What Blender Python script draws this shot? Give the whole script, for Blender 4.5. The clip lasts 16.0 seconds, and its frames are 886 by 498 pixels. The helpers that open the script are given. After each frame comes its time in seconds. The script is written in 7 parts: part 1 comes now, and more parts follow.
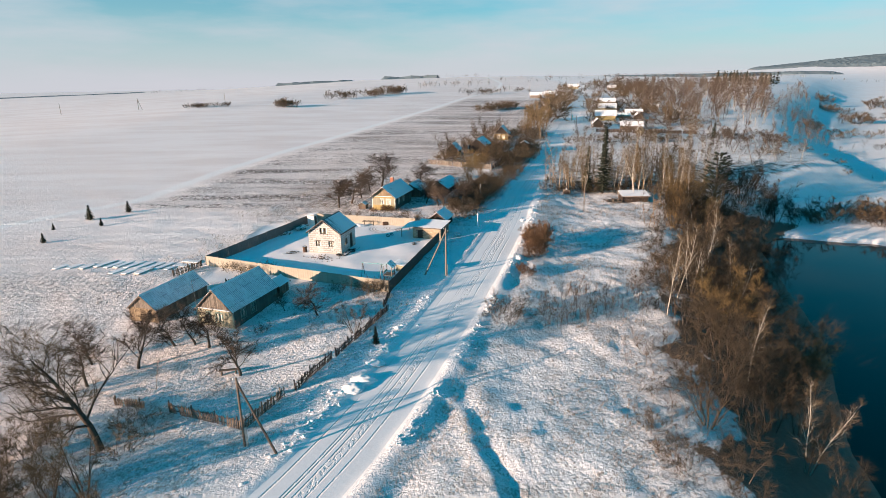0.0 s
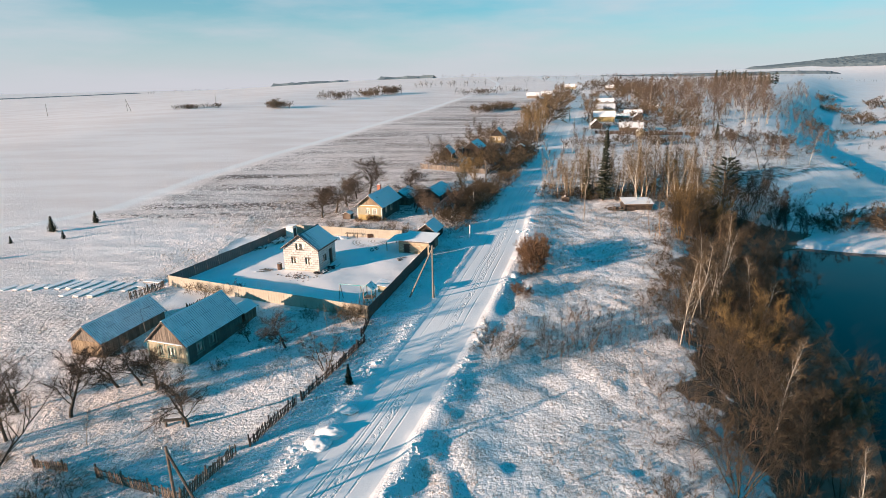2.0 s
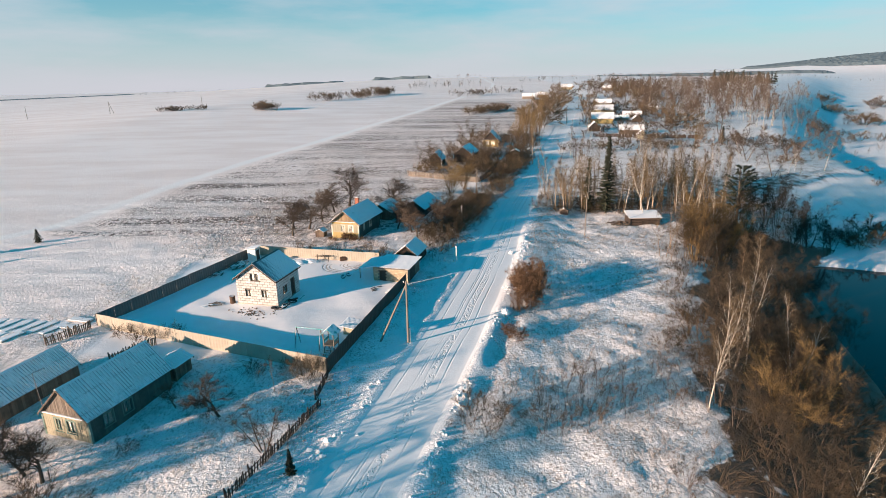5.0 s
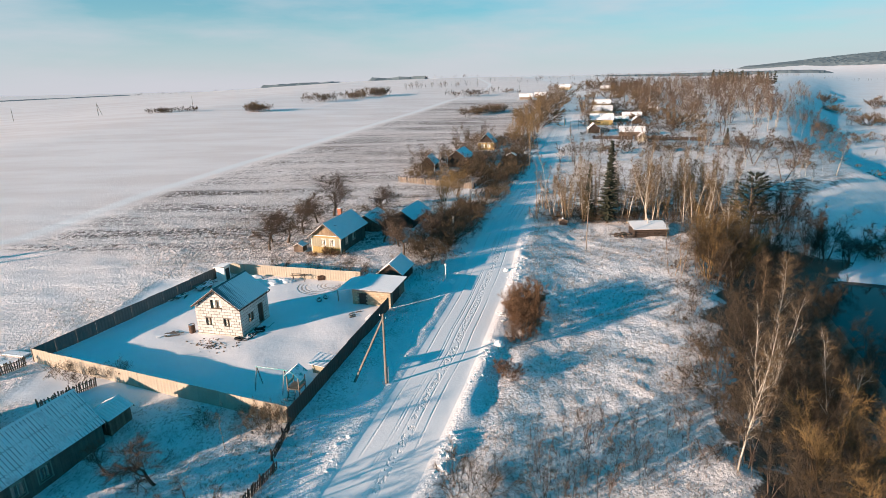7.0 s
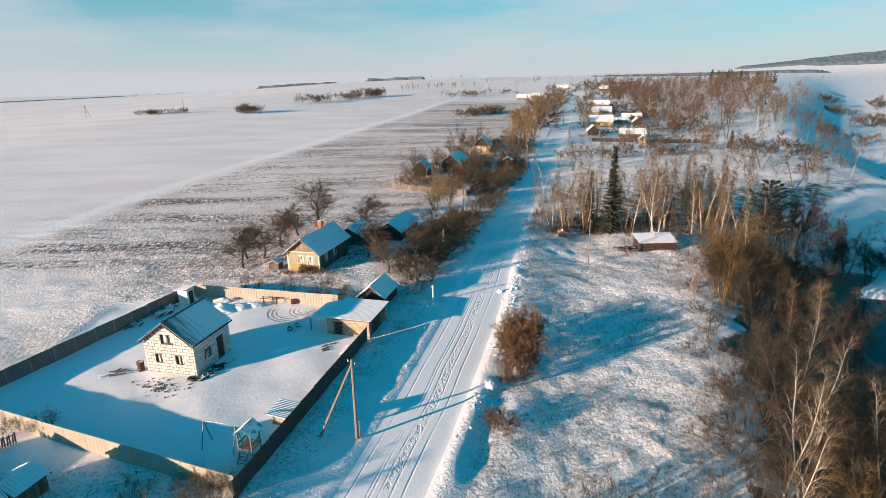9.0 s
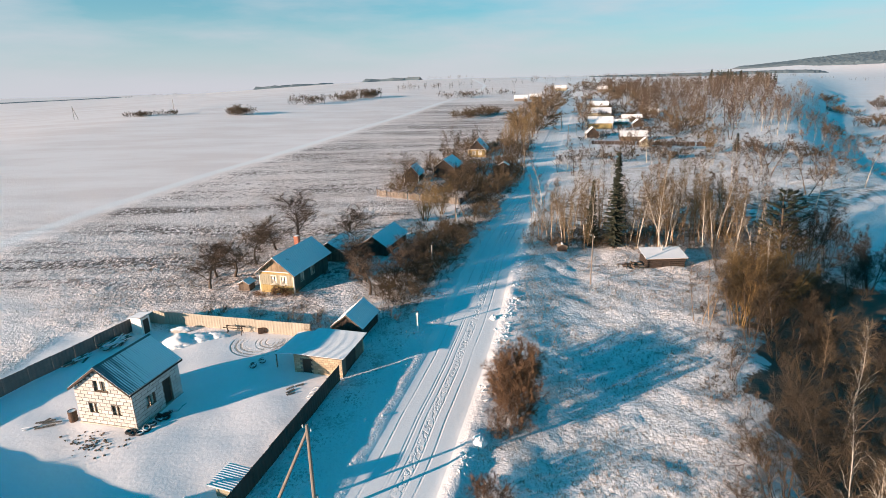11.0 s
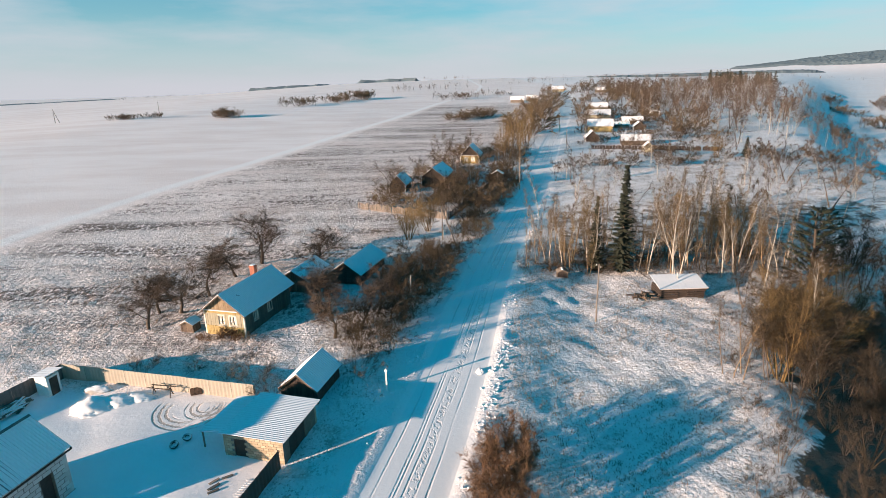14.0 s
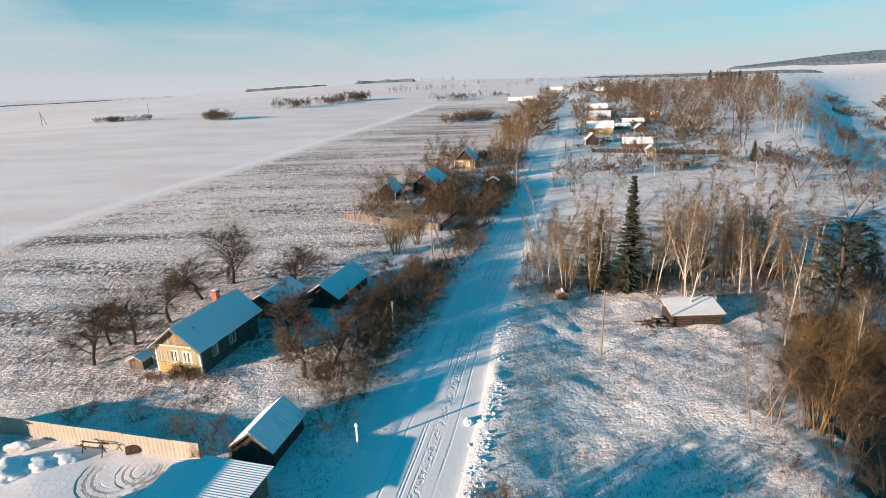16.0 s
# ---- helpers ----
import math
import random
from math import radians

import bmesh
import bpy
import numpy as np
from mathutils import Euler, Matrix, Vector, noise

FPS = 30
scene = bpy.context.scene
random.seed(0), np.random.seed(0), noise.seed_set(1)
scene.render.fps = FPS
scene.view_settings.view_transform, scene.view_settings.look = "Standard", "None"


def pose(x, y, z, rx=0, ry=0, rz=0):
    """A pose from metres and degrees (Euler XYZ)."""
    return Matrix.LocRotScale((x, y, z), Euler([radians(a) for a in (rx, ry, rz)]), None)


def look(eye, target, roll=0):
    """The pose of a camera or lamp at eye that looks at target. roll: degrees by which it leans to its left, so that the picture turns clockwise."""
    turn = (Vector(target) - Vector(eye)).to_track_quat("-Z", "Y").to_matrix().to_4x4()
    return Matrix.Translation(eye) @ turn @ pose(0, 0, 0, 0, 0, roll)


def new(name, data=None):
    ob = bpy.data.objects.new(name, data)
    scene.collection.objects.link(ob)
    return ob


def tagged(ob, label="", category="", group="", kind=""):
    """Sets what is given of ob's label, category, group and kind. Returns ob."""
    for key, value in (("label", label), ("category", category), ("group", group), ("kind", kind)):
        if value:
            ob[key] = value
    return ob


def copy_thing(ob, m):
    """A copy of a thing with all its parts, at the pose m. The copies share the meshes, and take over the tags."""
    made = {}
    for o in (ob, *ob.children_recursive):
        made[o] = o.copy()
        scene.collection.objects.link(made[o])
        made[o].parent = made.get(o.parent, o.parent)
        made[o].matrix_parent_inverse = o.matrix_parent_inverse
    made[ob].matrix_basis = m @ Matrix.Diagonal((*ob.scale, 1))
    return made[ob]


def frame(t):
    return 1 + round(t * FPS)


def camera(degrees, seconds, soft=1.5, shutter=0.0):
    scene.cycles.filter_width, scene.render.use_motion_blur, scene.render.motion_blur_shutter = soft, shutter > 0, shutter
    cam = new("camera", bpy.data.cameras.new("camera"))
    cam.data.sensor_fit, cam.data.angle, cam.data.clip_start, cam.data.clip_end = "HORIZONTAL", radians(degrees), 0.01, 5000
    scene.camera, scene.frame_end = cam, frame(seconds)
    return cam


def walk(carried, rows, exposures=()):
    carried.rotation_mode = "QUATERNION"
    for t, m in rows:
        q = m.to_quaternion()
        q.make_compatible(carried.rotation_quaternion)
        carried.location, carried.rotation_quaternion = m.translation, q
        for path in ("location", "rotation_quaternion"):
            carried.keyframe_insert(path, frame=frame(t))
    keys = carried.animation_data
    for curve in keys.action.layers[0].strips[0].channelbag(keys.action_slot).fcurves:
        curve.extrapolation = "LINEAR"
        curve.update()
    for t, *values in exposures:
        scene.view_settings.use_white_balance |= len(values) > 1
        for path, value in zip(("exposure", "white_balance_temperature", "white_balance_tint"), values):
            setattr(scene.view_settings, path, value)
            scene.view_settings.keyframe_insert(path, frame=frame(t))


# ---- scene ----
EXPOSURE = 1.10
cam = camera(77.0, 16.0, soft=0.5)
PATH = [
    (0, (-5.171, -28.869, 23.604), (-5.325, -19.300, 20.701), -0.93),
    (1, (-4.581, -25.212, 23.633), (-4.713, -15.643, 20.731), -0.98),
    (2, (-3.983, -21.561, 23.664), (-4.094, -11.992, 20.763), -1.02),
    (3, (-3.377, -17.917, 23.697), (-3.468, -8.347, 20.797), -1.07),
    (4, (-2.764, -14.280, 23.732), (-2.836, -4.709, 20.833), -1.12),
    (5, (-2.144, -10.648, 23.769), (-2.196, -1.077, 20.872), -1.16),
    (6, (-1.516, -7.024, 23.807), (-1.550, 2.548, 20.912), -1.21),
    (7, (-0.881, -3.405, 23.848), (-0.898, 6.167, 20.955), -1.25),
    (8, (-0.238, 0.206, 23.890), (-0.238, 9.780, 21.000), -1.30),
    (9, (0.412, 3.812, 23.934), (0.428, 13.386, 21.047), -1.35),
    (10, (1.070, 7.411, 23.981), (1.101, 16.986, 21.096), -1.39),
    (11, (1.735, 11.003, 24.028), (1.781, 20.579, 21.148), -1.44),
    (12, (2.407, 14.589, 24.078), (2.468, 24.166, 21.201), -1.48),
    (13, (3.087, 18.169, 24.130), (3.161, 27.747, 21.257), -1.53),
    (14, (3.774, 21.742, 24.183), (3.861, 31.321, 21.315), -1.58),
    (15, (4.469, 25.308, 24.239), (4.568, 34.889, 21.374), -1.62),
    (16, (5.171, 28.869, 24.296), (5.282, 38.450, 21.437), -1.67),
]
walk(cam, [(t, look(eye, target, roll)) for t, eye, target, roll in PATH], exposures=[(0, EXPOSURE), (16, EXPOSURE)])

# ---------------------------------------------------------------- light
SUN_AZ, SUN_EL = 30.0, 10.5            # the shadows run 30 degrees north of the x axis
to_sun = Vector((-math.cos(radians(SUN_AZ)) * math.cos(radians(SUN_EL)),
                 -math.sin(radians(SUN_AZ)) * math.cos(radians(SUN_EL)), math.sin(radians(SUN_EL))))
sun = new("sun", bpy.data.lights.new("sun", "SUN"))
sun.data.energy, sun.data.angle, sun.data.color = 5.0, radians(0.6), (1.0, 0.715, 0.53)
sun.matrix_world = look(to_sun * 500, (0, 0, 0))

world = bpy.data.worlds.new("winter_sky")
scene.world = world
world.use_nodes = True
wn, wl = world.node_tree.nodes, world.node_tree.links
wn.clear()
w_out, w_bg, w_sky = wn.new("ShaderNodeOutputWorld"), wn.new("ShaderNodeBackground"), wn.new("ShaderNodeTexSky")
w_sky.sky_type, w_sky.sun_disc = "NISHITA", False
w_sky.sun_elevation = radians(SUN_EL)
w_sky.sun_rotation = math.atan2(to_sun.x, to_sun.y)
w_sky.altitude, w_sky.air_density, w_sky.dust_density, w_sky.ozone_density = 200, 1.0, 0.0, 6.0
w_bg.inputs["Strength"].default_value = 0.07
# thin high cloud
w_tc, w_map, w_noise, w_ramp, w_mix = (wn.new("ShaderNodeTexCoord"), wn.new("ShaderNodeMapping"), wn.new("ShaderNodeTexNoise"),
                                       wn.new("ShaderNodeValToRGB"), wn.new("ShaderNodeMix"))
w_map.inputs["Scale"].default_value = (1.3, 1.0, 7.0)
w_map.inputs["Rotation"].default_value = (0.0, 0.12, 0.5)
w_noise.inputs["Scale"].default_value, w_noise.inputs["Detail"].default_value = 2.2, 7.0
w_noise.inputs["Roughness"].default_value = 0.55
w_ramp.color_ramp.elements[0].position, w_ramp.color_ramp.elements[0].color = 0.40, (0, 0, 0, 1)
w_ramp.color_ramp.elements[1].position, w_ramp.color_ramp.elements[1].color = 0.72, (0.85, 0.85, 0.85, 1)
w_mix.data_type = "RGBA"
w_mix.inputs["B"].default_value = (4.0, 4.4, 4.8, 1)
wl.new(w_tc.outputs["Generated"], w_map.inputs["Vector"])
wl.new(w_map.outputs[0], w_noise.inputs["Vector"])
wl.new(w_noise.outputs["Fac"], w_ramp.inputs["Fac"])
w_thin = wn.new("ShaderNodeMath")
w_thin.operation = "MULTIPLY"
w_veil = wn.new("ShaderNodeValToRGB")
w_veil.color_ramp.elements[0].position, w_veil.color_ramp.elements[0].color = 0.08, (1, 1, 1, 1)
w_veil.color_ramp.elements[1].position, w_veil.color_ramp.elements[1].color = 0.40, (0, 0, 0, 1)
w_up = wn.new("ShaderNodeSeparateXYZ")
wl.new(w_tc.outputs["Generated"], w_up.inputs[0])
wl.new(w_up.outputs["Z"], w_veil.inputs["Fac"])
wl.new(w_ramp.outputs["Color"], w_thin.inputs[0])
wl.new(w_veil.outputs["Color"], w_thin.inputs[1])
wl.new(w_thin.outputs[0], w_mix.inputs["Factor"])
w_hue = wn.new("ShaderNodeHueSaturation")
w_hue.inputs["Saturation"].default_value = 1.3
w_hue.inputs["Hue"].default_value = 0.465
wl.new(w_sky.outputs[0], w_hue.inputs["Color"])
w_tint = wn.new("ShaderNodeMix")
w_tint.data_type, w_tint.blend_type = "RGBA", "MULTIPLY"
w_tint.inputs["Factor"].default_value = 1.0
# unseen upper sky tinted brighter towards the zenith, added to lift blue shade
w_rise, w_zenith_lift = wn.new("ShaderNodeValToRGB"), wn.new("ShaderNodeMix")
w_zenith_lift.data_type = "RGBA"
w_rise.color_ramp.elements[0].position, w_rise.color_ramp.elements[1].position = 0.12, 0.55
w_zenith_lift.inputs["A"].default_value, w_zenith_lift.inputs["B"].default_value = (0.07, 1.14, 1.0, 1), (0.085, 1.60, 1.44, 1)
wl.new(w_up.outputs["Z"], w_rise.inputs["Fac"])
wl.new(w_rise.outputs["Color"], w_zenith_lift.inputs["Factor"])
wl.new(w_zenith_lift.outputs["Result"], w_tint.inputs["B"])
wl.new(w_hue.outputs[0], w_tint.inputs["A"])
wl.new(w_tint.outputs["Result"], w_mix.inputs["A"])
# winter haze low over the horizon
w_sep, w_low, w_haze = wn.new("ShaderNodeSeparateXYZ"), wn.new("ShaderNodeValToRGB"), wn.new("ShaderNodeMix")
w_haze.data_type = "RGBA"
w_low.color_ramp.elements[0].position, w_low.color_ramp.elements[0].color = 0.0, (0.95, 0.95, 0.95, 1)
w_low.color_ramp.elements[1].position, w_low.color_ramp.elements[1].color = 0.24, (0, 0, 0, 1)
w_low.color_ramp.elements.new(0.05).color = (0.74, 0.74, 0.74, 1)
w_low.color_ramp.elements.new(0.11).color = (0.36, 0.36, 0.36, 1)
w_haze.inputs["B"].default_value = (4.25, 4.2, 4.62, 1)
wl.new(w_tc.outputs["Generated"], w_sep.inputs[0])
wl.new(w_sep.outputs["Z"], w_low.inputs["Fac"])
wl.new(w_low.outputs["Color"], w_haze.inputs["Factor"])
wl.new(w_mix.outputs["Result"], w_haze.inputs["A"])
wl.new(w_haze.outputs["Result"], w_bg.inputs["Color"])
wl.new(w_bg.outputs[0], w_out.inputs["Surface"])


# ---------------------------------------------------------------- materials
def nodes_of(name):
    m = bpy.data.materials.new(name)
    m.use_nodes = True
    t = m.node_tree
    return m, t, t.nodes["Principled BSDF"]


def node(t, kind, **values):
    n = t.nodes.new("ShaderNode" + kind)
    for key, value in values.items():
        if key in n.inputs:
            n.inputs[key].default_value = value
    return n


def where(t, space="world"):
    """Place in metres: of the world, or of the object."""
    if space == "world":
        return node(t, "NewGeometry").outputs["Position"]
    return node(t, "TexCoord").outputs["Object"]


def noise_of(t, vec, scale, detail=5.0, rough=0.6, stretch=None):
    if stretch:
        mp = node(t, "Mapping", Scale=stretch)
        t.links.new(vec, mp.inputs["Vector"])
        vec = mp.outputs[0]
    n = node(t, "TexNoise", Scale=scale, Detail=detail, Roughness=rough)
    t.links.new(vec, n.inputs["Vector"])
    return n.outputs["Fac"]


def ramp(t, fac, lo, hi, a=(0, 0, 0, 1), b=(1, 1, 1, 1)):
    r = node(t, "ValToRGB")
    r.color_ramp.elements[0].position, r.color_ramp.elements[0].color = lo, a
    r.color_ramp.elements[1].position, r.color_ramp.elements[1].color = hi, b
    t.links.new(fac, r.inputs["Fac"])
    return r.outputs["Color"]


def blend(t, fac, a, b):
    m = t.nodes.new("ShaderNodeMix")
    m.data_type = "RGBA"
    for socket, v in (("Factor", fac), ("A", a), ("B", b)):
        if isinstance(v, (tuple, list)):
            m.inputs[socket].default_value = (*v[:3], 1)
        elif isinstance(v, (int, float)):
            m.inputs[socket].default_value = v
        else:
            t.links.new(v, m.inputs[socket])
    return m.outputs["Result"]


def calc(t, op, a, b=0.0, c=0.0):
    m = t.nodes.new("ShaderNodeMath")
    m.operation = op
    for i, v in enumerate((a, b, c)):
        if isinstance(v, (int, float)):
            m.inputs[i].default_value = v
        else:
            t.links.new(v, m.inputs[i])
    return m.outputs[0]


def bump(t, bsdf, height, strength, distance):
    b = node(t, "Bump", Strength=strength, Distance=distance)
    t.links.new(height, b.inputs["Height"])
    t.links.new(b.outputs[0], bsdf.inputs["Normal"])


def surface(name, dark, light, scale=3.0, rough=0.8, stretch=None, relief=0.3, depth=0.02, space="object", vary=0.0, metal=0.0, snow=0.0):
    """A weathered surface between two colours: broad stains and fine grain, with per-object variation and a dusting of snow."""
    m, t, b = nodes_of(name)
    p = where(t, space)
    broad, fine = noise_of(t, p, scale, 4), noise_of(t, p, scale * 9, 6, 0.65, stretch)
    mixed = calc(t, "ADD", calc(t, "MULTIPLY", broad, 0.5), calc(t, "MULTIPLY", fine, 0.5))
    if vary:
        rnd = node(t, "ObjectInfo").outputs["Random"]
        mixed = calc(t, "ADD", mixed, calc(t, "MULTIPLY", calc(t, "SUBTRACT", rnd, 0.5), vary))
    col = blend(t, ramp(t, mixed, 0.32, 0.68), dark, light)
    if snow:
        g = node(t, "NewGeometry")
        sep = node(t, "SeparateXYZ")
        t.links.new(g.outputs["Normal"], sep.inputs[0])
        up = calc(t, "MULTIPLY", ramp(t, sep.outputs["Z"], 0.35, 0.75), ramp(t, noise_of(t, where(t), 1.7, 4), 0.5 - snow * 0.4, 0.62 - snow * 0.4))
        col = blend(t, up, col, (0.78, 0.79, 0.81))
    t.links.new(col, b.inputs["Base Color"])
    b.inputs["Roughness"].default_value, b.inputs["Metallic"].default_value = rough, metal
    bump(t, b, fine, relief, depth)
    return m


SNOW = (0.80, 0.805, 0.82)
M = {}
M["snow"] = surface("snow", (0.74, 0.75, 0.77), (0.83, 0.83, 0.84), 1.2, 0.75, relief=0.35, depth=0.05, space="world")
M["old_wood"] = surface("old_wood", (0.07, 0.05, 0.038), (0.20, 0.15, 0.11), 1.6, 0.9, (8, 8, 0.6), vary=0.3)
M["pale_wood"] = surface("pale_wood", (0.17, 0.12, 0.07), (0.33, 0.25, 0.16), 1.6, 0.85, (8, 8, 0.6), vary=0.3)
M["dark_wood"] = surface("dark_wood", (0.025, 0.018, 0.014), (0.07, 0.05, 0.04), 1.6, 0.9, (8, 8, 0.6), vary=0.2)
M["grey_wood"] = surface("grey_wood", (0.10, 0.085, 0.07), (0.24, 0.20, 0.165), 2.0, 0.9, (8, 8, 0.6), vary=0.35)
M["yellow_paint"] = surface("yellow_paint", (0.30, 0.215, 0.075), (0.43, 0.32, 0.13), 1.4, 0.7, (6, 6, 0.5), vary=0.15)
M["cream_paint"] = surface("cream_paint", (0.25, 0.225, 0.155), (0.38, 0.345, 0.25), 1.4, 0.7, (6, 6, 0.5), vary=0.15)
M["green_paint"] = surface("green_paint", (0.10, 0.17, 0.15), (0.17, 0.26, 0.22), 1.4, 0.7, (6, 6, 0.5), vary=0.15)
M["dark_green"] = surface("dark_green_boards", (0.035, 0.06, 0.055), (0.085, 0.12, 0.10), 1.4, 0.8, (6, 6, 0.5), vary=0.25)
M["white_paint"] = surface("white_paint", (0.66, 0.66, 0.64), (0.80, 0.80, 0.78), 2.0, 0.6)
M["blue_paint"] = surface("blue_paint", (0.04, 0.30, 0.36), (0.09, 0.42, 0.46), 2.0, 0.6)
M["teal_paint"] = surface("teal_paint", (0.03, 0.25, 0.25), (0.08, 0.40, 0.38), 2.0, 0.6, snow=0.3)
M["block"] = surface("aerated_block", (0.44, 0.425, 0.405), (0.58, 0.56, 0.535), 2.2, 0.9, vary=0.35)
M["mortar"] = surface("mortar", (0.12, 0.11, 0.10), (0.22, 0.20, 0.18), 4.0, 0.95)
M["plinth"] = surface("plinth_concrete", (0.36, 0.32, 0.27), (0.52, 0.47, 0.40), 2.0, 0.95)
M["brick"] = surface("sand_brick", (0.32, 0.25, 0.165), (0.50, 0.405, 0.285), 3.0, 0.9, vary=0.4)
M["ochre_boards"] = surface("ochre_boards", (0.15, 0.105, 0.065), (0.27, 0.20, 0.125), 1.6, 0.9, (8, 8, 0.6), vary=0.3)
M["sheet_fence"] = surface("sheet_fence", (0.31, 0.27, 0.215), (0.43, 0.385, 0.315), 0.8, 0.75, vary=0.12, relief=0.15)
M["brown_sheet"] = surface("brown_sheet", (0.045, 0.026, 0.018), (0.085, 0.05, 0.035), 1.0, 0.55, vary=0.1)
M["dark_sheet"] = surface("dark_sheet", (0.085, 0.083, 0.078), (0.14, 0.135, 0.13), 0.8, 0.6, vary=0.05, relief=0.15)
M["glass"], _t, _b = nodes_of("window_glass")
_b.inputs["Base Color"].default_value, _b.inputs["Roughness"].default_value = (0.75, 0.8, 0.8, 1), 0.04
_b.inputs["Transmission Weight"].default_value, _b.inputs["IOR"].default_value = 0.92, 1.45
M["snowy_board"] = surface("snowy_board", (0.25, 0.22, 0.19), (0.5, 0.47, 0.44), 3.0, 0.9, snow=0.8)
M["rubber"] = surface("tyre_rubber", (0.010, 0.010, 0.011), (0.03, 0.029, 0.028), 6.0, 0.85, snow=0.08)
M["steel"] = surface("dull_steel", (0.10, 0.10, 0.10), (0.22, 0.21, 0.20), 3.0, 0.5, metal=0.6)
M["rust"] = surface("rusty_steel", (0.05, 0.03, 0.02), (0.14, 0.075, 0.045), 5.0, 0.8)
M["concrete"] = surface("pole_concrete", (0.34, 0.33, 0.31), (0.50, 0.48, 0.45), 2.0, 0.9)
M["chimney_brick"] = surface("chimney_brick", (0.22, 0.075, 0.05), (0.38, 0.16, 0.10), 5.0, 0.9)
M["pole_wood"] = surface("pole_wood", (0.08, 0.06, 0.045), (0.18, 0.13, 0.095), 1.5, 0.85, (8, 8, 0.3))
M["curtain"] = surface("net_curtain", (0.55, 0.50, 0.42), (0.72, 0.68, 0.6), 3.0, 0.9)
M["bark"] = surface("dark_bark", (0.035, 0.026, 0.02), (0.12, 0.09, 0.065), 2.5, 0.95, (4, 4, 0.8), vary=0.3)
M["twig"] = surface("dark_twigs", (0.05, 0.034, 0.024), (0.12, 0.084, 0.057), 1.5, 0.9, vary=0.4, relief=0)
M["scrub_twig"] = surface("scrub_twigs", (0.021, 0.0148, 0.0085), (0.052, 0.0365, 0.0205), 1.2, 0.9, vary=0.4, relief=0)
M["ochre_twig"] = surface("ochre_twigs", (0.085, 0.054, 0.019), (0.20, 0.13, 0.048), 1.2, 0.85, vary=0.4, relief=0)
M["brown_twig"] = surface("brown_twigs", (0.055, 0.038, 0.021), (0.125, 0.087, 0.047), 1.2, 0.9, vary=0.4, relief=0)
M["far_twig"] = surface("far_twigs", (0.055, 0.037, 0.026), (0.125, 0.085, 0.058), 0.3, 0.9, vary=0.4, relief=0)
M["red_twig"] = surface("russet_twigs", (0.08, 0.043, 0.022), (0.175, 0.10, 0.052), 1.2, 0.9, vary=0.3, relief=0)
M["tan_bark"] = surface("tan_bark", (0.11, 0.075, 0.045), (0.30, 0.215, 0.13), 2.0, 0.9, (3, 3, 1), vary=0.3)
M["sapling_bark"] = surface("sapling_bark", (0.05, 0.038, 0.03), (0.16, 0.12, 0.09), 2.0, 0.9, vary=0.4)
M["dark_willow"] = surface("dark_willow_twigs", (0.024, 0.0165, 0.009), (0.06, 0.041, 0.019), 1.2, 0.85, vary=0.4, relief=0)
M["mist_twig"] = surface("russet_alder_twigs", (0.022, 0.0155, 0.0085), (0.054, 0.038, 0.020), 1.2, 0.9, vary=0.4, relief=0)
M["needle"] = surface("spruce_needles", (0.008, 0.012, 0.007), (0.022, 0.029, 0.014), 3.0, 0.9, vary=0.2, relief=0)
M["dry_grass"] = surface("dry_grass", (0.12, 0.08, 0.045), (0.30, 0.21, 0.125), 2.0, 0.9, relief=0, space="world")
# distant wood: the blue haze of distance is mixed into its base colour
M["hazy_wood"] = surface("hazy_wood", (0.085, 0.125, 0.15), (0.12, 0.165, 0.19), 0.02, 0.95, space="world", relief=0)
M["far_brush"] = surface("far_brush", (0.10, 0.075, 0.06), (0.19, 0.145, 0.115), 0.1, 0.95, space="world", relief=0)


def birch_bark():
    m, t, b = nodes_of("birch_bark")
    p = where(t, "object")
    marks = ramp(t, noise_of(t, p, 5.0, 4, 0.6, (1, 1, 4)), 0.56, 0.64)
    low = node(t, "SeparateXYZ")
    t.links.new(p, low.inputs[0])
    rough_foot = ramp(t, calc(t, "ADD", low.outputs["Z"], calc(t, "MULTIPLY", noise_of(t, p, 2.0), 2.0)), 0.6, 2.2, (1, 1, 1, 1), (0, 0, 0, 1))
    col = blend(t, marks, blend(t, noise_of(t, p, 1.5), (0.34, 0.31, 0.26), (0.54, 0.50, 0.44)), (0.05, 0.04, 0.035))
    col = blend(t, calc(t, "MULTIPLY", rough_foot, 0.7), col, (0.07, 0.055, 0.045))
    t.links.new(col, b.inputs["Base Color"])
    b.inputs["Roughness"].default_value = 0.8
    return m


M["birch"] = birch_bark()


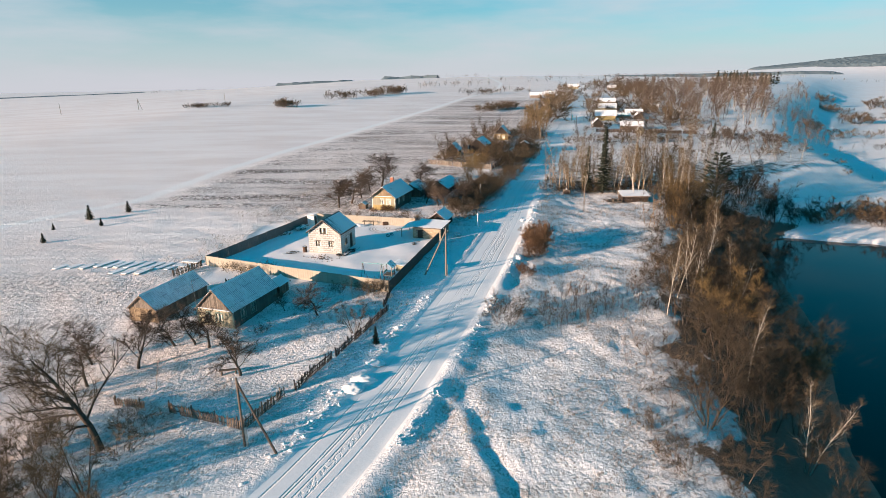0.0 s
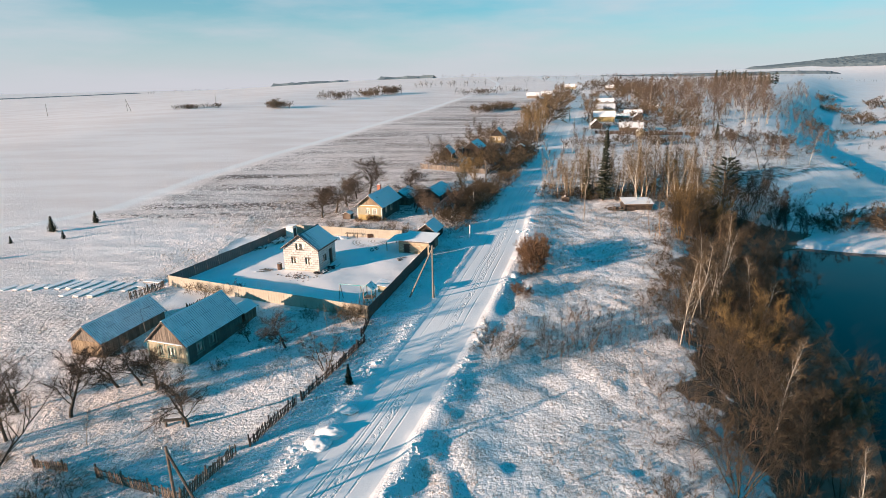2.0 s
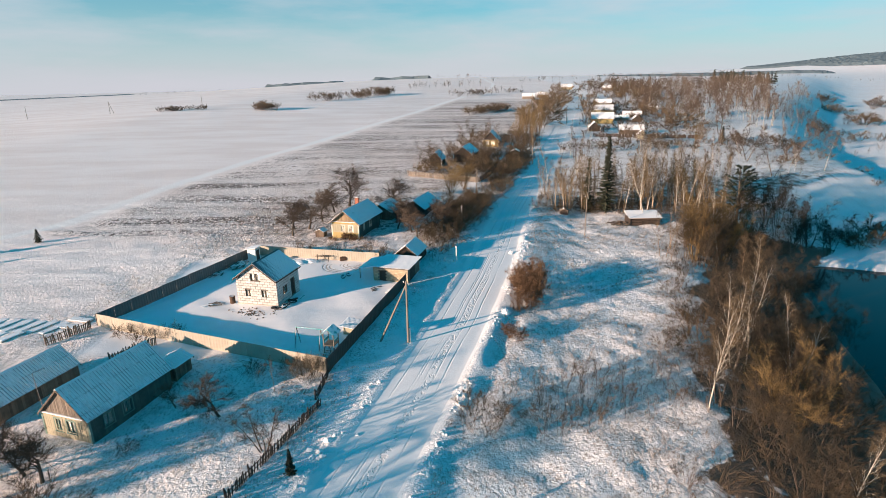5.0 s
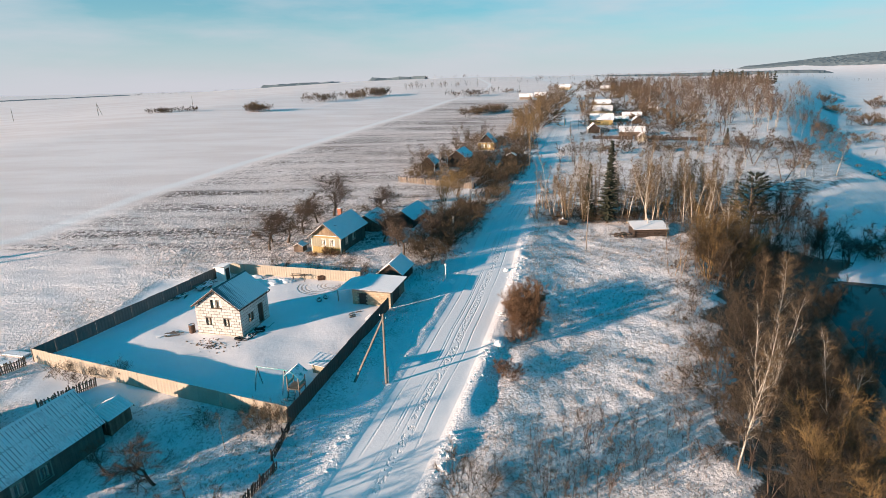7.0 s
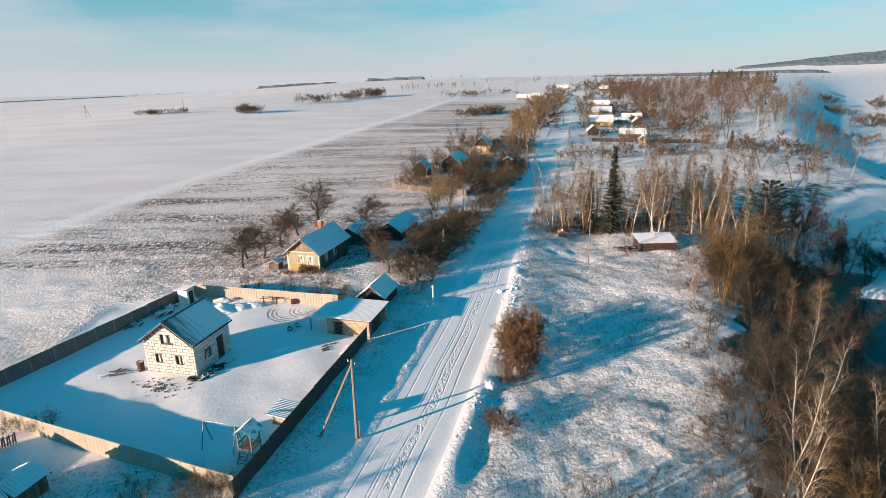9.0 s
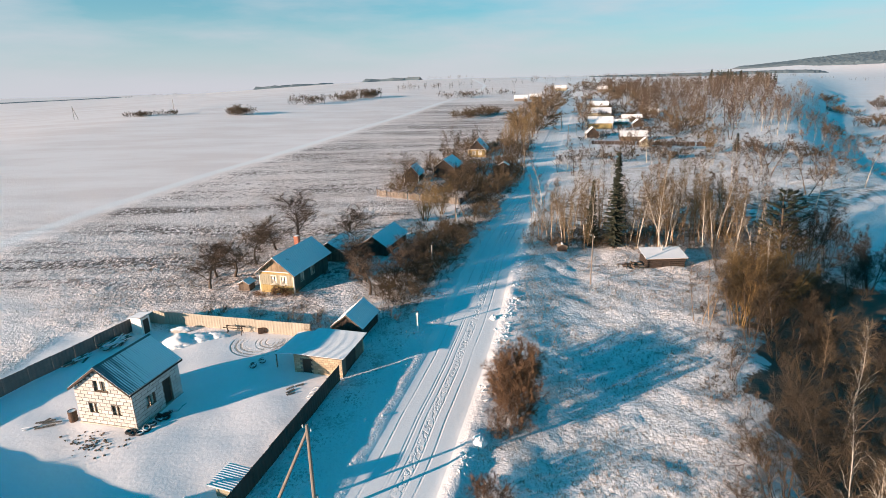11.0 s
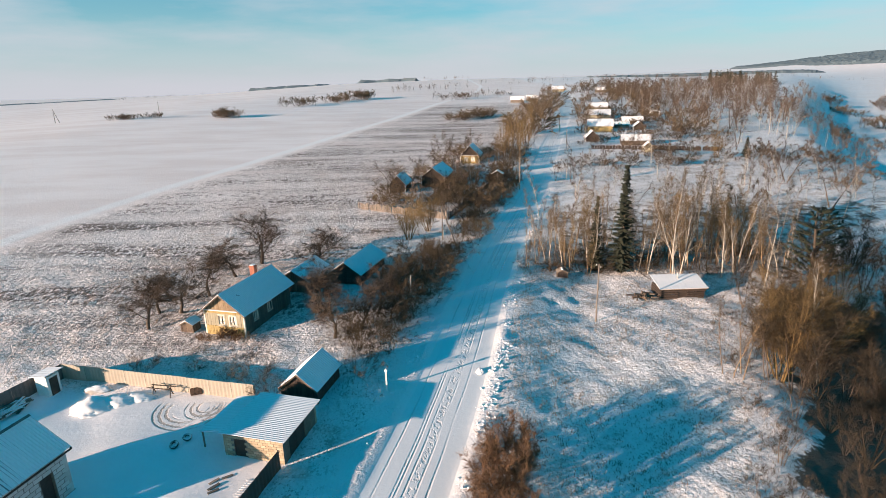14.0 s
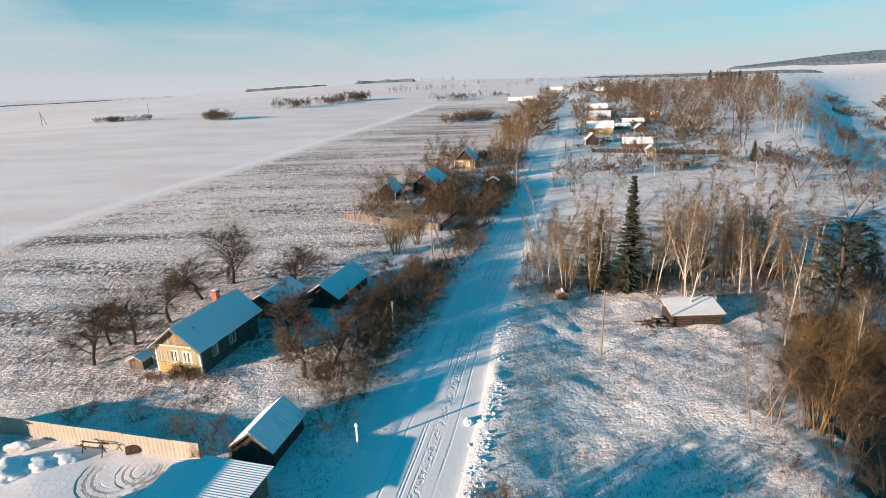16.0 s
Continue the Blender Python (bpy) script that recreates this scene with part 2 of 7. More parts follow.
def snowy_roof(name, dark, light, cover, edge_lo=0.35, edge_hi=0.6, lines=0.9):
    """Sheet roofing that shows through an uneven layer of snow."""
    m, t, b = nodes_of(name)
    p = where(t, "object")
    patch = noise_of(t, p, 0.55, 5, 0.62)
    fine = noise_of(t, p, 9.0, 4)
    sheet = blend(t, fine, dark, light)
    amount = ramp(t, calc(t, "ADD", patch, calc(t, "MULTIPLY", calc(t, "SUBTRACT", fine, 0.5), 0.22)), edge_lo + 0.3 - cover, edge_hi + 0.3 - cover)
    # edges of the overlapping sheets show as thin dark lines
    sep = node(t, "SeparateXYZ")
    t.links.new(p, sep.inputs[0])
    wob = calc(t, "MULTIPLY", calc(t, "SUBTRACT", patch, 0.5), 0.8)
    lap = ramp(t, calc(t, "ABSOLUTE", calc(t, "SINE", calc(t, "MULTIPLY", sep.outputs["X"], 3.3))), 0.04, 0.10, (1, 1, 1, 1), (0, 0, 0, 1))
    rib = ramp(t, calc(t, "SINE", calc(t, "MULTIPLY", sep.outputs["Y"], 26.2)), 0.55, 1.0)
    broken = ramp(t, calc(t, "ADD", noise_of(t, p, 1.1, 3), wob), 0.34, 0.56)
    show = calc(t, "MULTIPLY", calc(t, "MAXIMUM", calc(t, "MULTIPLY", lap, 0.75), calc(t, "MULTIPLY", rib, 0.8)), broken)
    amount = calc(t, "MULTIPLY", amount, calc(t, "SUBTRACT", 1.0, calc(t, "MULTIPLY", show, lines)))
    t.links.new(blend(t, amount, sheet, (0.76, 0.77, 0.79)), b.inputs["Base Color"])
    b.inputs["Roughness"].default_value = 0.7
    bump(t, b, fine, 0.25, 0.02)
    return m


def sliding_snow():
    """Dark corrugated sheet, bare towards the front gable, with snow sliding off in streaks behind."""
    m, t, b = nodes_of("sliding_snow_sheet")
    p = where(t, "object")
    sep = node(t, "SeparateXYZ")
    t.links.new(p, sep.inputs[0])
    fine = noise_of(t, p, 9.0, 4)
    streaks = noise_of(t, p, 1.0, 3, 0.5, (0.35, 5.2, 0.35))
    line = calc(t, "ADD", calc(t, "MULTIPLY", sep.outputs["Y"], 0.11), calc(t, "MULTIPLY", calc(t, "SUBTRACT", streaks, 0.5), 0.7))
    line = calc(t, "ADD", line, calc(t, "MULTIPLY", calc(t, "ABSOLUTE", sep.outputs["X"]), 0.05))
    line = calc(t, "ADD", line, calc(t, "MULTIPLY", calc(t, "SINE", calc(t, "MULTIPLY", sep.outputs["Y"], 33.07)), 0.09))
    amount = ramp(t, line, 0.06, 0.26)
    t.links.new(blend(t, amount, blend(t, fine, (0.08, 0.095, 0.11), (0.17, 0.19, 0.21)), (0.76, 0.77, 0.79)), b.inputs["Base Color"])
    b.inputs["Roughness"].default_value = 0.6
    return m


M["roof_sliding"] = sliding_snow()
M["roof_slate"] = snowy_roof("snowy_slate", (0.09, 0.10, 0.11), (0.19, 0.20, 0.21), 0.46)
M["roof_even"] = snowy_roof("evenly_snowed_sheet", (0.30, 0.31, 0.32), (0.42, 0.42, 0.43), 0.85, lines=0.12)
M["roof_white"] = snowy_roof("snow_covered_sheet", (0.40, 0.40, 0.40), (0.55, 0.55, 0.55), 0.75, lines=0.25)


# ---------------------------------------------------------------- the lie of the land
def steps(v, pairs):
    """Smoothly joined heights or offsets along a line."""
    a, b = zip(*pairs)
    return np.interp(v, a, b)


def ease(u):
    u = np.clip(u, 0.0, 1.0)
    return u * u * (3 - 2 * u)


def wave_noise(x, y, size, seed):
    """Cheap smooth noise in -1..1 from a few turned waves."""
    r = np.random.RandomState(seed)
    out = 0.0
    for _ in range(6):
        a, k, p = r.uniform(0, math.tau), r.uniform(0.6, 1.7) * math.tau / size, r.uniform(0, math.tau)
        out = out + np.sin((x * math.cos(a) + y * math.sin(a)) * k + p + 1.3 * np.sin((x * math.sin(a) - y * math.cos(a)) * k * 0.7 + p * 2))
    return out / 6


def lattice(x, y, size, seed):
    """Value noise in -1..1 on a lattice of the given size."""
    u, v = np.asarray(x, float) / size, np.asarray(y, float) / size
    iu, iv = np.floor(u), np.floor(v)
    fu, fv = ease(u - iu), ease(v - iv)

    def at(a, b):
        h = np.sin(a * 127.1 + b * 311.7 + seed * 74.7) * 43758.5453
        return (h - np.floor(h)) * 2 - 1

    return (at(iu, iv) * (1 - fu) + at(iu + 1, iv) * fu) * (1 - fv) + (at(iu, iv + 1) * (1 - fu) + at(iu + 1, iv + 1) * fu) * fv


ROAD = [(-60, -70), (-30, -27), (-21, -10), (-14.6, 0.3), (-8.7, 17), (-2.8, 34.8), (4.3, 61.6), (9.6, 87.6), (18.0, 118), (26.4, 146),
        (44, 215), (66, 297), (88, 380), (103, 440), (118, 520), (150, 700)]
ROAD_A = np.array(ROAD, float)
ROAD_FINE_Y = np.arange(-70, 700, 2.0)
_rx = np.interp(ROAD_FINE_Y, ROAD_A[:, 1], ROAD_A[:, 0])
_k = np.ones(9) / 9
ROAD_FINE_X = np.convolve(np.pad(_rx, 4, "edge"), _k, "valid")
ROAD_SLOPE = np.gradient(ROAD_FINE_X, ROAD_FINE_Y)


def across_road(x, y):
    """Metres to the right of the road's middle line."""
    cx, s = np.interp(y, ROAD_FINE_Y, ROAD_FINE_X), np.interp(y, ROAD_FINE_Y, ROAD_SLOPE)
    return (x - cx) / np.sqrt(1 + s * s)


LEVEL = [(-200, -3), (-40, -2), (0, -1.4), (13, -1.2), (23, -0.7), (33, -0.15), (42, 0.0), (70, 0.35), (108, 0.7), (139, 1.4), (190, 2.7), (245, 4.0),
         (410, 8.8), (500, 11.0), (700, 15), (1000, 17), (2000, 20), (5200, 20)]
BANK_TOP = [(-200, -40), (-60, -5), (-20, 6), (0, 10.5), (13, 13), (31, 17.3), (37, 19.2), (45, 22.3), (50, 24.3), (58, 27.5), (66, 31), (80, 36), (100, 54), (112, 76), (127, 97), (150, 106), (170, 112), (190, 118), (230, 136), (300, 174), (600, 370), (1500, 900), (5200, 3100)]
BANK_FOOT = [(-200, 0), (-60, 14), (-20, 20), (0, 26), (12, 29), (33, 40), (70, 52), (80, 61), (97, 84), (112, 104), (127, 119), (150, 128), (170, 135), (190, 142), (261, 188), (330, 232), (600, 430), (1500, 1100), (5200, 3500)]
VALLEY = [(-200, -6.6), (300, -6.4), (600, -4.5), (1200, 2), (2700, 11), (5200, 18)]
WATER = -7.3


def land(x, y):
    """Height of the ground without its fine roughness."""
    x, y = np.asarray(x, float), np.asarray(y, float)
    a = across_road(x, y)
    z = steps(y, LEVEL)
    z = z + 2.4 * np.exp(-(((x + 150) / 130) ** 2 + ((y - 360) / 140) ** 2))
    z = z - 0.025 * np.clip(-x - 160, 0, 1900)
    z = z + 11 * np.exp(-(((x - 60) / 420) ** 2 + ((y - 1050) / 330) ** 2))
    z = z - 1.0 * ease((a - 3.0) / 9) * ease((y - 5) / 12) * ease((125 - y) / 35)
    top, foot = steps(y, BANK_TOP), steps(y, BANK_FOOT)
    top = top + 1.6 * wave_noise(x, y, 23, 3) * ease((150 - y) / 60) + 3.5 * wave_noise(x, y, 38, 4) * ease((y - 105) / 25)
    z = z + (steps(y, VALLEY) - z) * ease((x - top) / np.maximum(foot - top, 1))
    # the spur above the river dips a little towards its edge
    z = z - 0.9 * ease((x - 82) / 32) * ease((y - 112) / 20) * ease((230 - y) / 50) * ease((foot - x) / 12)
    # the river bends away to the east below the bluff
    wet = ease((x - foot) / 4 + 0.4) * ease((77.5 - 0.5 * (x - 66) + 2.6 * wave_noise(x, y, 13, 5) - y) / 5)
    z = z - 3.0 * wet
    # wooded hills on the skyline
    z = z + 112 * np.exp(-(((x - 3250) / 1040) ** 2 + ((y - 3500) / 700) ** 2))
    z = z + 30 * np.exp(-(((x - 2650) / 560) ** 2 + ((y - 3900) / 600) ** 2))
    z = z + 26 * np.exp(-(((x - 1500) / 900) ** 2 + ((y - 4200) / 600) ** 2))
    return z


def rough(x, y):
    """Snow relief: drifts, tussocks, the ploughed and trodden parts, the road's bed and banks."""
    a = across_road(x, y)
    near = ease((210 - y) / 110)
    yard = ease((x + 38.5) / 2) * ease((-5.5 + (y - 58) * 0.27 - x) / 2) * ease((y - 33) / 3) * ease((66 - y) / 3)
    tuss = 0.9 * lattice(x, y, 0.85, 11) + 0.7 * lattice(x + 0.6 * y, y, 1.9, 12) + 0.3 * lattice(x, y, 4.5, 13)
    tuss = np.maximum(tuss, -0.55)
    bed = ease((3.4 - np.abs(a)) / 0.8)
    right = ease((a - 3) / 3)
    amount = (0.045 + 0.075 * right + 0.035 * ease((-a - 5) / 6)) * (1 - bed) * (1 - 0.75 * yard) * (1 - 0.6 * np.exp(-((a - 6) / 3) ** 2))
    z = near * amount * tuss + near * 0.05 * right * lattice(x + 0.4 * y, y, 5.5, 18) * (1 - bed) + near * 0.10 * wave_noise(x, y, 9, 14) * (1 - bed)
    bank = np.exp(-((np.abs(a) - 3.5 - 0.35 * wave_noise(x, y, 6, 15)) / 0.5) ** 2)
    bank = bank * np.where(a < 0, 0.3 + 1.0 * ease((y - 6) / 4) * ease((23 - y) / 4), 0.6) * (0.55 + 0.45 * lattice(x, y, 5.0, 19))
    z = z + near * bank * np.maximum(0.13 + 0.2 * lattice(x, y, 0.9, 16) + 0.1 * lattice(x, y, 3.4, 17), 0.0) - 0.10 * bed
    wander = 0.5 * wave_noise(x * 0, y, 17, 61)
    ditch = np.exp(-((a - 5.3 - wander) / 1.05) ** 2) * ease((62 - y) / 12) * ease((y + 20) / 10) * (0.75 + 0.35 * lattice(x * 0, y, 7.0, 62))
    lip = np.exp(-((a - 3.7 - 0.4 * wander) / 0.55) ** 2) * ease((60 - y) / 12) * (0.6 + 0.4 * lattice(x, y, 3.1, 63))
    z = z - 0.40 * ditch * (0.7 + 0.6 * lattice(x, y, 4.3, 68)) + 0.11 * lip
    # an old furrow forks off the ditch towards the meadow
    f = x - (-5.0 + (12.5 - y) * 0.24 + 0.5 * wave_noise(x * 0, y, 8, 67))
    fork = ease((14 - y) / 3) * ease((y + 16) / 6)
    z = z - fork * (0.20 * (0.7 + 0.5 * lattice(x, y, 2.6, 66)) * np.exp(-((f - 0.7) / 0.6) ** 2) - 0.16 * np.exp(-((f + 0.5) / 0.6) ** 2))
    # long swells of the rough meadow
    z = z + near * right * (1 - bed) * (0.17 * wave_noise(x, y, 12, 64) + 0.05 * lattice(x, y, 2.8, 65)) * ease((a - 6) / 3)
    return z + 0.05 * yard * lattice(x, y, 2.3, 41)


def ground_z(x, y):
    return float(land(x, y) + rough(np.array([x]), np.array([y]))[0])


# ---------------------------------------------------------------- the ground, one sheet to the horizon
def axis_lines(lo, a, b, hi, fine, growth):
    mid = np.arange(a, b + fine / 2, fine)
    up, down, s = [b], [a], fine
    while up[-1] < hi:
        s *= growth
        up.append(up[-1] + s)
    s = fine
    while down[-1] > lo:
        s *= growth
        down.append(down[-1] - s)
    return np.concatenate([down[:0:-1], mid, up[1:]])


gx = axis_lines(-4300, -40, 40, 4300, 0.45, 1.06)
gy = axis_lines(-260, 0, 100, 4950, 0.45, 1.045)
GX, GY = np.meshgrid(gx, gy)
GZ = land(GX, GY) + rough(GX, GY)
ny, nx = GX.shape
idx = np.arange(ny * nx).reshape(ny, nx)
quads = np.stack([idx[:-1, :-1], idx[:-1, 1:], idx[1:, 1:], idx[1:, :-1]], -1).reshape(-1, 4)
me = bpy.data.meshes.new("ground")
me.vertices.add(ny * nx)
me.vertices.foreach_set("co", np.stack([GX, GY, GZ], -1).ravel())
me.loops.add(quads.size)
me.loops.foreach_set("vertex_index", quads.ravel())
me.polygons.add(len(quads))
me.polygons.foreach_set("loop_start", np.arange(0, quads.size, 4))
me.polygons.foreach_set("use_smooth", np.ones(len(quads), bool))
me.update(calc_edges=True)


def field(name, values):
    me.attributes.new(name, "FLOAT", "POINT").data.foreach_set("value", np.asarray(values, np.float32).ravel())


A_ = across_road(GX, GY)
field("across", np.clip(A_, -60, 60))


def strip(v, a, b, soft):
    return ease((v - a) / soft + 0.5) * ease((b - v) / soft + 0.5)


# cover of dry grass showing through the snow, of tilled soil, and of scrubby litter on the bank
TRACK = [(-120, -20), (-100, 40), (-80, 70), (-70, 85), (-67, 120), (-58.5, 160), (-51.6, 183), (-35, 250), (-16, 320), (8, 430), (40, 540), (60, 700)]
_ty, _tx = np.array([p[1] for p in TRACK], float), np.array([p[0] for p in TRACK], float)
track_x = np.interp(GY, _ty, _tx)
field("track", np.clip(GX - track_x, -60, 60))
meadow = ease((A_ - 3.6) / 1.5) * ease((steps(GY, BANK_TOP) + 4 - GX) / 6)
left_verge = ease((-A_ - 4) / 3) * ease((GX + 45) / 10)
yard_ = ease((GX + 38) / 2) * ease((-5.0 + (GY - 58) * 0.27 - GX) / 2) * ease((GY - 34) / 3) * ease((65 - GY) / 3)
field("yard", yard_)
field("grass", np.clip(0.8 * meadow + 0.75 * left_verge * (1 - yard_), 0, 1) * (1 - 0.6 * ease((GY - 150) / 60)) + 0.28 * ease((GX - 20) / 20) * ease((GY - 80) / 20) * ease((600 - GY) / 200))
till = ease((GX - track_x - 2) / 5) * ease((-A_ - 14) / 6) * ease((GY - 67.5 + 0.21 * (GX + 25)) / 4) * ease((430 - GY) / 40) * (1 - yard_)
till2 = ease((GX + 130) / 30) * ease((-40 - GX) / 4) * strip(GY, 14, 40, 6) * 0.75
field("tilled", np.clip(till + till2, 0, 1))
band = 0.6 * lattice(GX * 0, GY + 0.12 * GX, 9.0, 81) + 0.5 * lattice(GX * 0, GY + 0.12 * GX, 4.0, 82) + 0.3 * lattice(GX, GY, 22.0, 83)
band = band + 1.1 * strip(GY + 0.1 * GX, 231, 243, 3) * strip(GX, -20, 12, 6) - 1.3 * strip(GY + 0.1 * GX, 220, 230, 2) + 0.35 * ease((GY - 150) / 60)
field("band", band)
# left fields and valley floor that take the sun-warmed snow colour
field("warm_stubble", ease((-A_ - 13) / 8) * (1 - yard_) + 0.6 * ease((GX - steps(GY, BANK_FOOT) - 10) / 20) * ease((GY - 80) / 20))
slope_mask = ease((GX - steps(GY, BANK_TOP) - 0.8 + 2.6 * lattice(GX, GY, 4.0, 51) + 1.4 * lattice(GX, GY, 1.5, 52)) / 4) * ease((steps(GY, BANK_FOOT) + 3 - GX) / 3) * ease((90 - GY) / 8)
field("litter", slope_mask)
wood_floor = ease((GY - 92) / 4) * ease((A_ - 5) / 4) * ease((128 - GY) / 12) * ease((steps(GY, BANK_TOP) + 6 - GX) / 5)
field("shrubby", wood_floor)


def ground_material():
    m, t, b = nodes_of("snowy_ground")

    def attr(n):
        a = node(t, "Attribute")
        a.attribute_name = n
        return a.outputs["Fac"]

    p = where(t)
    fine, mid, broad = noise_of(t, p, 3.2, 6, 0.65), noise_of(t, p, 0.55, 5), noise_of(t, p, 0.03, 4)
    streak = noise_of(t, p, 0.9, 5, 0.6, (0.22, 1.6, 1))
    snow = blend(t, mid, (0.79, 0.765, 0.775), (0.86, 0.835, 0.84))
    # thin snow over stubble, with the low sun's warmth put into its colour
    thin = blend(t, ramp(t, noise_of(t, p, 0.045, 6, 0.6, (0.5, 1.6, 1)), 0.40, 0.62), (0.86, 0.79, 0.775), (0.78, 0.69, 0.665))
    snow = blend(t, ramp(t, broad, 0.42, 0.62), snow, (0.79, 0.745, 0.74))
    snow = blend(t, attr("warm_stubble"), snow, thin)
    # dry grass tips
    grit = noise_of(t, p, 4.6, 5, 0.7, (1.25, 0.8, 1))
    tips = ramp(t, calc(t, "ADD", calc(t, "MULTIPLY", grit, 0.72), calc(t, "MULTIPLY", mid, 0.28)), 0.525, 0.585)
    straw = blend(t, noise_of(t, p, 7.0, 3), (0.13, 0.09, 0.065), (0.36, 0.26, 0.18))
    matted = ramp(t, noise_of(t, p, 0.33, 5, 0.65), 0.50, 0.66)
    tips = calc(t, "MAXIMUM", tips, calc(t, "MULTIPLY", matted, ramp(t, fine, 0.42, 0.56)))
    col = blend(t, calc(t, "MULTIPLY", calc(t, "MULTIPLY", tips, attr("grass")), 0.85), snow, straw)
    # tilled rows
    soil = blend(t, fine, (0.06, 0.043, 0.035), (0.14, 0.10, 0.08))
    specks = noise_of(t, p, 1.7, 5, 0.7, (1.25, 0.5, 1))
    rows = ramp(t, calc(t, "ADD", calc(t, "MULTIPLY", streak, 0.24), calc(t, "ADD", calc(t, "MULTIPLY", specks, 0.6), calc(t, "ADD", calc(t, "MULTIPLY", broad, 0.16), calc(t, "MULTIPLY", attr("band"), 0.032)))), 0.48, 0.54)
    plots = ramp(t, noise_of(t, p, 0.06, 5, 0.6, (0.3, 2.6, 1)), 0.40, 0.58, (0.2, 0.2, 0.2, 1), (1, 1, 1, 1))
    rows = calc(t, "MULTIPLY", rows, plots)
    rows = calc(t, "MAXIMUM", rows, calc(t, "MULTIPLY", ramp(t, noise_of(t, p, 3.2, 4, 0.7), 0.54, 0.62), 0.75))
    col = blend(t, calc(t, "MULTIPLY", calc(t, "MULTIPLY", rows, attr("tilled")), 0.95), col, soil)
    leaf = blend(t, fine, (0.07, 0.052, 0.04), (0.17, 0.125, 0.092))
    strewn = calc(t, "ADD", calc(t, "MULTIPLY", attr("litter"), 0.62), calc(t, "ADD", calc(t, "MULTIPLY", fine, 0.6), calc(t, "MULTIPLY", mid, 0.6)))
    col = blend(t, ramp(t, calc(t, "MULTIPLY", strewn, 0.5), 0.47, 0.52), col, leaf)
    col = blend(t, calc(t, "MULTIPLY", attr("shrubby"), ramp(t, mid, 0.45, 0.6)), col, leaf)
    # a car has turned in the yard and left curling tyre marks
    curls = None
    for cx, cy, near_r, far_r in ((-15.9, 60.3, 1.35, 2.75), (-14.6, 60.5, 0.7, 1.75)):
        away = node(t, "VectorMath")
        away.operation = "DISTANCE"
        t.links.new(p, away.inputs[0])
        away.inputs[1].default_value = (cx, cy, 0.2)
        q = away.outputs["Value"]
        band = calc(t, "MULTIPLY", ramp(t, calc(t, "MULTIPLY", q, 0.1), near_r * 0.1, near_r * 0.1 + 0.012), ramp(t, calc(t, "MULTIPLY", q, 0.1), far_r * 0.1, far_r * 0.1 + 0.012, (1, 1, 1, 1), (0, 0, 0, 1)))
        wave = ramp(t, calc(t, "SINE", calc(t, "ADD", calc(t, "MULTIPLY", q, 13.0), calc(t, "MULTIPLY", fine, 6.0))), 0.0, 0.6)
        mark = calc(t, "MULTIPLY", band, wave)
        curls = mark if curls is None else calc(t, "MAXIMUM", curls, mark)
    side_y = node(t, "SeparateXYZ")
    t.links.new(p, side_y.inputs[0])
    curls = calc(t, "MULTIPLY", curls, ramp(t, calc(t, "MULTIPLY", calc(t, "SUBTRACT", 61.2, side_y.outputs["Y"]), 0.2), 0.0, 0.1))
    curls = calc(t, "MULTIPLY", curls, ramp(t, noise_of(t, p, 0.5, 3), 0.38, 0.5))
    col = blend(t, calc(t, "MULTIPLY", curls, 0.8), col, (0.36, 0.31, 0.27))
    # road: packed snow with wheel marks
    ac = attr("across")
    on = calc(t, "SUBTRACT", 1.0, ramp(t, calc(t, "MULTIPLY", calc(t, "ABSOLUTE", ac), 0.1), 0.27, 0.34))
    wob = calc(t, "ADD", ac, calc(t, "MULTIPLY", calc(t, "SUBTRACT", noise_of(t, p, 0.05, 2), 0.5), 0.9))
    pair = None
    for c, gauge in ((-0.1, 0.72), (0.62, 0.74), (-1.3, 0.7)):
        away = calc(t, "ABSOLUTE", calc(t, "SUBTRACT", calc(t, "ABSOLUTE", calc(t, "SUBTRACT", wob, c)), gauge))
        pair = away if pair is None else calc(t, "MINIMUM", pair, away)
    lines = ramp(t, pair, 0.02, 0.10, (1, 1, 1, 1), (0, 0, 0, 1))
    lines = calc(t, "MULTIPLY", lines, ramp(t, noise_of(t, p, 0.16, 3, 0.5, (1, 0.35, 1)), 0.40, 0.60, (0.06, 0.06, 0.06, 1)))
    tread = ramp(t, noise_of(t, p, 2.4, 3), 0.36, 0.5, (0.35, 0.35, 0.35, 1))
    lines = calc(t, "MULTIPLY", lines, tread)
    # a trodden strip of footprints down the middle
    foot = calc(t, "ABSOLUTE", calc(t, "SUBTRACT", wob, 0.3))
    trod = calc(t, "MULTIPLY", ramp(t, foot, 0.12, 0.42, (1, 1, 1, 1), (0, 0, 0, 1)), ramp(t, noise_of(t, p, 2.9, 2, 0.5, (1.3, 0.8, 1)), 0.50, 0.60))
    lines = calc(t, "MAXIMUM", lines, calc(t, "MULTIPLY", trod, 0.7))
    packed = blend(t, calc(t, "MULTIPLY", lines, 0.85), (0.80, 0.79, 0.795), (0.54, 0.51, 0.50))
    col = blend(t, calc(t, "MULTIPLY", on, 0.85), col, packed)
    tk = calc(t, "MULTIPLY", calc(t, "ABSOLUTE", attr("track")), 0.1)
    col = blend(t, calc(t, "MULTIPLY", calc(t, "SUBTRACT", 1.0, ramp(t, tk, 0.10, 0.26)), 0.85), col, (0.87, 0.84, 0.835))
    t.links.new(col, b.inputs["Base Color"])
    b.inputs["Roughness"].default_value = 0.8
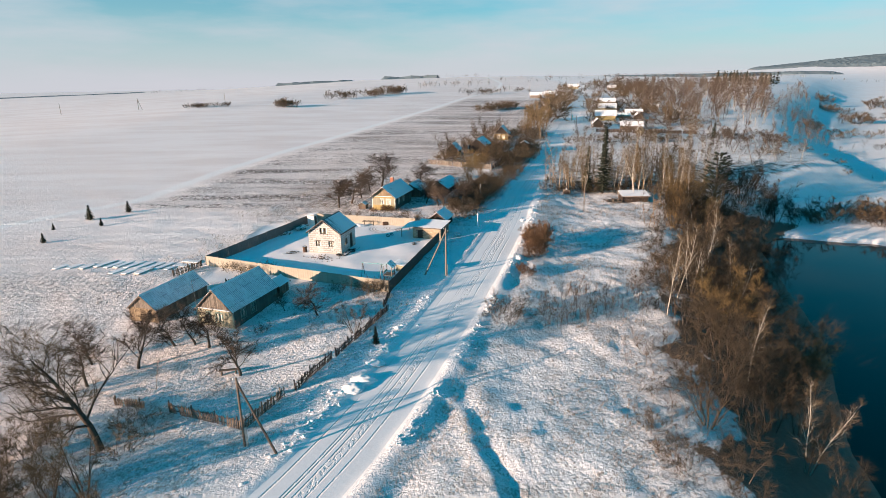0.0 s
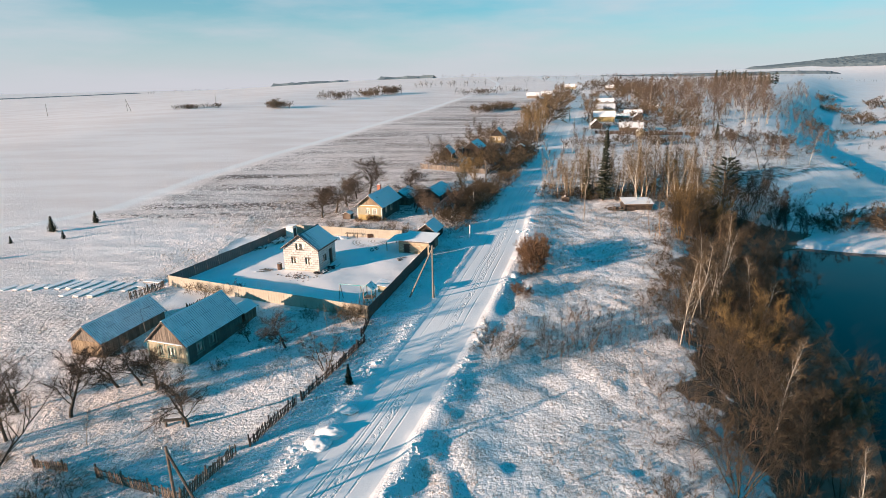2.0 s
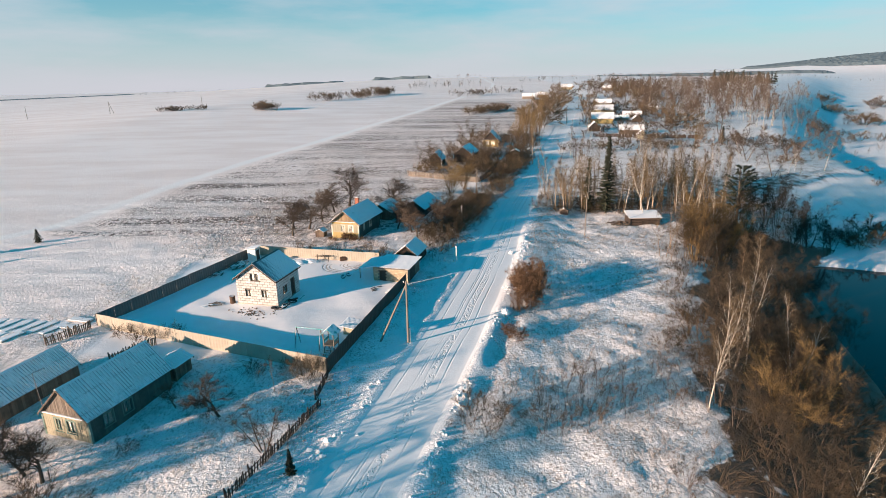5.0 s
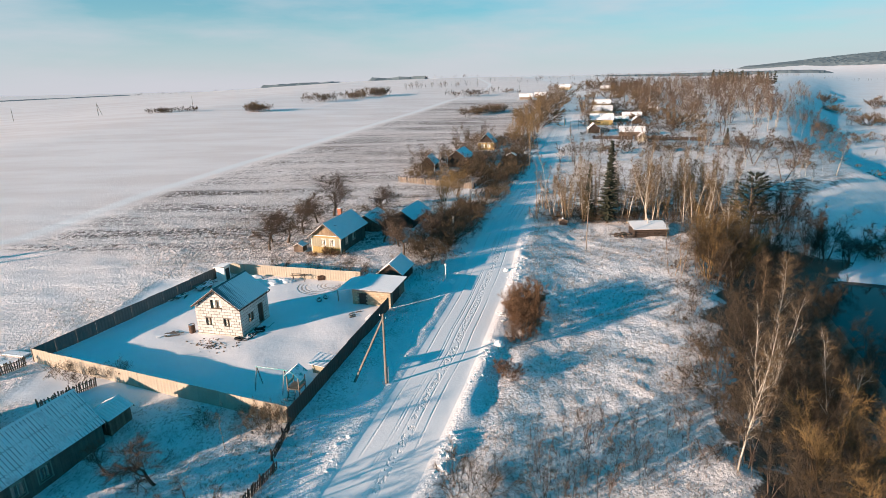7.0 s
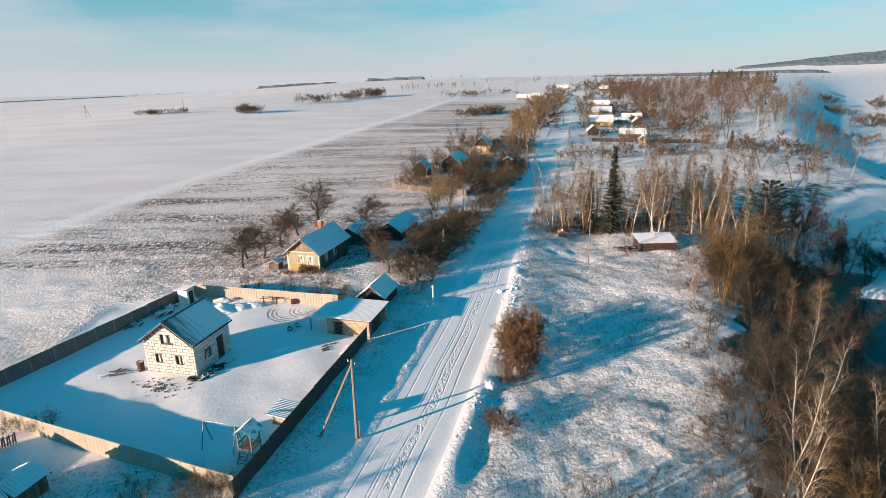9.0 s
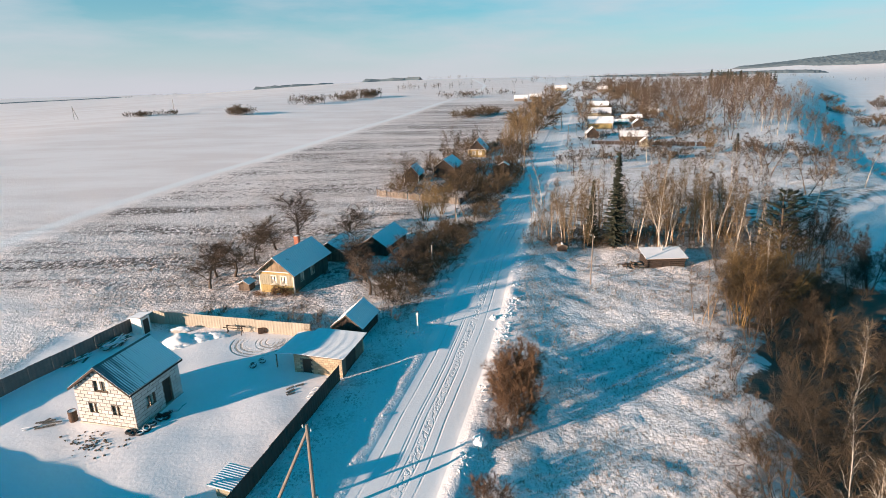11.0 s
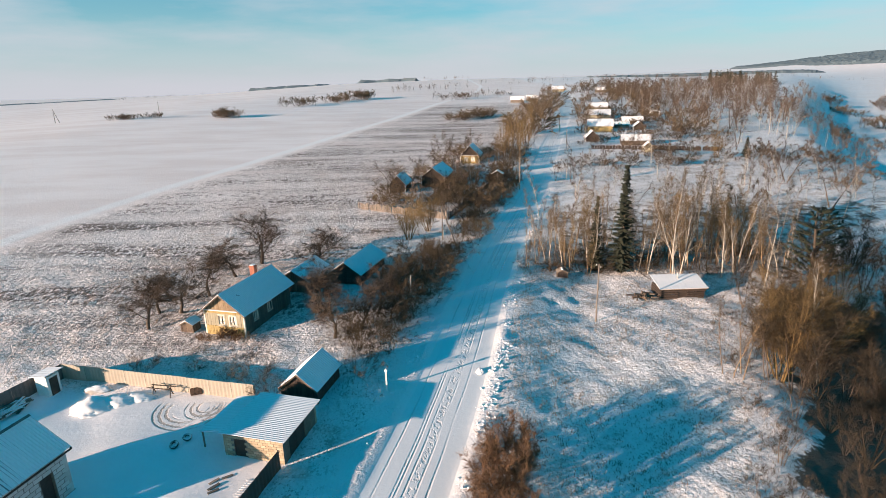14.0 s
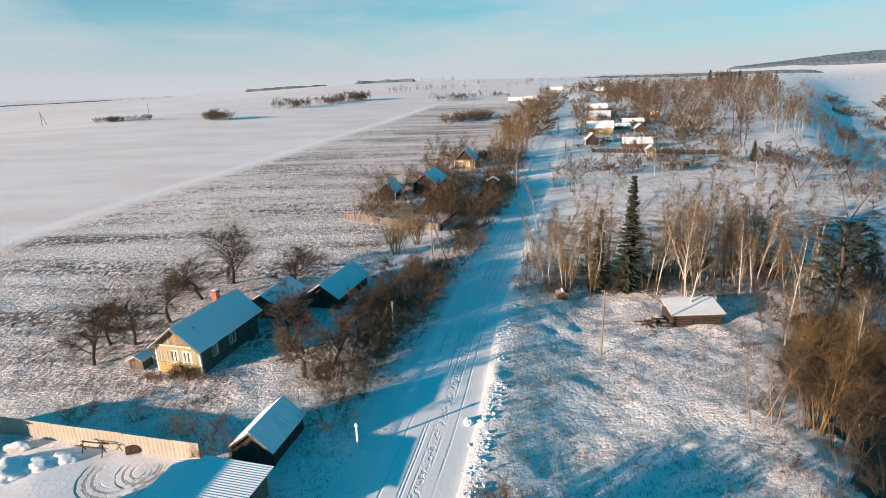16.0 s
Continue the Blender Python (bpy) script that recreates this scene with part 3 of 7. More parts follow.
    h = calc(t, "ADD", calc(t, "MULTIPLY", calc(t, "ADD", calc(t, "MULTIPLY", fine, 0.6), calc(t, "MULTIPLY", streak, 0.3)), calc(t, "SUBTRACT", 1.0, calc(t, "MULTIPLY", on, 0.93))), calc(t, "MULTIPLY", calc(t, "MULTIPLY", lines, on), -0.17))
    clump = calc(t, "ADD", calc(t, "MULTIPLY", noise_of(t, p, 1.1, 5, 0.55, (1.0, 1.0, 1)), 0.6), calc(t, "MULTIPLY", noise_of(t, p, 2.3, 5, 0.6, (1.0, 0.9, 1)), 0.6))
    wild = calc(t, "ADD", calc(t, "MULTIPLY", attr("grass"), 1.3), calc(t, "MULTIPLY", attr("tilled"), 1.3))
    h = calc(t, "ADD", h, calc(t, "MULTIPLY", clump, wild))
    h = calc(t, "MULTIPLY", h, calc(t, "SUBTRACT", 1.0, calc(t, "MULTIPLY", attr("yard"), 0.86)))
    h = calc(t, "ADD", h, calc(t, "MULTIPLY", curls, -0.16))
    bump(t, b, h, 1.0, 0.30)
    return m


me.materials.append(ground_material())
ground = tagged(new("ground", me), "snow-covered village land with fields, road and river bank", "ground", kind="structure")

wm, wt, wb = nodes_of("river_water")
wb.inputs["Base Color"].default_value, wb.inputs["Roughness"].default_value = (0.019, 0.0145, 0.0115, 1), 0.06
wb.inputs["IOR"].default_value, wb.inputs["Specular IOR Level"].default_value = 1.33, 0.16
bump(wt, wb, noise_of(wt, where(wt), 0.9, 4, 0.6, (0.5, 1.4, 1)), 0.05, 0.03)
bm = bmesh.new()
bmesh.ops.create_grid(bm, x_segments=6, y_segments=6, size=1)
for v in bm.verts:
    v.co = (10 + (v.co.x + 1) * 130, -180 + (v.co.y + 1) * 132, WATER)
wmesh = bpy.data.meshes.new("river")
bm.to_mesh(wmesh)
wmesh.materials.append(wm)
tagged(new("river", wmesh), "dark open water of a river below a snowy bank", "river", kind="structure")


# ---------------------------------------------------------------- building blocks
def part(name, bm, material, parent, label=""):
    """One bmesh as one mesh object under a thing or a part."""
    mesh = bpy.data.meshes.new(name)
    bmesh.ops.recalc_face_normals(bm, faces=bm.faces)
    bm.to_mesh(mesh)
    bm.free()
    mesh.materials.append(material)
    return piece(name, mesh, parent, label)


def piece(name, mesh, parent, label="", m=None):
    ob = new(name, mesh)
    ob.parent = parent
    if m is not None:
        ob.matrix_basis = m
    return tagged(ob, label)


def boarded(name, bm, material, parent, label=""):
    """A wall on a sill beam, with each of its boards a piece of its own; every board is one box of eight corners."""
    co = [v.co.copy() for v in bm.verts]
    bm.free()
    lo, hi = [min(c[k] for c in co) for k in range(3)], [max(c[k] for c in co) for k in range(3)]
    wall = part(name, shape((box, lo[0] + 0.02, hi[1], lo[2] + 0.01, hi[0] - 0.02, hi[1] + 0.05, lo[2] + 0.1)), material, parent, label)
    for i in range(0, len(co), 8):
        v = co[i:i + 8]
        mesh = bpy.data.meshes.new("board")
        mesh.from_pydata([tuple(q) for q in v], [], [(0, 2, 3, 1), (4, 5, 7, 6), (0, 1, 5, 4), (1, 3, 7, 5), (3, 2, 6, 7), (2, 0, 4, 6)])
        mesh.materials.append(material)
        piece("board", mesh, wall)
    return wall


def clad(name, x0, x1, z0, ztop, y, thick, width, rnd, holes, material, parent, label="", plain=False):
    """A boarded wall; plain where it stands too far off to show its boards."""
    bm = bmesh.new()
    if not plain:
        planks(bm, x0, x1, z0, ztop, y, thick, width, rnd, holes)
        return boarded(name, bm, material, parent, label)
    if ztop((x0 + x1) / 2) - ztop(x0) < 0.01:
        holed_wall(bm, x0, x1, z0, ztop(x0), y, y + thick, holes)
    else:
        mid = (x0 + x1) / 2
        prism(bm, [(x0, z0), (x1, z0), (x1, max(ztop(x1), z0 + 0.01)), (mid, ztop(mid)), (x0, max(ztop(x0), z0 + 0.01))], y, y + thick)
    return part(name, bm, material, parent, label)


def thing(name, x, y, rot, label, category, group="", z=None, kind=""):
    ob = new(name)
    ob.empty_display_size = 0.3
    ob.matrix_basis = pose(x, y, ground_z(x, y) if z is None else z, 0, 0, rot)
    return tagged(ob, label, category, group, kind)


def shape(*makers):
    bm = bmesh.new()
    for f, *args in makers:
        f(bm, *args)
    return bm


def box(bm, x0, y0, z0, x1, y1, z1, turn=None):
    vs = [bm.verts.new((x, y, z)) for z in (z0, z1) for y in (y0, y1) for x in (x0, x1)]
    for f in ((0, 1, 3, 2), (4, 6, 7, 5), (0, 4, 5, 1), (1, 5, 7, 3), (3, 7, 6, 2), (2, 6, 4, 0)):
        bm.faces.new([vs[i] for i in f])
    if turn is not None:
        for v in vs:
            v.co = turn @ v.co
    return vs


def beam(bm, a, b, r, r2=None, sides=6, flat=1.0):
    """A bar between two points, round or square."""
    a, b = Vector(a), Vector(b)
    d = (b - a).normalized()
    s = d.cross(Vector((0, 0, 1)) if abs(d.z) < 0.95 else Vector((1, 0, 0))).normalized()
    u = d.cross(s)
    rings = []
    for p, rr in ((a, r), (b, r if r2 is None else r2)):
        rings.append([bm.verts.new(p + s * math.cos(math.tau * (i + 0.5) / sides) * rr + u * math.sin(math.tau * (i + 0.5) / sides) * rr * flat) for i in range(sides)])
    for i in range(sides):
        j = (i + 1) % sides
        bm.faces.new((rings[0][i], rings[0][j], rings[1][j], rings[1][i]))
    bm.faces.new(rings[0][::-1])
    bm.faces.new(rings[1])


def prism(bm, outline, y0, y1):
    """An outline in x and z carried from y0 to y1."""
    a = [bm.verts.new((x, y0, z)) for x, z in outline]
    b = [bm.verts.new((x, y1, z)) for x, z in outline]
    n = len(outline)
    for i in range(n):
        j = (i + 1) % n
        bm.faces.new((a[i], a[j], b[j], b[i]))
    bm.faces.new(a[::-1])
    bm.faces.new(b)


def sheet(bm, top, foot, along, pitch, amp, thick=0.03, sag=0.0, seed=0):
    """Corrugated roofing: from the line that begins at top to the one that begins at foot, carried along."""
    top, foot, along = Vector(top), Vector(foot), Vector(along)
    n = max(2, int(along.length / pitch * 4))
    up = (foot - top).cross(along).normalized()
    if up.z < 0:
        up = -up
    rows = 4
    rnd = random.Random(seed)
    bend = [rnd.uniform(-1, 1) * sag for _ in range(rows + 1)]
    grid = []
    for side in (0.0, -thick):
        g = []
        for i in range(n + 1):
            u = i / n
            h = amp * math.sin(math.tau * u * along.length / pitch)
            g.append([bm.verts.new(top.lerp(foot, k / rows) + along * u + up * (h + side + bend[k] * math.sin(math.pi * u))) for k in range(rows + 1)])
        grid.append(g)
    a, b = grid
    for i in range(n):
        for k in range(rows):
            bm.faces.new((a[i][k], a[i + 1][k], a[i + 1][k + 1], a[i][k + 1]))
            bm.faces.new((b[i][k], b[i][k + 1], b[i + 1][k + 1], b[i + 1][k]))
        bm.faces.new((a[i][0], b[i][0], b[i + 1][0], a[i + 1][0]))
        bm.faces.new((a[i][rows], a[i + 1][rows], b[i + 1][rows], b[i][rows]))
    for i in (0, n):
        for k in range(rows):
            bm.faces.new((a[i][k], a[i][k + 1], b[i][k + 1], b[i][k]))


def planks(bm, x0, x1, z0, ztop, y, thick, width, rnd, holes=()):
    """Upright boards in the plane y, cut to a top line ztop(x), around rectangular holes."""
    n = max(1, int(abs(x1 - x0) / width))
    step = (x1 - x0) / n
    for i in range(n):
        a, b = x0 + i * step + 0.006, x0 + (i + 1) * step - 0.006
        mid, out = (a + b) / 2, rnd.uniform(0, 0.02)
        spans, top = [(z0, None)], (ztop(a), ztop(b))
        cut = [h for h in holes if h[0] < mid < h[1]]
        levels = [z0]
        for h in sorted(cut, key=lambda q: q[2]):
            box(bm, a, y - out, levels[-1], b, y + thick, h[2])
            levels.append(h[3])
        if min(top) > levels[-1]:
            vs = box(bm, a, y - out, levels[-1], b, y + thick, 1)
            for v in vs[4:]:
                v.co.z = top[0] if abs(v.co.x - a) < 1e-5 else top[1]


def window(parent, m, w, h, frame_mat, casing=0.09, sash=2, recess=0.05, label="", curtain=False):
    """A window about its own middle, facing -y: frame, panes, sill and casing."""
    bm = bmesh.new()
    for s in (-1, 1):
        box(bm, s * w / 2 - 0.03, -0.04, -h / 2, s * w / 2 + 0.03, 0.05, h / 2)
        box(bm, -w / 2 + 0.03, -0.04, s * h / 2 - 0.03, w / 2 - 0.03, 0.05, s * h / 2 + 0.03)
    for i in range(1, sash):
        xm = -w / 2 + w * i / sash
        box(bm, xm - 0.03, -0.03, -h / 2 + 0.03, xm + 0.03, 0.04, h / 2 - 0.03)
    win = part("window", bm, frame_mat, parent, label)
    win.matrix_basis = m
    bm = shape((box, -w / 2 + 0.03, recess - 0.03, -h / 2 + 0.03, w / 2 - 0.03, recess - 0.02, h / 2 - 0.03))
    part("pane", bm, M["glass"], win).visible_shadow = False
    if curtain:
        bm = bmesh.new()
        for s in (-1, 1):
            box(bm, min(s * w * 0.5, s * w * 0.2), recess + 0.0, -h / 2 + 0.04, max(s * w * 0.5, s * w * 0.2), recess + 0.01, h / 2 - 0.04)
        part("curtain", bm, M["curtain"], win)
    if casing:
        bm = bmesh.new()
        for s in (-1, 1):
            box(bm, s * (w / 2 + casing / 2 + 0.03) - casing / 2, -0.06, -h / 2 - casing, s * (w / 2 + casing / 2 + 0.03) + casing / 2, 0.0, h / 2 + casing)
        box(bm, -w / 2 - 0.03, -0.07, h / 2 + 0.03, w / 2 + 0.03, 0.0, h / 2 + casing + 0.05)
        part("casing", bm, frame_mat, win)
    part("sill", shape((box, -w / 2 - 0.12, -0.12, -h / 2 - casing - 0.05, w / 2 + 0.12, 0.0, -h / 2 - casing + 0.0)), frame_mat, win)
    return win


def holed_wall(bm, x0, x1, z0, z1, y0, y1, holes):
    xs = sorted({min(max(q, x0), x1) for q in (x0, x1, *[h[0] for h in holes], *[h[1] for h in holes])})
    zs = sorted({min(max(q, z0), z1) for q in (z0, z1, *[h[2] for h in holes], *[h[3] for h in holes])})
    for a, b in zip(xs, xs[1:]):
        for c, d in zip(zs, zs[1:]):
            if not any(h[0] <= (a + b) / 2 <= h[1] and h[2] <= (c + d) / 2 <= h[3] for h in holes):
                box(bm, a, y0, c, b, y1, d)
    bmesh.ops.remove_doubles(bm, verts=bm.verts[:], dist=1e-4)


def face_right(w, d):
    """Turns a wall built in the x-z plane into a house's right-hand wall."""
    return pose(w / 2, 0, 0, 0, 0, 90)


ROT = -15.0


# ---------------------------------------------------------------- the block house
def block_house(x, y, rot):
    w, d, eave, ridge = 5.0, 5.0, 3.2, 4.98
    h = thing("house", x, y, rot, "unfinished white block house with a dark snow-dusted gable roof", "house", z=0.0)
    front_holes = [(-1.42, -0.66, 1.0, 1.9), (0.58, 1.34, 1.0, 1.9), (-0.62, 0.58, 2.92, 3.92)]
    side_holes = [(1.2, 2.15, 1.0, 2.1), (3.05, 3.95, 0.26, 2.36)]
    roofline = lambda q: eave + (ridge - eave) * (1 - abs(q) / (w / 2))  # noqa: E731
    t = 0.3
    bm = bmesh.new()
    holed_wall(bm, -w / 2, w / 2, 0.22, 2.92, 0, t, front_holes)
    holed_wall(bm, -w / 2 + 0.1, w / 2 - 0.1, 2.92, 3.0, 0, t, front_holes)
    for s in (-1, 1):
        prism(bm, [(s * 0.62, 3.0), (s * (w / 2 - 0.12), 3.0), (s * 0.62, roofline(0.62) - 0.02)], 0, t)
    prism(bm, [(-0.62, 3.92), (0.62, 3.92), (0.62, roofline(0.62) - 0.02), (0, ridge - 0.02), (-0.62, roofline(0.62) - 0.02)], 0, t)
    front = part("wall", bm, M["mortar"], h, "block gable wall with mortar joints")
    bm = bmesh.new()
    holed_wall(bm, t, d - t, 0.22, eave, 0, t, side_holes)
    right = part("wall", bm, M["mortar"], h, "shaded block side wall with mortar joints")
    right.matrix_basis = face_right(w, d)
    bm = shape((box, t, 0, 0.22, d - t, t, eave))
    left = part("wall", bm, M["block"], h)
    left.matrix_basis = pose(-w / 2 + t, 0, 0, 0, 0, 90)
    bm = bmesh.new()
    prism(bm, [(-w / 2, 0.22), (w / 2, 0.22), (w / 2, eave), (0, ridge - 0.02), (-w / 2, eave)], d - t, d)
    part("wall", bm, M["block"], h)
    bm = shape((box, -w / 2 - 0.06, -0.06, -0.3, w / 2 + 0.06, d + 0.06, 0.22))
    part("plinth", bm, M["plinth"], h, "pale rendered plinth")
    # blocks, proud of the joints
    bm = shape((box, -0.5, -0.018, -0.5, 0.5, 0.02, 0.5))
    bmesh.ops.bevel(bm, geom=[e for e in bm.edges if all(abs(v.co.y + 0.018) < 1e-4 for v in e.verts)], offset=0.008, segments=1, affect="EDGES")
    cube = bpy.data.meshes.new("block")
    bm.to_mesh(cube)
    bm.free()
    cube.materials.append(M["block"])
    rnd = random.Random(4)

    def lay(parent, x0, x1, z0, limit, holes, turned):
        row, z = 0, z0
        while True:
            hi = z + 0.3
            ends = limit(hi)
            if ends is None:
                break
            a, b = max(x0, ends[0]), min(x1, ends[1])
            if b - a < 0.3:
                break
            cuts = sorted({a, b, *[q for h in holes if h[2] < hi - 0.12 and h[3] > z + 0.12 for q in h[:2] if a < q < b]})
            for c, e in zip(cuts, cuts[1:]):
                if any(h[0] <= (c + e) / 2 <= h[1] and h[2] < hi - 0.12 and h[3] > z + 0.12 for h in holes):
                    continue
                q = c
                n = c - ((c - x0 + (0.3 if row % 2 else 0)) % 0.6) + 0.6
                while q < e - 0.05:
                    n = min(n, e)
                    if n - q > 0.08:
                        m = Matrix.LocRotScale(((q + n) / 2, rnd.uniform(-0.004, 0.004), z + 0.15), None, (n - q - 0.045, 1, 0.255))
                        piece("block", cube, parent, m=m)
                    q, n = n, n + 0.6
            z, row = hi, row + 1

    def gable_ends(z):
        if z <= eave + 0.02:
            return (-w / 2, w / 2)
        r = (ridge - 0.06 - z) / (ridge - eave) * w / 2
        return (-r, r) if r > 0.1 else None

    lay(front, -w / 2, w / 2, 0.22, gable_ends, front_holes, False)
    lay(right, 0.0, d, 0.22, lambda z: (0.0, d) if z < eave + 0.02 else None, side_holes, True)
    # openings
    for i, (a, b, c, e) in enumerate(front_holes):
        window(h, pose((a + b) / 2, 0.12, (c + e) / 2), b - a - 0.06, e - c - 0.06, M["old_wood"], 0.0, 2, 0.05, "dark wooden window frame", curtain=True)
    a, b, c, e = side_holes[0]
    window(h, pose(w / 2 - 0.12, (a + b) / 2, (c + e) / 2, 0, 0, 90), b - a - 0.06, e - c - 0.06, M["old_wood"], 0.0, 2, 0.05, "dark wooden window frame", curtain=True)
    a, b, c, e = side_holes[1]
    door = part("door", shape((box, w / 2 - 0.2, a, c, w / 2 - 0.14, b, e)), M["dark_wood"], h, "dark wooden door")
    part("door_handle", shape((box, w / 2 - 0.14, a + 0.08, 1.2, w / 2 - 0.08, a + 0.12, 1.32)), M["steel"], door)
    bm = bmesh.new()
    box(bm, w / 2 - 0.22, a - 0.005, c, w / 2 - 0.02, a + 0.05, e)
    box(bm, w / 2 - 0.22, b - 0.05, c, w / 2 - 0.02, b + 0.005, e)
    part("door_frame", bm, M["old_wood"], h)
    # roof
    over, side, slope = 0.33, 0.17, (ridge - eave) / (w / 2)
    roof = new("roof")
    roof.parent = h
    tagged(roof, "dark corrugated metal roof with sliding snow")
    for s in (-1, 1):
        bm = bmesh.new()
        sheet(bm, (0, -over, ridge + 0.10), (s * (w / 2 + side), -over, eave + 0.10 - side * slope), (0, d + 2 * over, 0), 0.19, 0.018, 0.02)
        part("roof_sheet", bm, M["roof_sliding"], roof)
        for yy in (-over - 0.02, d + over - 0.02):
            bm = bmesh.new()
            prism(bm, [(0, ridge + 0.06), (s * (w / 2 + side), eave + 0.06 - side * slope), (s * (w / 2 + side), eave - 0.10 - side * slope), (0, ridge - 0.10)], yy, yy + 0.04)
            part("fascia", bm, M["dark_wood"], roof)
        bm = shape((box, min(s * (w / 2 + side + 0.0), s * (w / 2 + side + 0.04)), -over, eave - 0.10 - side * slope, max(s * (w / 2 + side), s * (w / 2 + side + 0.04)), d + over, eave + 0.02 - side * slope))
        part("eaves_board", bm, M["dark_wood"], roof)
    bm = bmesh.new()
    prism(bm, [(-0.14, ridge + 0.05), (0, ridge + 0.16), (0.14, ridge + 0.05), (0, ridge + 0.10)], -over - 0.02, d + over + 0.02)
    part("ridge_cap", bm, M["steel"], roof, "pale metal ridge cap")
    # step at the door
    bm = shape((box, w / 2 + 0.08, 2.75, -0.3, w / 2 + 1.15, 4.35, 0.16))
    tread = part("porch_step", bm, M["snow"], h, "snow-covered porch slab")
    bm = shape((box, w / 2 + 1.16, 2.7, -0.3, w / 2 + 1.28, 4.4, 0.14), (box, w / 2 + 0.1, 2.6, -0.3, w / 2 + 1.2, 2.74, 0.1))
    part("kerb", bm, M["teal_paint"], tread, "teal painted edge")
    return h


block_house(-23.22, 47.19, -13.7)


# ---------------------------------------------------------------- timber houses and barns
def timber_house(x, y, rot, w, d, eave, ridge, wall_mat, gable_mat, roof_mat, label, category="house", name="house", front_windows=(), side_windows=(),
                 trim=None, over=0.35, pitch=0.24, amp=0.025, chimney=None, base=0.3, seed=1, z=None, group="", name_roof="roof", sag=0.03, door=None, dado=None, side_mat=None):
    h = thing(name, x, y, rot, label, category, group, z=z)
    rnd = random.Random(seed)
    trim = trim or M["white_paint"]
    pitch = pitch if y < 130 else 1.2
    roofline = lambda q: eave + (ridge - eave) * (1 - abs(q) / (w / 2)) - 0.03  # noqa: E731
    holes = [(c - ww / 2, c + ww / 2, zz - hh / 2, zz + hh / 2) for c, zz, ww, hh in front_windows]
    far = y > 130
    clad("wall", -w / 2, w / 2, -0.3, lambda q: eave, 0.0, 0.16, 0.17, rnd, holes, wall_mat, h, "boarded front wall", far)
    clad("gable", -w / 2, w / 2, eave, roofline, 0.02, 0.12, 0.14, rnd, (), gable_mat, h, "boarded gable", far)
    if base:
        part("gable_skirt", shape((box, -w / 2 - 0.05, -0.13, eave - 0.05, w / 2 + 0.05, -0.021, eave + 0.03)), M["snow"], h, "snow lying on the gable ledge")
    for s in (-1, 1):
        sh = [(c - ww / 2, c + ww / 2, zz - hh / 2, zz + hh / 2) for c, zz, ww, hh in side_windows] if s > 0 else []
        wall = clad("wall", 0.17, d, -0.3, lambda q: eave, 0.0, 0.16, 0.2, rnd, sh, side_mat or wall_mat, h, "", far)
        wall.matrix_basis = pose(w / 2, 0, 0, 0, 0, 90) if s > 0 else pose(-w / 2 + 0.16, 0, 0, 0, 0, 90)
    back = clad("wall", -w / 2, w / 2, -0.3, roofline, 0.0, 0.14, 0.2, rnd, (), side_mat or wall_mat, h, "", far)
    back.matrix_basis = pose(0, d - 0.14, 0)
    for c, zz, ww, hh in front_windows:
        window(h, pose(c, 0.05, zz), ww, hh, trim, 0.09, 2, 0.05, "painted window with casing", curtain=True)
    for c, zz, ww, hh in side_windows:
        window(h, pose(w / 2 - 0.05, c, zz, 0, 0, 90), ww, hh, trim, 0.09, 2, 0.05, "painted window with casing", curtain=True)
    for s in (-1, 1):
        bm = shape((box, s * w / 2 - 0.08, -0.04, -0.3, s * w / 2 + 0.08, 0.12, eave - 0.08))
        part("corner_board", bm, trim, h)
    if dado:
        for z0, z1 in ((-0.3, 0.72), (eave - 0.32, eave - 0.08)):
            bm = bmesh.new()
            planks(bm, -w / 2 + 0.085, w / 2 - 0.085, z0, lambda q: z1, -0.045, 0.022, 0.12, rnd)
            boarded("dado", bm, dado, h, "yellow boarding")
    if door:
        bm = shape((box, door[0] - door[2] / 2, -0.04, -0.2, door[0] + door[2] / 2, -0.022, door[1]))
        part("door", bm, M["dark_wood"], h, "dark plank door")
    roof = new(name_roof)
    roof.parent = h
    slope = (ridge - eave) / (w / 2)
    for s in (-1, 1):
        bm = bmesh.new()
        sheet(bm, (0, -over, ridge + 0.08), (s * (w / 2 + over), -over, eave + 0.08 - over * slope), (0, d + 2 * over, 0), pitch, amp, 0.025, sag, seed + s)
        part("roof_sheet", bm, roof_mat, roof)
        for yy in (-over - 0.03, d + over - 0.02):
            bm = bmesh.new()
            prism(bm, [(0, ridge + 0.05), (s * (w / 2 + over), eave + 0.05 - over * slope), (s * (w / 2 + over), eave - 0.10 - over * slope), (0, ridge - 0.10)], yy, yy + 0.04)
            part("bargeboard", bm, M["old_wood"], roof)
    bm = bmesh.new()
    prism(bm, [(-0.16, ridge + 0.03), (0, ridge + 0.15), (0.16, ridge + 0.03), (0, ridge + 0.08)], -over - 0.02, d + over + 0.02)
    part("ridge_cap", bm, M["roof_white"], roof)
    if chimney:
        cx, cy, top = chimney
        stack = part("chimney", shape((box, cx - 0.28, cy - 0.28, eave, cx + 0.28, cy + 0.28, top), (box, cx - 0.34, cy - 0.34, top - 0.22, cx + 0.34, cy + 0.34, top - 0.1)), M["chimney_brick"], h, "red brick chimney")
        part("chimney_snow", shape((box, cx - 0.26, cy - 0.26, top, cx + 0.26, cy + 0.26, top + 0.07)), M["snow"], stack)
    return h


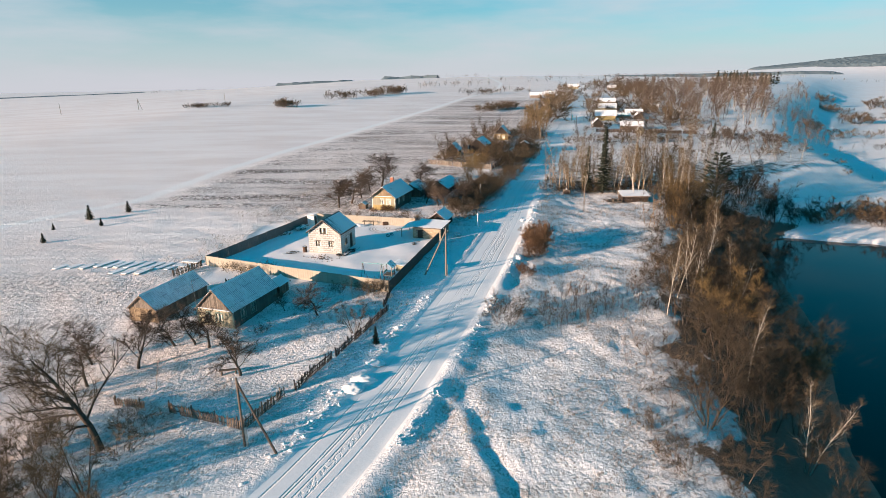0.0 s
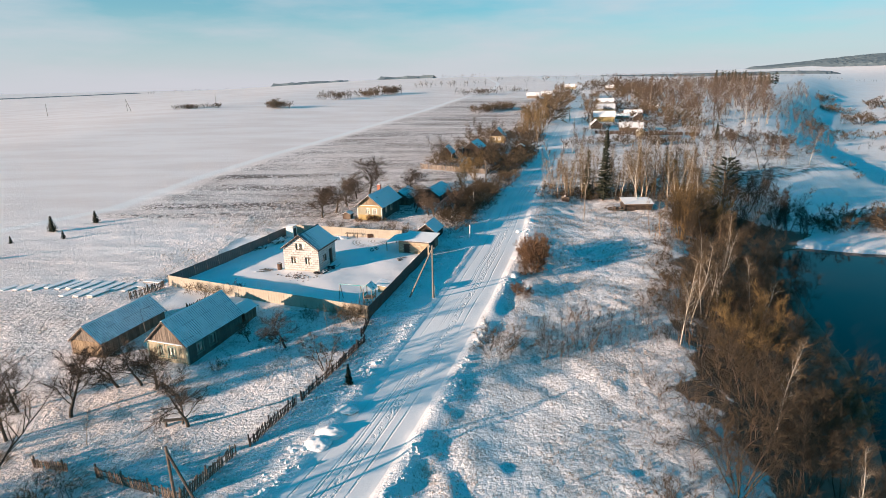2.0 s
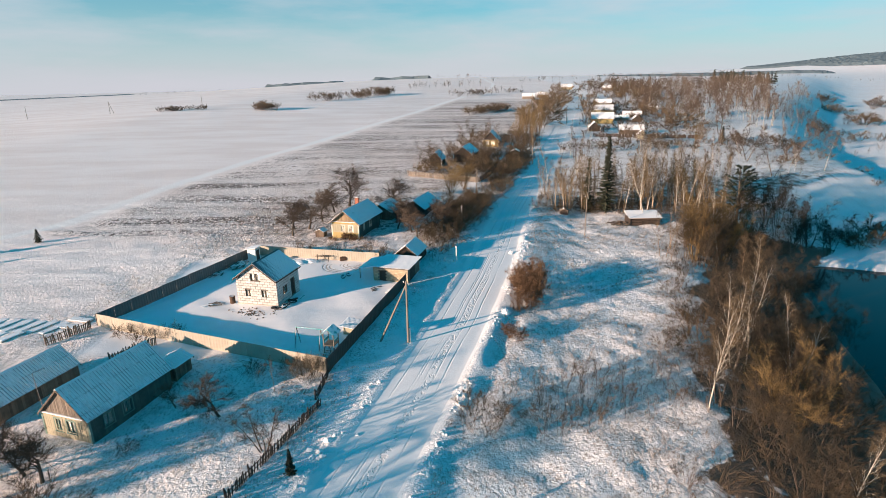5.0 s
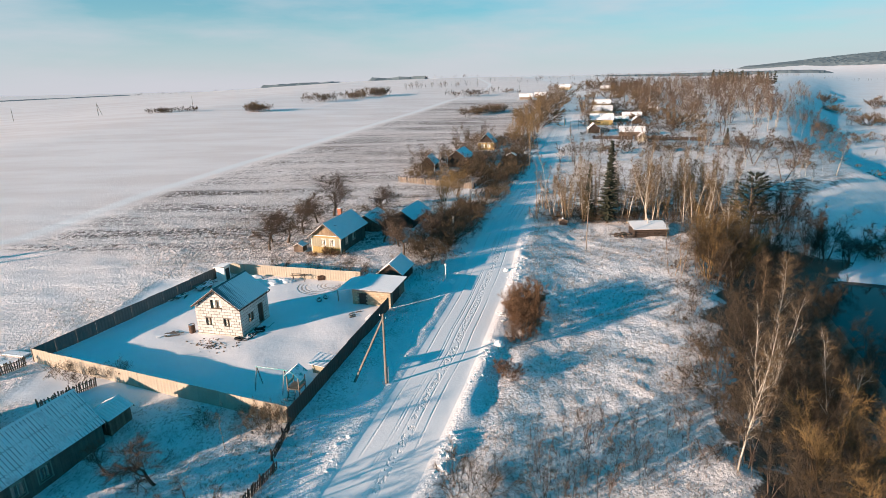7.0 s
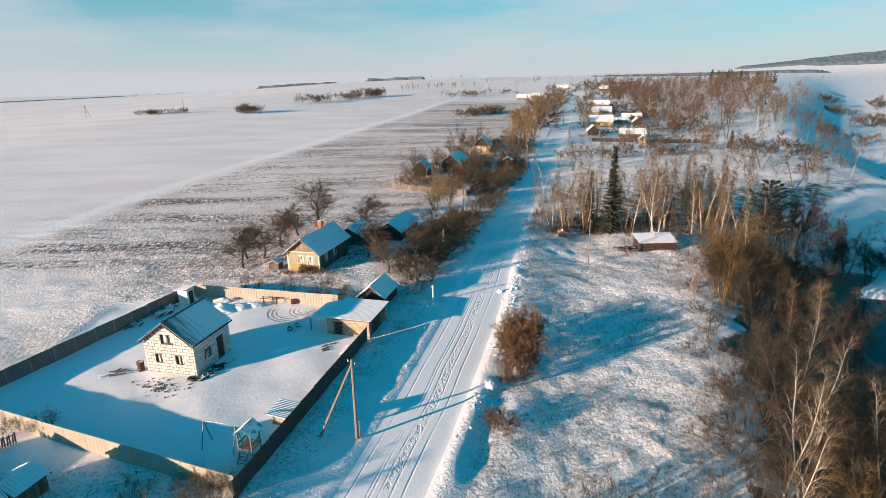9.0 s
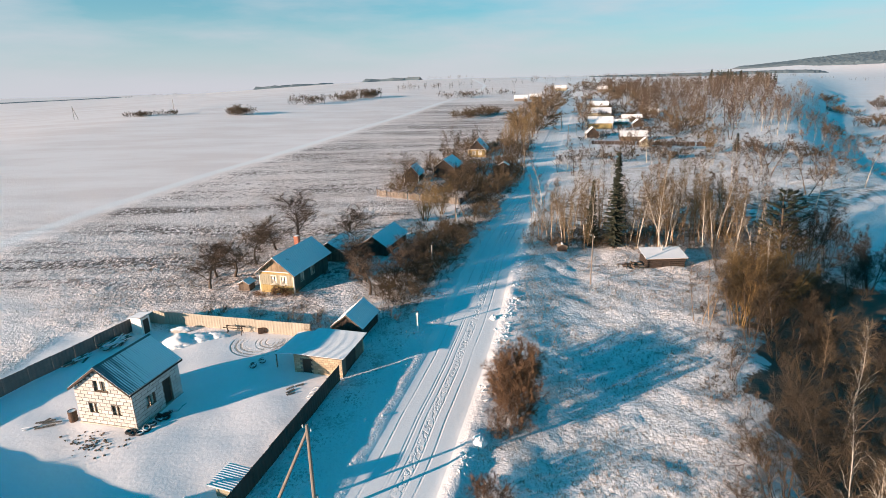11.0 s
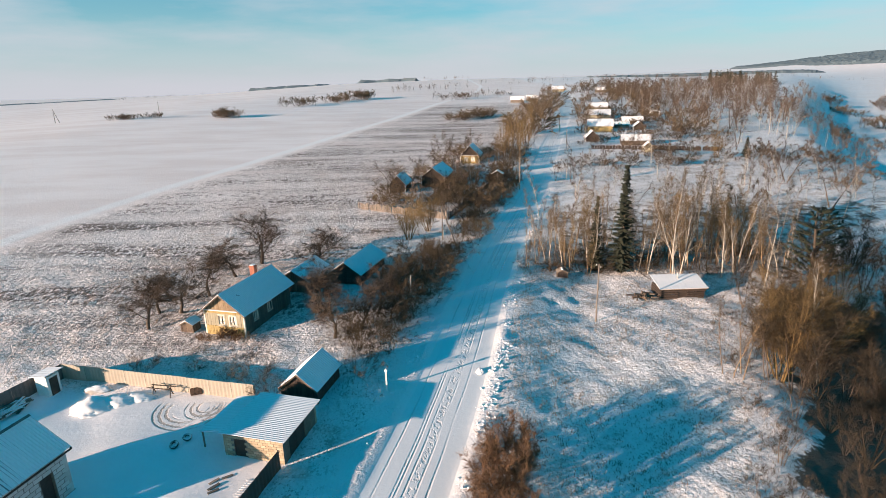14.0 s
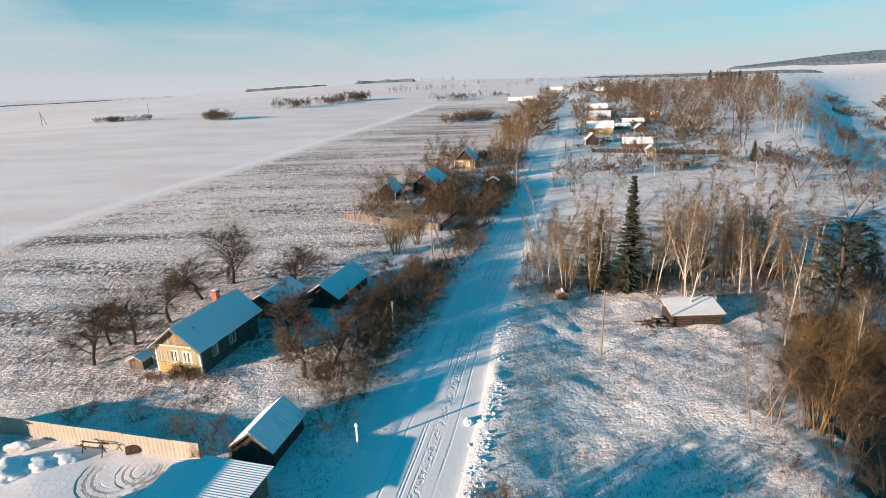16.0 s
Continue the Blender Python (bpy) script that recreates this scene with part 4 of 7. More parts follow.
# green and cream farmhouse with its barn
timber_house(-29.73, 24.1, -18.0, 4.4, 7.65, 2.0, 4.08, M["cream_paint"], M["grey_wood"], M["roof_slate"], "old cream and green timber farmhouse under a snowy slate roof",
             front_windows=[(0.45, 1.1, 0.75, 0.9), (-0.75, 1.1, 0.6, 0.9)], side_windows=[(1.6, 1.15, 0.8, 0.9), (3.3, 1.15, 0.8, 0.9)], trim=M["green_paint"], seed=5, z=-0.66, side_mat=M["dark_green"], over=0.18)
timber_house(-37.95, 25.35, -15.4, 3.5, 7.95, 1.68, 3.12, M["ochre_boards"], M["grey_wood"], M["roof_slate"], "low barn with an ochre gable wall and snowy slate roof", "barn", "barn",
             trim=M["old_wood"], seed=6, z=-0.7, base=0, side_mat=M["old_wood"], over=0.18)
timber_house(-26.2, 31.6, ROT, 2.1, 2.0, 1.5, 2.0, M["old_wood"], M["old_wood"], M["roof_white"], "small dark lean-to beside the farmhouse with snow on its roof", "shed", "shed",
             trim=M["old_wood"], seed=7, z=-0.4, base=0, over=0.2, sag=0)
# yellow house, its annexe and barns
timber_house(-17.79, 73.41, -16.0, 4.5, 8.75, 2.4, 4.15, M["cream_paint"], M["pale_wood"], M["roof_even"], "yellow and white timber house under a snowy slate roof",
             front_windows=[(-0.35, 1.35, 0.7, 0.95), (0.95, 1.35, 0.7, 0.95)], side_windows=[(2.0, 1.3, 0.7, 0.85), (4.6, 1.3, 0.7, 0.85)],
             chimney=(-1.1, 7.3, 4.75), seed=8, z=0.6, dado=M["yellow_paint"], trim=M["curtain"], over=0.45, side_mat=M["dark_green"])
timber_house(-13.6, 84.6, ROT, 4.2, 5.6, 1.5, 2.75, M["old_wood"], M["old_wood"], M["roof_white"], "dark timber annexe with snow on its roof", "shed", "shed", trim=M["old_wood"], seed=9, z=0.5, base=0)
timber_house(-7.8, 87.0, -17.0, 3.9, 8.0, 1.5, 2.8, M["dark_wood"], M["dark_wood"], M["roof_white"], "dark plank barn with snow-covered gable roof", "barn", "barn", trim=M["dark_wood"], seed=10, z=0.5, base=0)
timber_house(-7.5, 60.7, ROT, 3.0, 4.2, 1.3, 2.5, M["dark_wood"], M["dark_wood"], M["roof_white"], "small black plank shed with a steep snowy roof", "shed", "shed", trim=M["dark_wood"], seed=11, z=0.2, base=0, over=0.2)
timber_house(-22.0, 74.2, ROT, 1.3, 1.2, 0.9, 1.25, M["old_wood"], M["old_wood"], M["roof_white"], "small dark plank hutch with snow on top", "hutch", "hutch", trim=M["old_wood"], seed=12, base=0, over=0.15, sag=0)


# ---------------------------------------------------------------- garage with carport
def garage(x, y, rot):
    w, d, lo, hi = 4.5, 4.7, 1.98, 1.9
    g = thing("garage", x, y, rot, "yellow brick garage with a snowy corrugated roof and open carport", "garage", z=0.0)
    door = (-1.45, -0.55, 0.1, 1.55)
    t, top = 0.22, lambda q: lo + (hi - lo) * (q + w / 2) / w  # noqa: E731
    bm = bmesh.new()
    holed_wall(bm, -w / 2, w / 2, -0.2, hi - 0.04, 0, t, [door])
    front = part("wall", bm, M["mortar"], g, "brick front wall")
    bm = bmesh.new()
    box(bm, -w / 2, t, -0.2, -w / 2 + t, d, lo - 0.03)
    part("wall", bm, M["brick"], g)
    bm = shape((box, -w / 2 + t, d - t, -0.2, w / 2, d, lo - 0.03))
    part("wall", bm, M["brick"], g)
    bm = bmesh.new()
    holed_wall(bm, t, d - t, -0.2, hi - 0.05, 0, t, [(0.75, 2.9, -0.1, 1.75)])
    side = part("wall", bm, M["old_wood"], g, "shaded side wall with a gateway")
    side.matrix_basis = pose(w / 2, 0, 0, 0, 0, 90)
    for i in range(2):
        part("gate_leaf", shape((box, w / 2 - 0.1, 0.77 + i * 1.07, -0.08, w / 2 - 0.05, 0.77 + i * 1.07 + 1.05, 1.73)), M["dark_wood"], g, "dark garage gate")
    part("door", shape((box, door[0] + 0.01, 0.06, 0.1, door[1] - 0.01, 0.1, 1.54)), M["dark_wood"], g, "dark wooden door")
    part("doorstep", shape((box, door[0] - 0.1, -0.5, -0.1, door[1] + 0.2, -0.01, 0.07)), M["grey_wood"], g)
    bm = shape((box, -0.5, -0.012, -0.5, 0.5, 0.015, 0.5))
    bmesh.ops.bevel(bm, geom=[e for e in bm.edges if all(abs(v.co.y + 0.012) < 1e-4 for v in e.verts)], offset=0.006, segments=1, affect="EDGES")
    unit = bpy.data.meshes.new("brick")
    bm.to_mesh(unit)
    bm.free()
    unit.materials.append(M["brick"])
    z, row = -0.05, 0
    while z < 1.95:
        q = -w / 2 - (0.2 if row % 2 else 0)
        while q < w / 2:
            a, b = max(q, -w / 2), min(q + 0.4, w / 2)
            if b - a > 0.08 and not (door[0] - 0.05 < (a + b) / 2 < door[1] + 0.05 and z < 1.5) and z + 0.2 < top((a + b) / 2) - 0.02:
                piece("brick", unit, front, m=Matrix.LocRotScale(((a + b) / 2, 0, z + 0.1), None, (b - a - 0.018, 1, 0.182)))
            q += 0.4
        z, row = z + 0.2, row + 1
    bm = bmesh.new()
    sheet(bm, (w / 2 + 0.3, -0.3, hi + 0.12), (-w / 2 - 0.1, -0.3, lo + 0.10), (0, d + 0.6, 0), 0.2, 0.011, 0.025)
    part("roof_sheet", bm, M["roof_white"], g, "corrugated roof under thin snow")
    bm = bmesh.new()
    sheet(bm, (-w / 2 - 0.03, 0.3, lo - 0.12), (-w / 2 - 2.15, 0.3, lo - 0.5), (0, d - 0.1, 0), 0.2, 0.008, 0.02)
    part("carport_roof", bm, M["roof_white"], g, "snowy carport roof")
    for px, py in ((-w / 2 - 2.0, 0.5), (-w / 2 - 2.0, 4.4)):
        part("carport_post", shape((beam, (px, py, -0.2), (px, py, lo - 0.5), 0.06)), M["old_wood"], g)
    part("beam", shape((beam, (-w / 2 - 2.0, 0.35, lo - 0.53), (-w / 2 - 2.0, d - 0.1, lo - 0.53), 0.05)), M["old_wood"], g)
    return g


garage(-9.0, 53.9, ROT)


# ---------------------------------------------------------------- the yard's fences
def sheet_fence(points, height, material, label, panel=2.1, ribs=True, post_mat=None, group="yard fences", inside=1):
    f = thing("sheet_fence", *points[0], 0, label, "fence", group, z=0.0)
    f.matrix_basis = Matrix.Identity(4)
    for (ax, ay), (bx, by) in zip(points, points[1:]):
        run = math.hypot(bx - ax, by - ay)
        n = max(1, round(run / panel))
        ux, uy = (bx - ax) / run, (by - ay) / run
        ang = math.degrees(math.atan2(uy, ux))
        ln = run / n
        bm = bmesh.new()
        k = 12
        vs = []
        for side in (0.0, 0.025):
            ring = []
            for i in range(k + 1):
                off = (0.02 if i % 2 else 0.0) if ribs else 0.0
                ring.append([bm.verts.new((0.01 + (ln - 0.02) * i / k, off + side, zz)) for zz in (-0.25, height)])
            vs.append(ring)
        a, b = vs
        for i in range(k):
            bm.faces.new((a[i][0], a[i + 1][0], a[i + 1][1], a[i][1]))
            bm.faces.new((b[i][0], b[i][1], b[i + 1][1], b[i + 1][0]))
            bm.faces.new((a[i][1], a[i + 1][1], b[i + 1][1], b[i][1]))
        bm.faces.new((a[0][0], a[0][1], b[0][1], b[0][0]))
        bm.faces.new((a[k][0], b[k][0], b[k][1], a[k][1]))
        bmesh.ops.recalc_face_normals(bm, faces=bm.faces)
        mesh = bpy.data.meshes.new("panel")
        bm.to_mesh(mesh)
        bm.free()
        mesh.materials.append(material)
        bm = shape((box, -0.035, -0.035, -0.3, 0.035, 0.035, height - 0.02))
        pmesh = bpy.data.meshes.new("post")
        bm.to_mesh(pmesh)
        bm.free()
        pmesh.materials.append(post_mat or M["steel"])
        for i in range(n):
            px, py = ax + ux * ln * i, ay + uy * ln * i
            zz = float(land(px + ux * ln / 2, py + uy * ln / 2))
            jit = random.Random(i * 7 + int(ax)).uniform(-0.03, 0.03)
            piece("panel", mesh, f, m=pose(px, py, zz + jit, 0, 0, ang))
            piece("post", pmesh, f, m=pose(px + uy * 0.075 * inside, py - ux * 0.075 * inside, zz, 0, 0, ang))
        piece("post", pmesh, f, m=pose(bx + uy * 0.075 * inside, by - ux * 0.075 * inside, zz, 0, 0, ang))
    return f


NW, NE, BW, BB, BR = (-38.4, 42.4), (-12.6, 32.3), (-29.2, 65.6), (-26.9, 65.1), (-11.2, 61.1)
sheet_fence([NW, NE], 1.4, M["sheet_fence"], "beige sheet fence on the near side of the yard", inside=-1, post_mat=M["sheet_fence"])
sheet_fence([BW, NW], 1.4, M["dark_sheet"], "dark grey sheet fence along the field side of the yard", inside=1)
sheet_fence([BW, BB, BR], 1.4, M["sheet_fence"], "sunlit beige sheet fence behind the yard", inside=-1, post_mat=M["sheet_fence"])
sheet_fence([(NE[0] + 0.1, NE[1] - 0.3), (-7.0, 52.9)], 1.4, M["brown_sheet"], "dark brown sheet fence along the village road", inside=-1)


def plank_fence(points, height, material, label, gap=0.16, group="plank fences", lean=0.05, seed=1, width=0.1):
    """Pointed or sawn boards on two rails between posts."""
    f = thing("picket_fence", *points[0], 0, label, "fence", group, z=0.0)
    f.matrix_basis = Matrix.Identity(4)
    rnd = random.Random(seed)
    bm = bmesh.new()
    prism(bm, [(-width / 2, -0.1), (width / 2, -0.1), (width / 2, height - 0.06), (0, height), (-width / 2, height - 0.06)], -0.012, 0.012)
    bmesh.ops.recalc_face_normals(bm, faces=bm.faces)
    slat = bpy.data.meshes.new("picket")
    bm.to_mesh(slat)
    bm.free()
    slat.materials.append(material)
    for (ax, ay), (bx, by) in zip(points, points[1:]):
        run = math.hypot(bx - ax, by - ay)
        ux, uy = (bx - ax) / run, (by - ay) / run
        ang = math.degrees(math.atan2(uy, ux))
        n = max(1, int(run / gap))
        for i in range(n + 1):
            if rnd.random() < 0.07:
                continue
            px, py = ax + ux * gap * i, ay + uy * gap * i
            tilt = rnd.gauss(0, 3) + 6 * math.sin(px * 0.8)
            m = pose(px, py, ground_z(px, py), rnd.gauss(0, 2) + math.degrees(lean), tilt, ang) @ Matrix.Diagonal((1, 1, rnd.uniform(0.85, 1.08), 1))
            piece("picket", slat, f, m=m)
        for zz in (0.25, height - 0.3):
            bm = bmesh.new()
            k = max(1, int(run / 2.2))
            for i in range(k):
                p, q = i / k, (i + 1) / k
                a3 = (ax + (bx - ax) * p - uy * 0.03, ay + (by - ay) * p + ux * 0.03)
                b3 = (ax + (bx - ax) * q - uy * 0.03, ay + (by - ay) * q + ux * 0.03)
                beam(bm, (*a3, ground_z(*a3) + zz), (*b3, ground_z(*b3) + zz + rnd.uniform(-0.05, 0.05)), 0.035, sides=4)
            part("rail", bm, material, f)
        for i in range(max(1, int(run / 2.2)) + 1):
            q = min(1, i * 2.2 / run)
            px, py = ax + (bx - ax) * q - uy * 0.09, ay + (by - ay) * q + ux * 0.09
            gz = ground_z(px, py)
            part("post", shape((beam, (px, py, gz - 0.2), (px + rnd.uniform(-0.08, 0.08), py, gz + height + 0.08), 0.06)), material, f)
    return f


plank_fence([(-32.6, 10.4), (-30.0, 10.0)], 0.75, M["old_wood"], "broken grey picket fence in the snow", seed=1)
plank_fence([(-27.6, 9.3), (-21.0, 7.0)], 0.95, M["old_wood"], "weathered picket fence leaning in the snow", seed=2)
plank_fence([(-20.9, 7.1), (-19.1, 11.7)], 0.95, M["old_wood"], "weathered picket fence leaning in the snow", seed=3)
plank_fence([(-18.4, 12.5), (-16.4, 17.4)], 0.9, M["dark_wood"], "dark picket fence beside the road", seed=4)
plank_fence([(-16.0, 17.9), (-12.2, 27.6)], 0.85, M["dark_wood"], "dark picket fence beside the road", seed=5)
plank_fence([(-12.7, 28.4), (-12.4, 31.8)], 0.85, M["dark_wood"], "dark picket fence beside the road", seed=6)
plank_fence([(-40.9, 38.2), (-38.7, 41.9)], 1.0, M["old_wood"], "old plank fence at the yard's corner", seed=7)
plank_fence([(-32.6, 34.6), (-30.2, 38.0)], 0.95, M["old_wood"], "dark garden fence beside the farmhouse", seed=8)
plank_fence([(-11.2, 127.0), (5.6, 117.4)], 1.35, M["grey_wood"], "weathered plank fence in low sun", gap=0.24, seed=9, width=0.21, lean=0)
plank_fence([(5.8, 117.2), (14.8, 141.5)], 1.35, M["dark_wood"], "dark plank fence along the road", gap=0.26, seed=10, width=0.22, lean=0)


# ---------------------------------------------------------------- trees: grown once per kind and form, then planted
class Wood:
    """Triangles of tapering stems."""

    def __init__(self):
        self.v, self.f = [], []

    def stem(self, pts, r0, r1, sides):
        n = len(pts)
        base = len(self.v)
        d = (pts[-1] - pts[0]).normalized()
        s = d.cross(Vector((0.31, 0.47, 0.83)))
        if s.length < 0.05:
            s = d.cross(Vector((1, 0, 0)))
        s.normalize()
        u = d.cross(s)
        for i, p in enumerate(pts[:-1]):
            r = r0 + (r1 - r0) * i / (n - 1)
            for k in range(sides):
                a = math.tau * k / sides
                q = p + s * (r * math.cos(a)) + u * (r * math.sin(a))
                self.v.append((q.x, q.y, q.z))
        self.v.append(tuple(pts[-1]))
        tip = len(self.v) - 1
        for i in range(n - 2):
            for k in range(sides):
                a, b = base + i * sides + k, base + i * sides + (k + 1) % sides
                self.f += [(a, b, b + sides), (a, b + sides, a + sides)]
        last = base + (n - 2) * sides
        for k in range(sides):
            self.f.append((last + k, last + (k + 1) % sides, tip))

    def blade(self, a, b, r):
        """The thinnest twig: one long sliver."""
        d = (b - a).normalized()
        s = d.cross(Vector((math.sin(a.x * 91 + a.z * 57), math.cos(a.y * 83 - a.z * 31), 0.4)))
        s = s.normalized() * r * 1.25
        n = len(self.v)
        self.v += [tuple(a - s), tuple(a + s), tuple(b)]
        self.f.append((n, n + 1, n + 2))

    def arrays(self):
        return np.array(self.v, np.float32).reshape(-1, 3), np.array(self.f, np.int32).reshape(-1, 3)


def tri_mesh(name, v, f, material):
    mesh = bpy.data.meshes.new(name)
    mesh.vertices.add(len(v))
    mesh.vertices.foreach_set("co", v.ravel())
    mesh.loops.add(f.size)
    mesh.loops.foreach_set("vertex_index", f.ravel())
    mesh.polygons.add(len(f))
    mesh.polygons.foreach_set("loop_start", np.arange(0, f.size, 3))
    mesh.polygons.foreach_set("use_smooth", np.ones(len(f), bool))
    mesh.update(calc_edges=True)
    mesh.materials.append(material)
    return mesh


def path_from(rnd, p, d, length, n, wander, lift):
    """A wavering line from p; lift bends it up (or down, below nought)."""
    pts, d = [p.copy()], d.normalized()
    for _ in range(n):
        d = (d + Vector((rnd.gauss(0, wander), rnd.gauss(0, wander), rnd.gauss(0, wander) + lift))).normalized()
        pts.append(pts[-1] + d * (length / n))
    return pts


def off_axis(rnd, d, angle):
    side = d.cross(Vector((rnd.uniform(-1, 1), rnd.uniform(-1, 1), rnd.uniform(-1, 1))))
    if side.length < 1e-3:
        side = Vector((1, 0, 0))
    return (d * math.cos(angle) + side.normalized() * math.sin(angle)).normalized()


def along(pts, u):
    k = u * (len(pts) - 1)
    i = min(int(k), len(pts) - 2)
    return pts[i].lerp(pts[i + 1], k - i), (pts[i + 1] - pts[i]).normalized()


def tree_form(seed, height=10.0, girth=0.13, stems=1, spread=0.1, bend=0.05, first=0.25, limbs=22, reach=0.28, angle=0.8, lift=0.1,
              subs=5, twigs=6, twig=0.55, twig_r=0.012, twig_lift=0.02, gnarl=0.12, top=1.0, sides=6, lite=False, twig_n=2, ultra=False):
    """Stems, limbs and branches in one mesh, twigs in another."""
    rnd, limb, fine = random.Random(seed), Wood(), Wood()
    for s in range(stems):
        az = math.tau * (s + rnd.random() * 0.6) / stems
        lean = spread * rnd.uniform(0.5, 1.3) if stems > 1 else spread * rnd.uniform(0, 1)
        h = height * (1.0 if s == 0 else rnd.uniform(0.65, 1.0))
        d = Vector((math.cos(az) * math.sin(lean), math.sin(az) * math.sin(lean), math.cos(lean)))
        start = Vector((math.cos(az), math.sin(az), 0)) * (0.12 * stems ** 0.5 if stems > 1 else 0)
        start.z = -0.25
        trunk = path_from(rnd, start, d, h, 4 if lite else 9, bend * (1.6 if lite else 1), 0.02)
        g = girth * (1.0 if stems == 1 else rnd.uniform(0.6, 1.0))
        limb.stem(trunk, g, g * 0.12, sides)
        for i in range(limbs):
            u = first + (1 - first) * (i + rnd.random()) / limbs
            u = min(u, 0.99)
            p, dd = along(trunk, u)
            ln = height * reach * (1.15 - top * u) * rnd.uniform(0.6, 1.25) + 0.25
            ld = off_axis(rnd, dd, angle * rnd.uniform(0.7, 1.25))
            arm = path_from(rnd, p, ld, ln, 1 if ultra else 2 if lite else 4, gnarl * (1.5 if lite else 1), lift * (2 if lite else 1))
            r = max(g * (1 - 0.88 * u) * 0.5, twig_r * 1.4)
            limb.stem(arm, r, twig_r, 3 if lite else 4)
            for j in range(subs):
                q, qd = along(arm, 0.2 + 0.78 * (j + rnd.random()) / subs)
                sub = path_from(rnd, q, off_axis(rnd, qd, rnd.uniform(0.4, 0.9)), ln * rnd.uniform(0.3, 0.55) + 0.12, 1 if lite else 2, gnarl, lift * 0.7)
                limb.stem(sub, max(r * 0.45, twig_r), twig_r * 0.8, 3)
                for k in range(twigs):
                    e, ed = along(sub, 0.15 + 0.85 * (k + rnd.random() * 0.9) / twigs)
                    tw = path_from(rnd, e, off_axis(rnd, ed, rnd.uniform(0.3, 0.9)), twig * rnd.uniform(0.5, 1.3), 1 if lite else twig_n, gnarl * 0.8, twig_lift)
                    fine.blade(tw[0], tw[-1], twig_r)
    return limb.arrays(), fine.arrays()


def spruce_form(seed, height=13.0, width=1.75, rows=44, per=7, first=0.05, thick=0.10):
    rnd, limb, fine = random.Random(seed), Wood(), Wood()
    limb.stem(path_from(rnd, Vector((0, 0, -0.2)), Vector((0, 0, 1)), height, 6, 0.005, 0), height * 0.013, 0.02, 6)
    for i in range(rows):
        u = first + (1 - first) * i / rows
        ln = width * (1 - u) ** 0.85 * rnd.uniform(0.65, 1.25) + 0.12
        for k in range(per):
            az = math.tau * (k + rnd.random()) / per
            d = Vector((math.cos(az), math.sin(az), 0.25 - 0.55 * (1 - u)))
            arm = path_from(rnd, Vector((0, 0, min(height * (u + rnd.uniform(-0.03, 0.03)), height * 0.985))), d, ln * rnd.uniform(0.6, 1.15), 3, 0.05, 0.06)
            fine.stem(arm, 0.05, 0.02, 3)
            m = max(3, int(ln * (6 if thick < 0.3 else 3)))
            for j in range(m):
                p, dd = along(arm, (j + 0.6) / m)
                for s in (-1, 1):
                    side = Vector((-dd.y * s, dd.x * s, -0.28)) + dd * 0.7
                    fine.stem([p, p + side.normalized() * (0.22 + 0.22 * ln * (1 - j / m)) * rnd.uniform(0.7, 1.2)], thick, 0, 3)
    return limb.arrays(), fine.arrays()


def pine_form(seed, height=8.0, width=2.2, whorls=9):
    rnd, limb, fine = random.Random(seed), Wood(), Wood()
    limb.stem(path_from(rnd, Vector((0, 0, -0.2)), Vector((0, 0, 1)), height, 6, 0.02, 0), height * 0.018, 0.03, 6)
    for i in range(whorls):
        u = 0.15 + 0.83 * i / whorls
        for k in range(6):
            az = math.tau * (k + rnd.random()) / 6
            ln = width * (0.45 + math.sin(math.pi * (0.15 + 0.8 * u)) * 0.6) * (1.1 - u * 0.6) * rnd.uniform(0.7, 1.15)
            arm = path_from(rnd, Vector((0, 0, height * u)), Vector((math.cos(az), math.sin(az), 0.35)), ln, 3, 0.1, 0.1)
            limb.stem(arm, 0.035, 0.015, 3)
            for j in range(8):
                p, dd = along(arm, 0.3 + 0.7 * (j + rnd.random()) / 8)
                for _ in range(5):
                    fine.stem([p, p + off_axis(rnd, (dd + Vector((0, 0, 0.5))).normalized(), rnd.uniform(0.2, 1.1)) * rnd.uniform(0.2, 0.42)], 0.055, 0, 3)
    return limb.arrays(), fine.arrays()


FORMS = {}


def forms(kind, n, limb_mat, twig_mat, maker, **spec):
    made = []
    for i in range(n):
        (lv, lf), (tv, tf) = maker(i * 17 + len(FORMS) * 101 + 3, **spec)
        made.append(((lv, lf), (tv, tf), tri_mesh("trunk", lv, lf, limb_mat), tri_mesh("crown", tv, tf, twig_mat)))
    FORMS[kind] = made


forms("birch", 3, M["birch"], M["brown_twig"], tree_form, height=10, girth=0.085, spread=0.14, limbs=20, reach=0.2, angle=0.5, lift=0.10, subs=5, twigs=11, twig=0.7, twig_r=0.007, twig_n=1)
forms("birch_pair", 2, M["birch"], M["brown_twig"], tree_form, height=9, girth=0.11, stems=2, spread=0.16, limbs=16, reach=0.19, angle=0.5, lift=0.10, subs=4, twigs=10, twig=0.65, twig_r=0.007, twig_n=1)
forms("whip", 4, M["sapling_bark"], M["twig"], tree_form, height=3.2, girth=0.022, stems=2, spread=0.12, first=0.25, limbs=11, reach=0.16, angle=0.5, lift=0.12, subs=2, twigs=6, twig=0.3, twig_r=0.008, sides=3, lite=True)
forms("sapling", 4, M["tan_bark"], M["brown_twig"], tree_form, height=8, girth=0.06, spread=0.08, first=0.4, limbs=14, reach=0.12, angle=0.45, lift=0.12, subs=3, twigs=8, twig=0.7, twig_r=0.006, sides=4, twig_n=1)
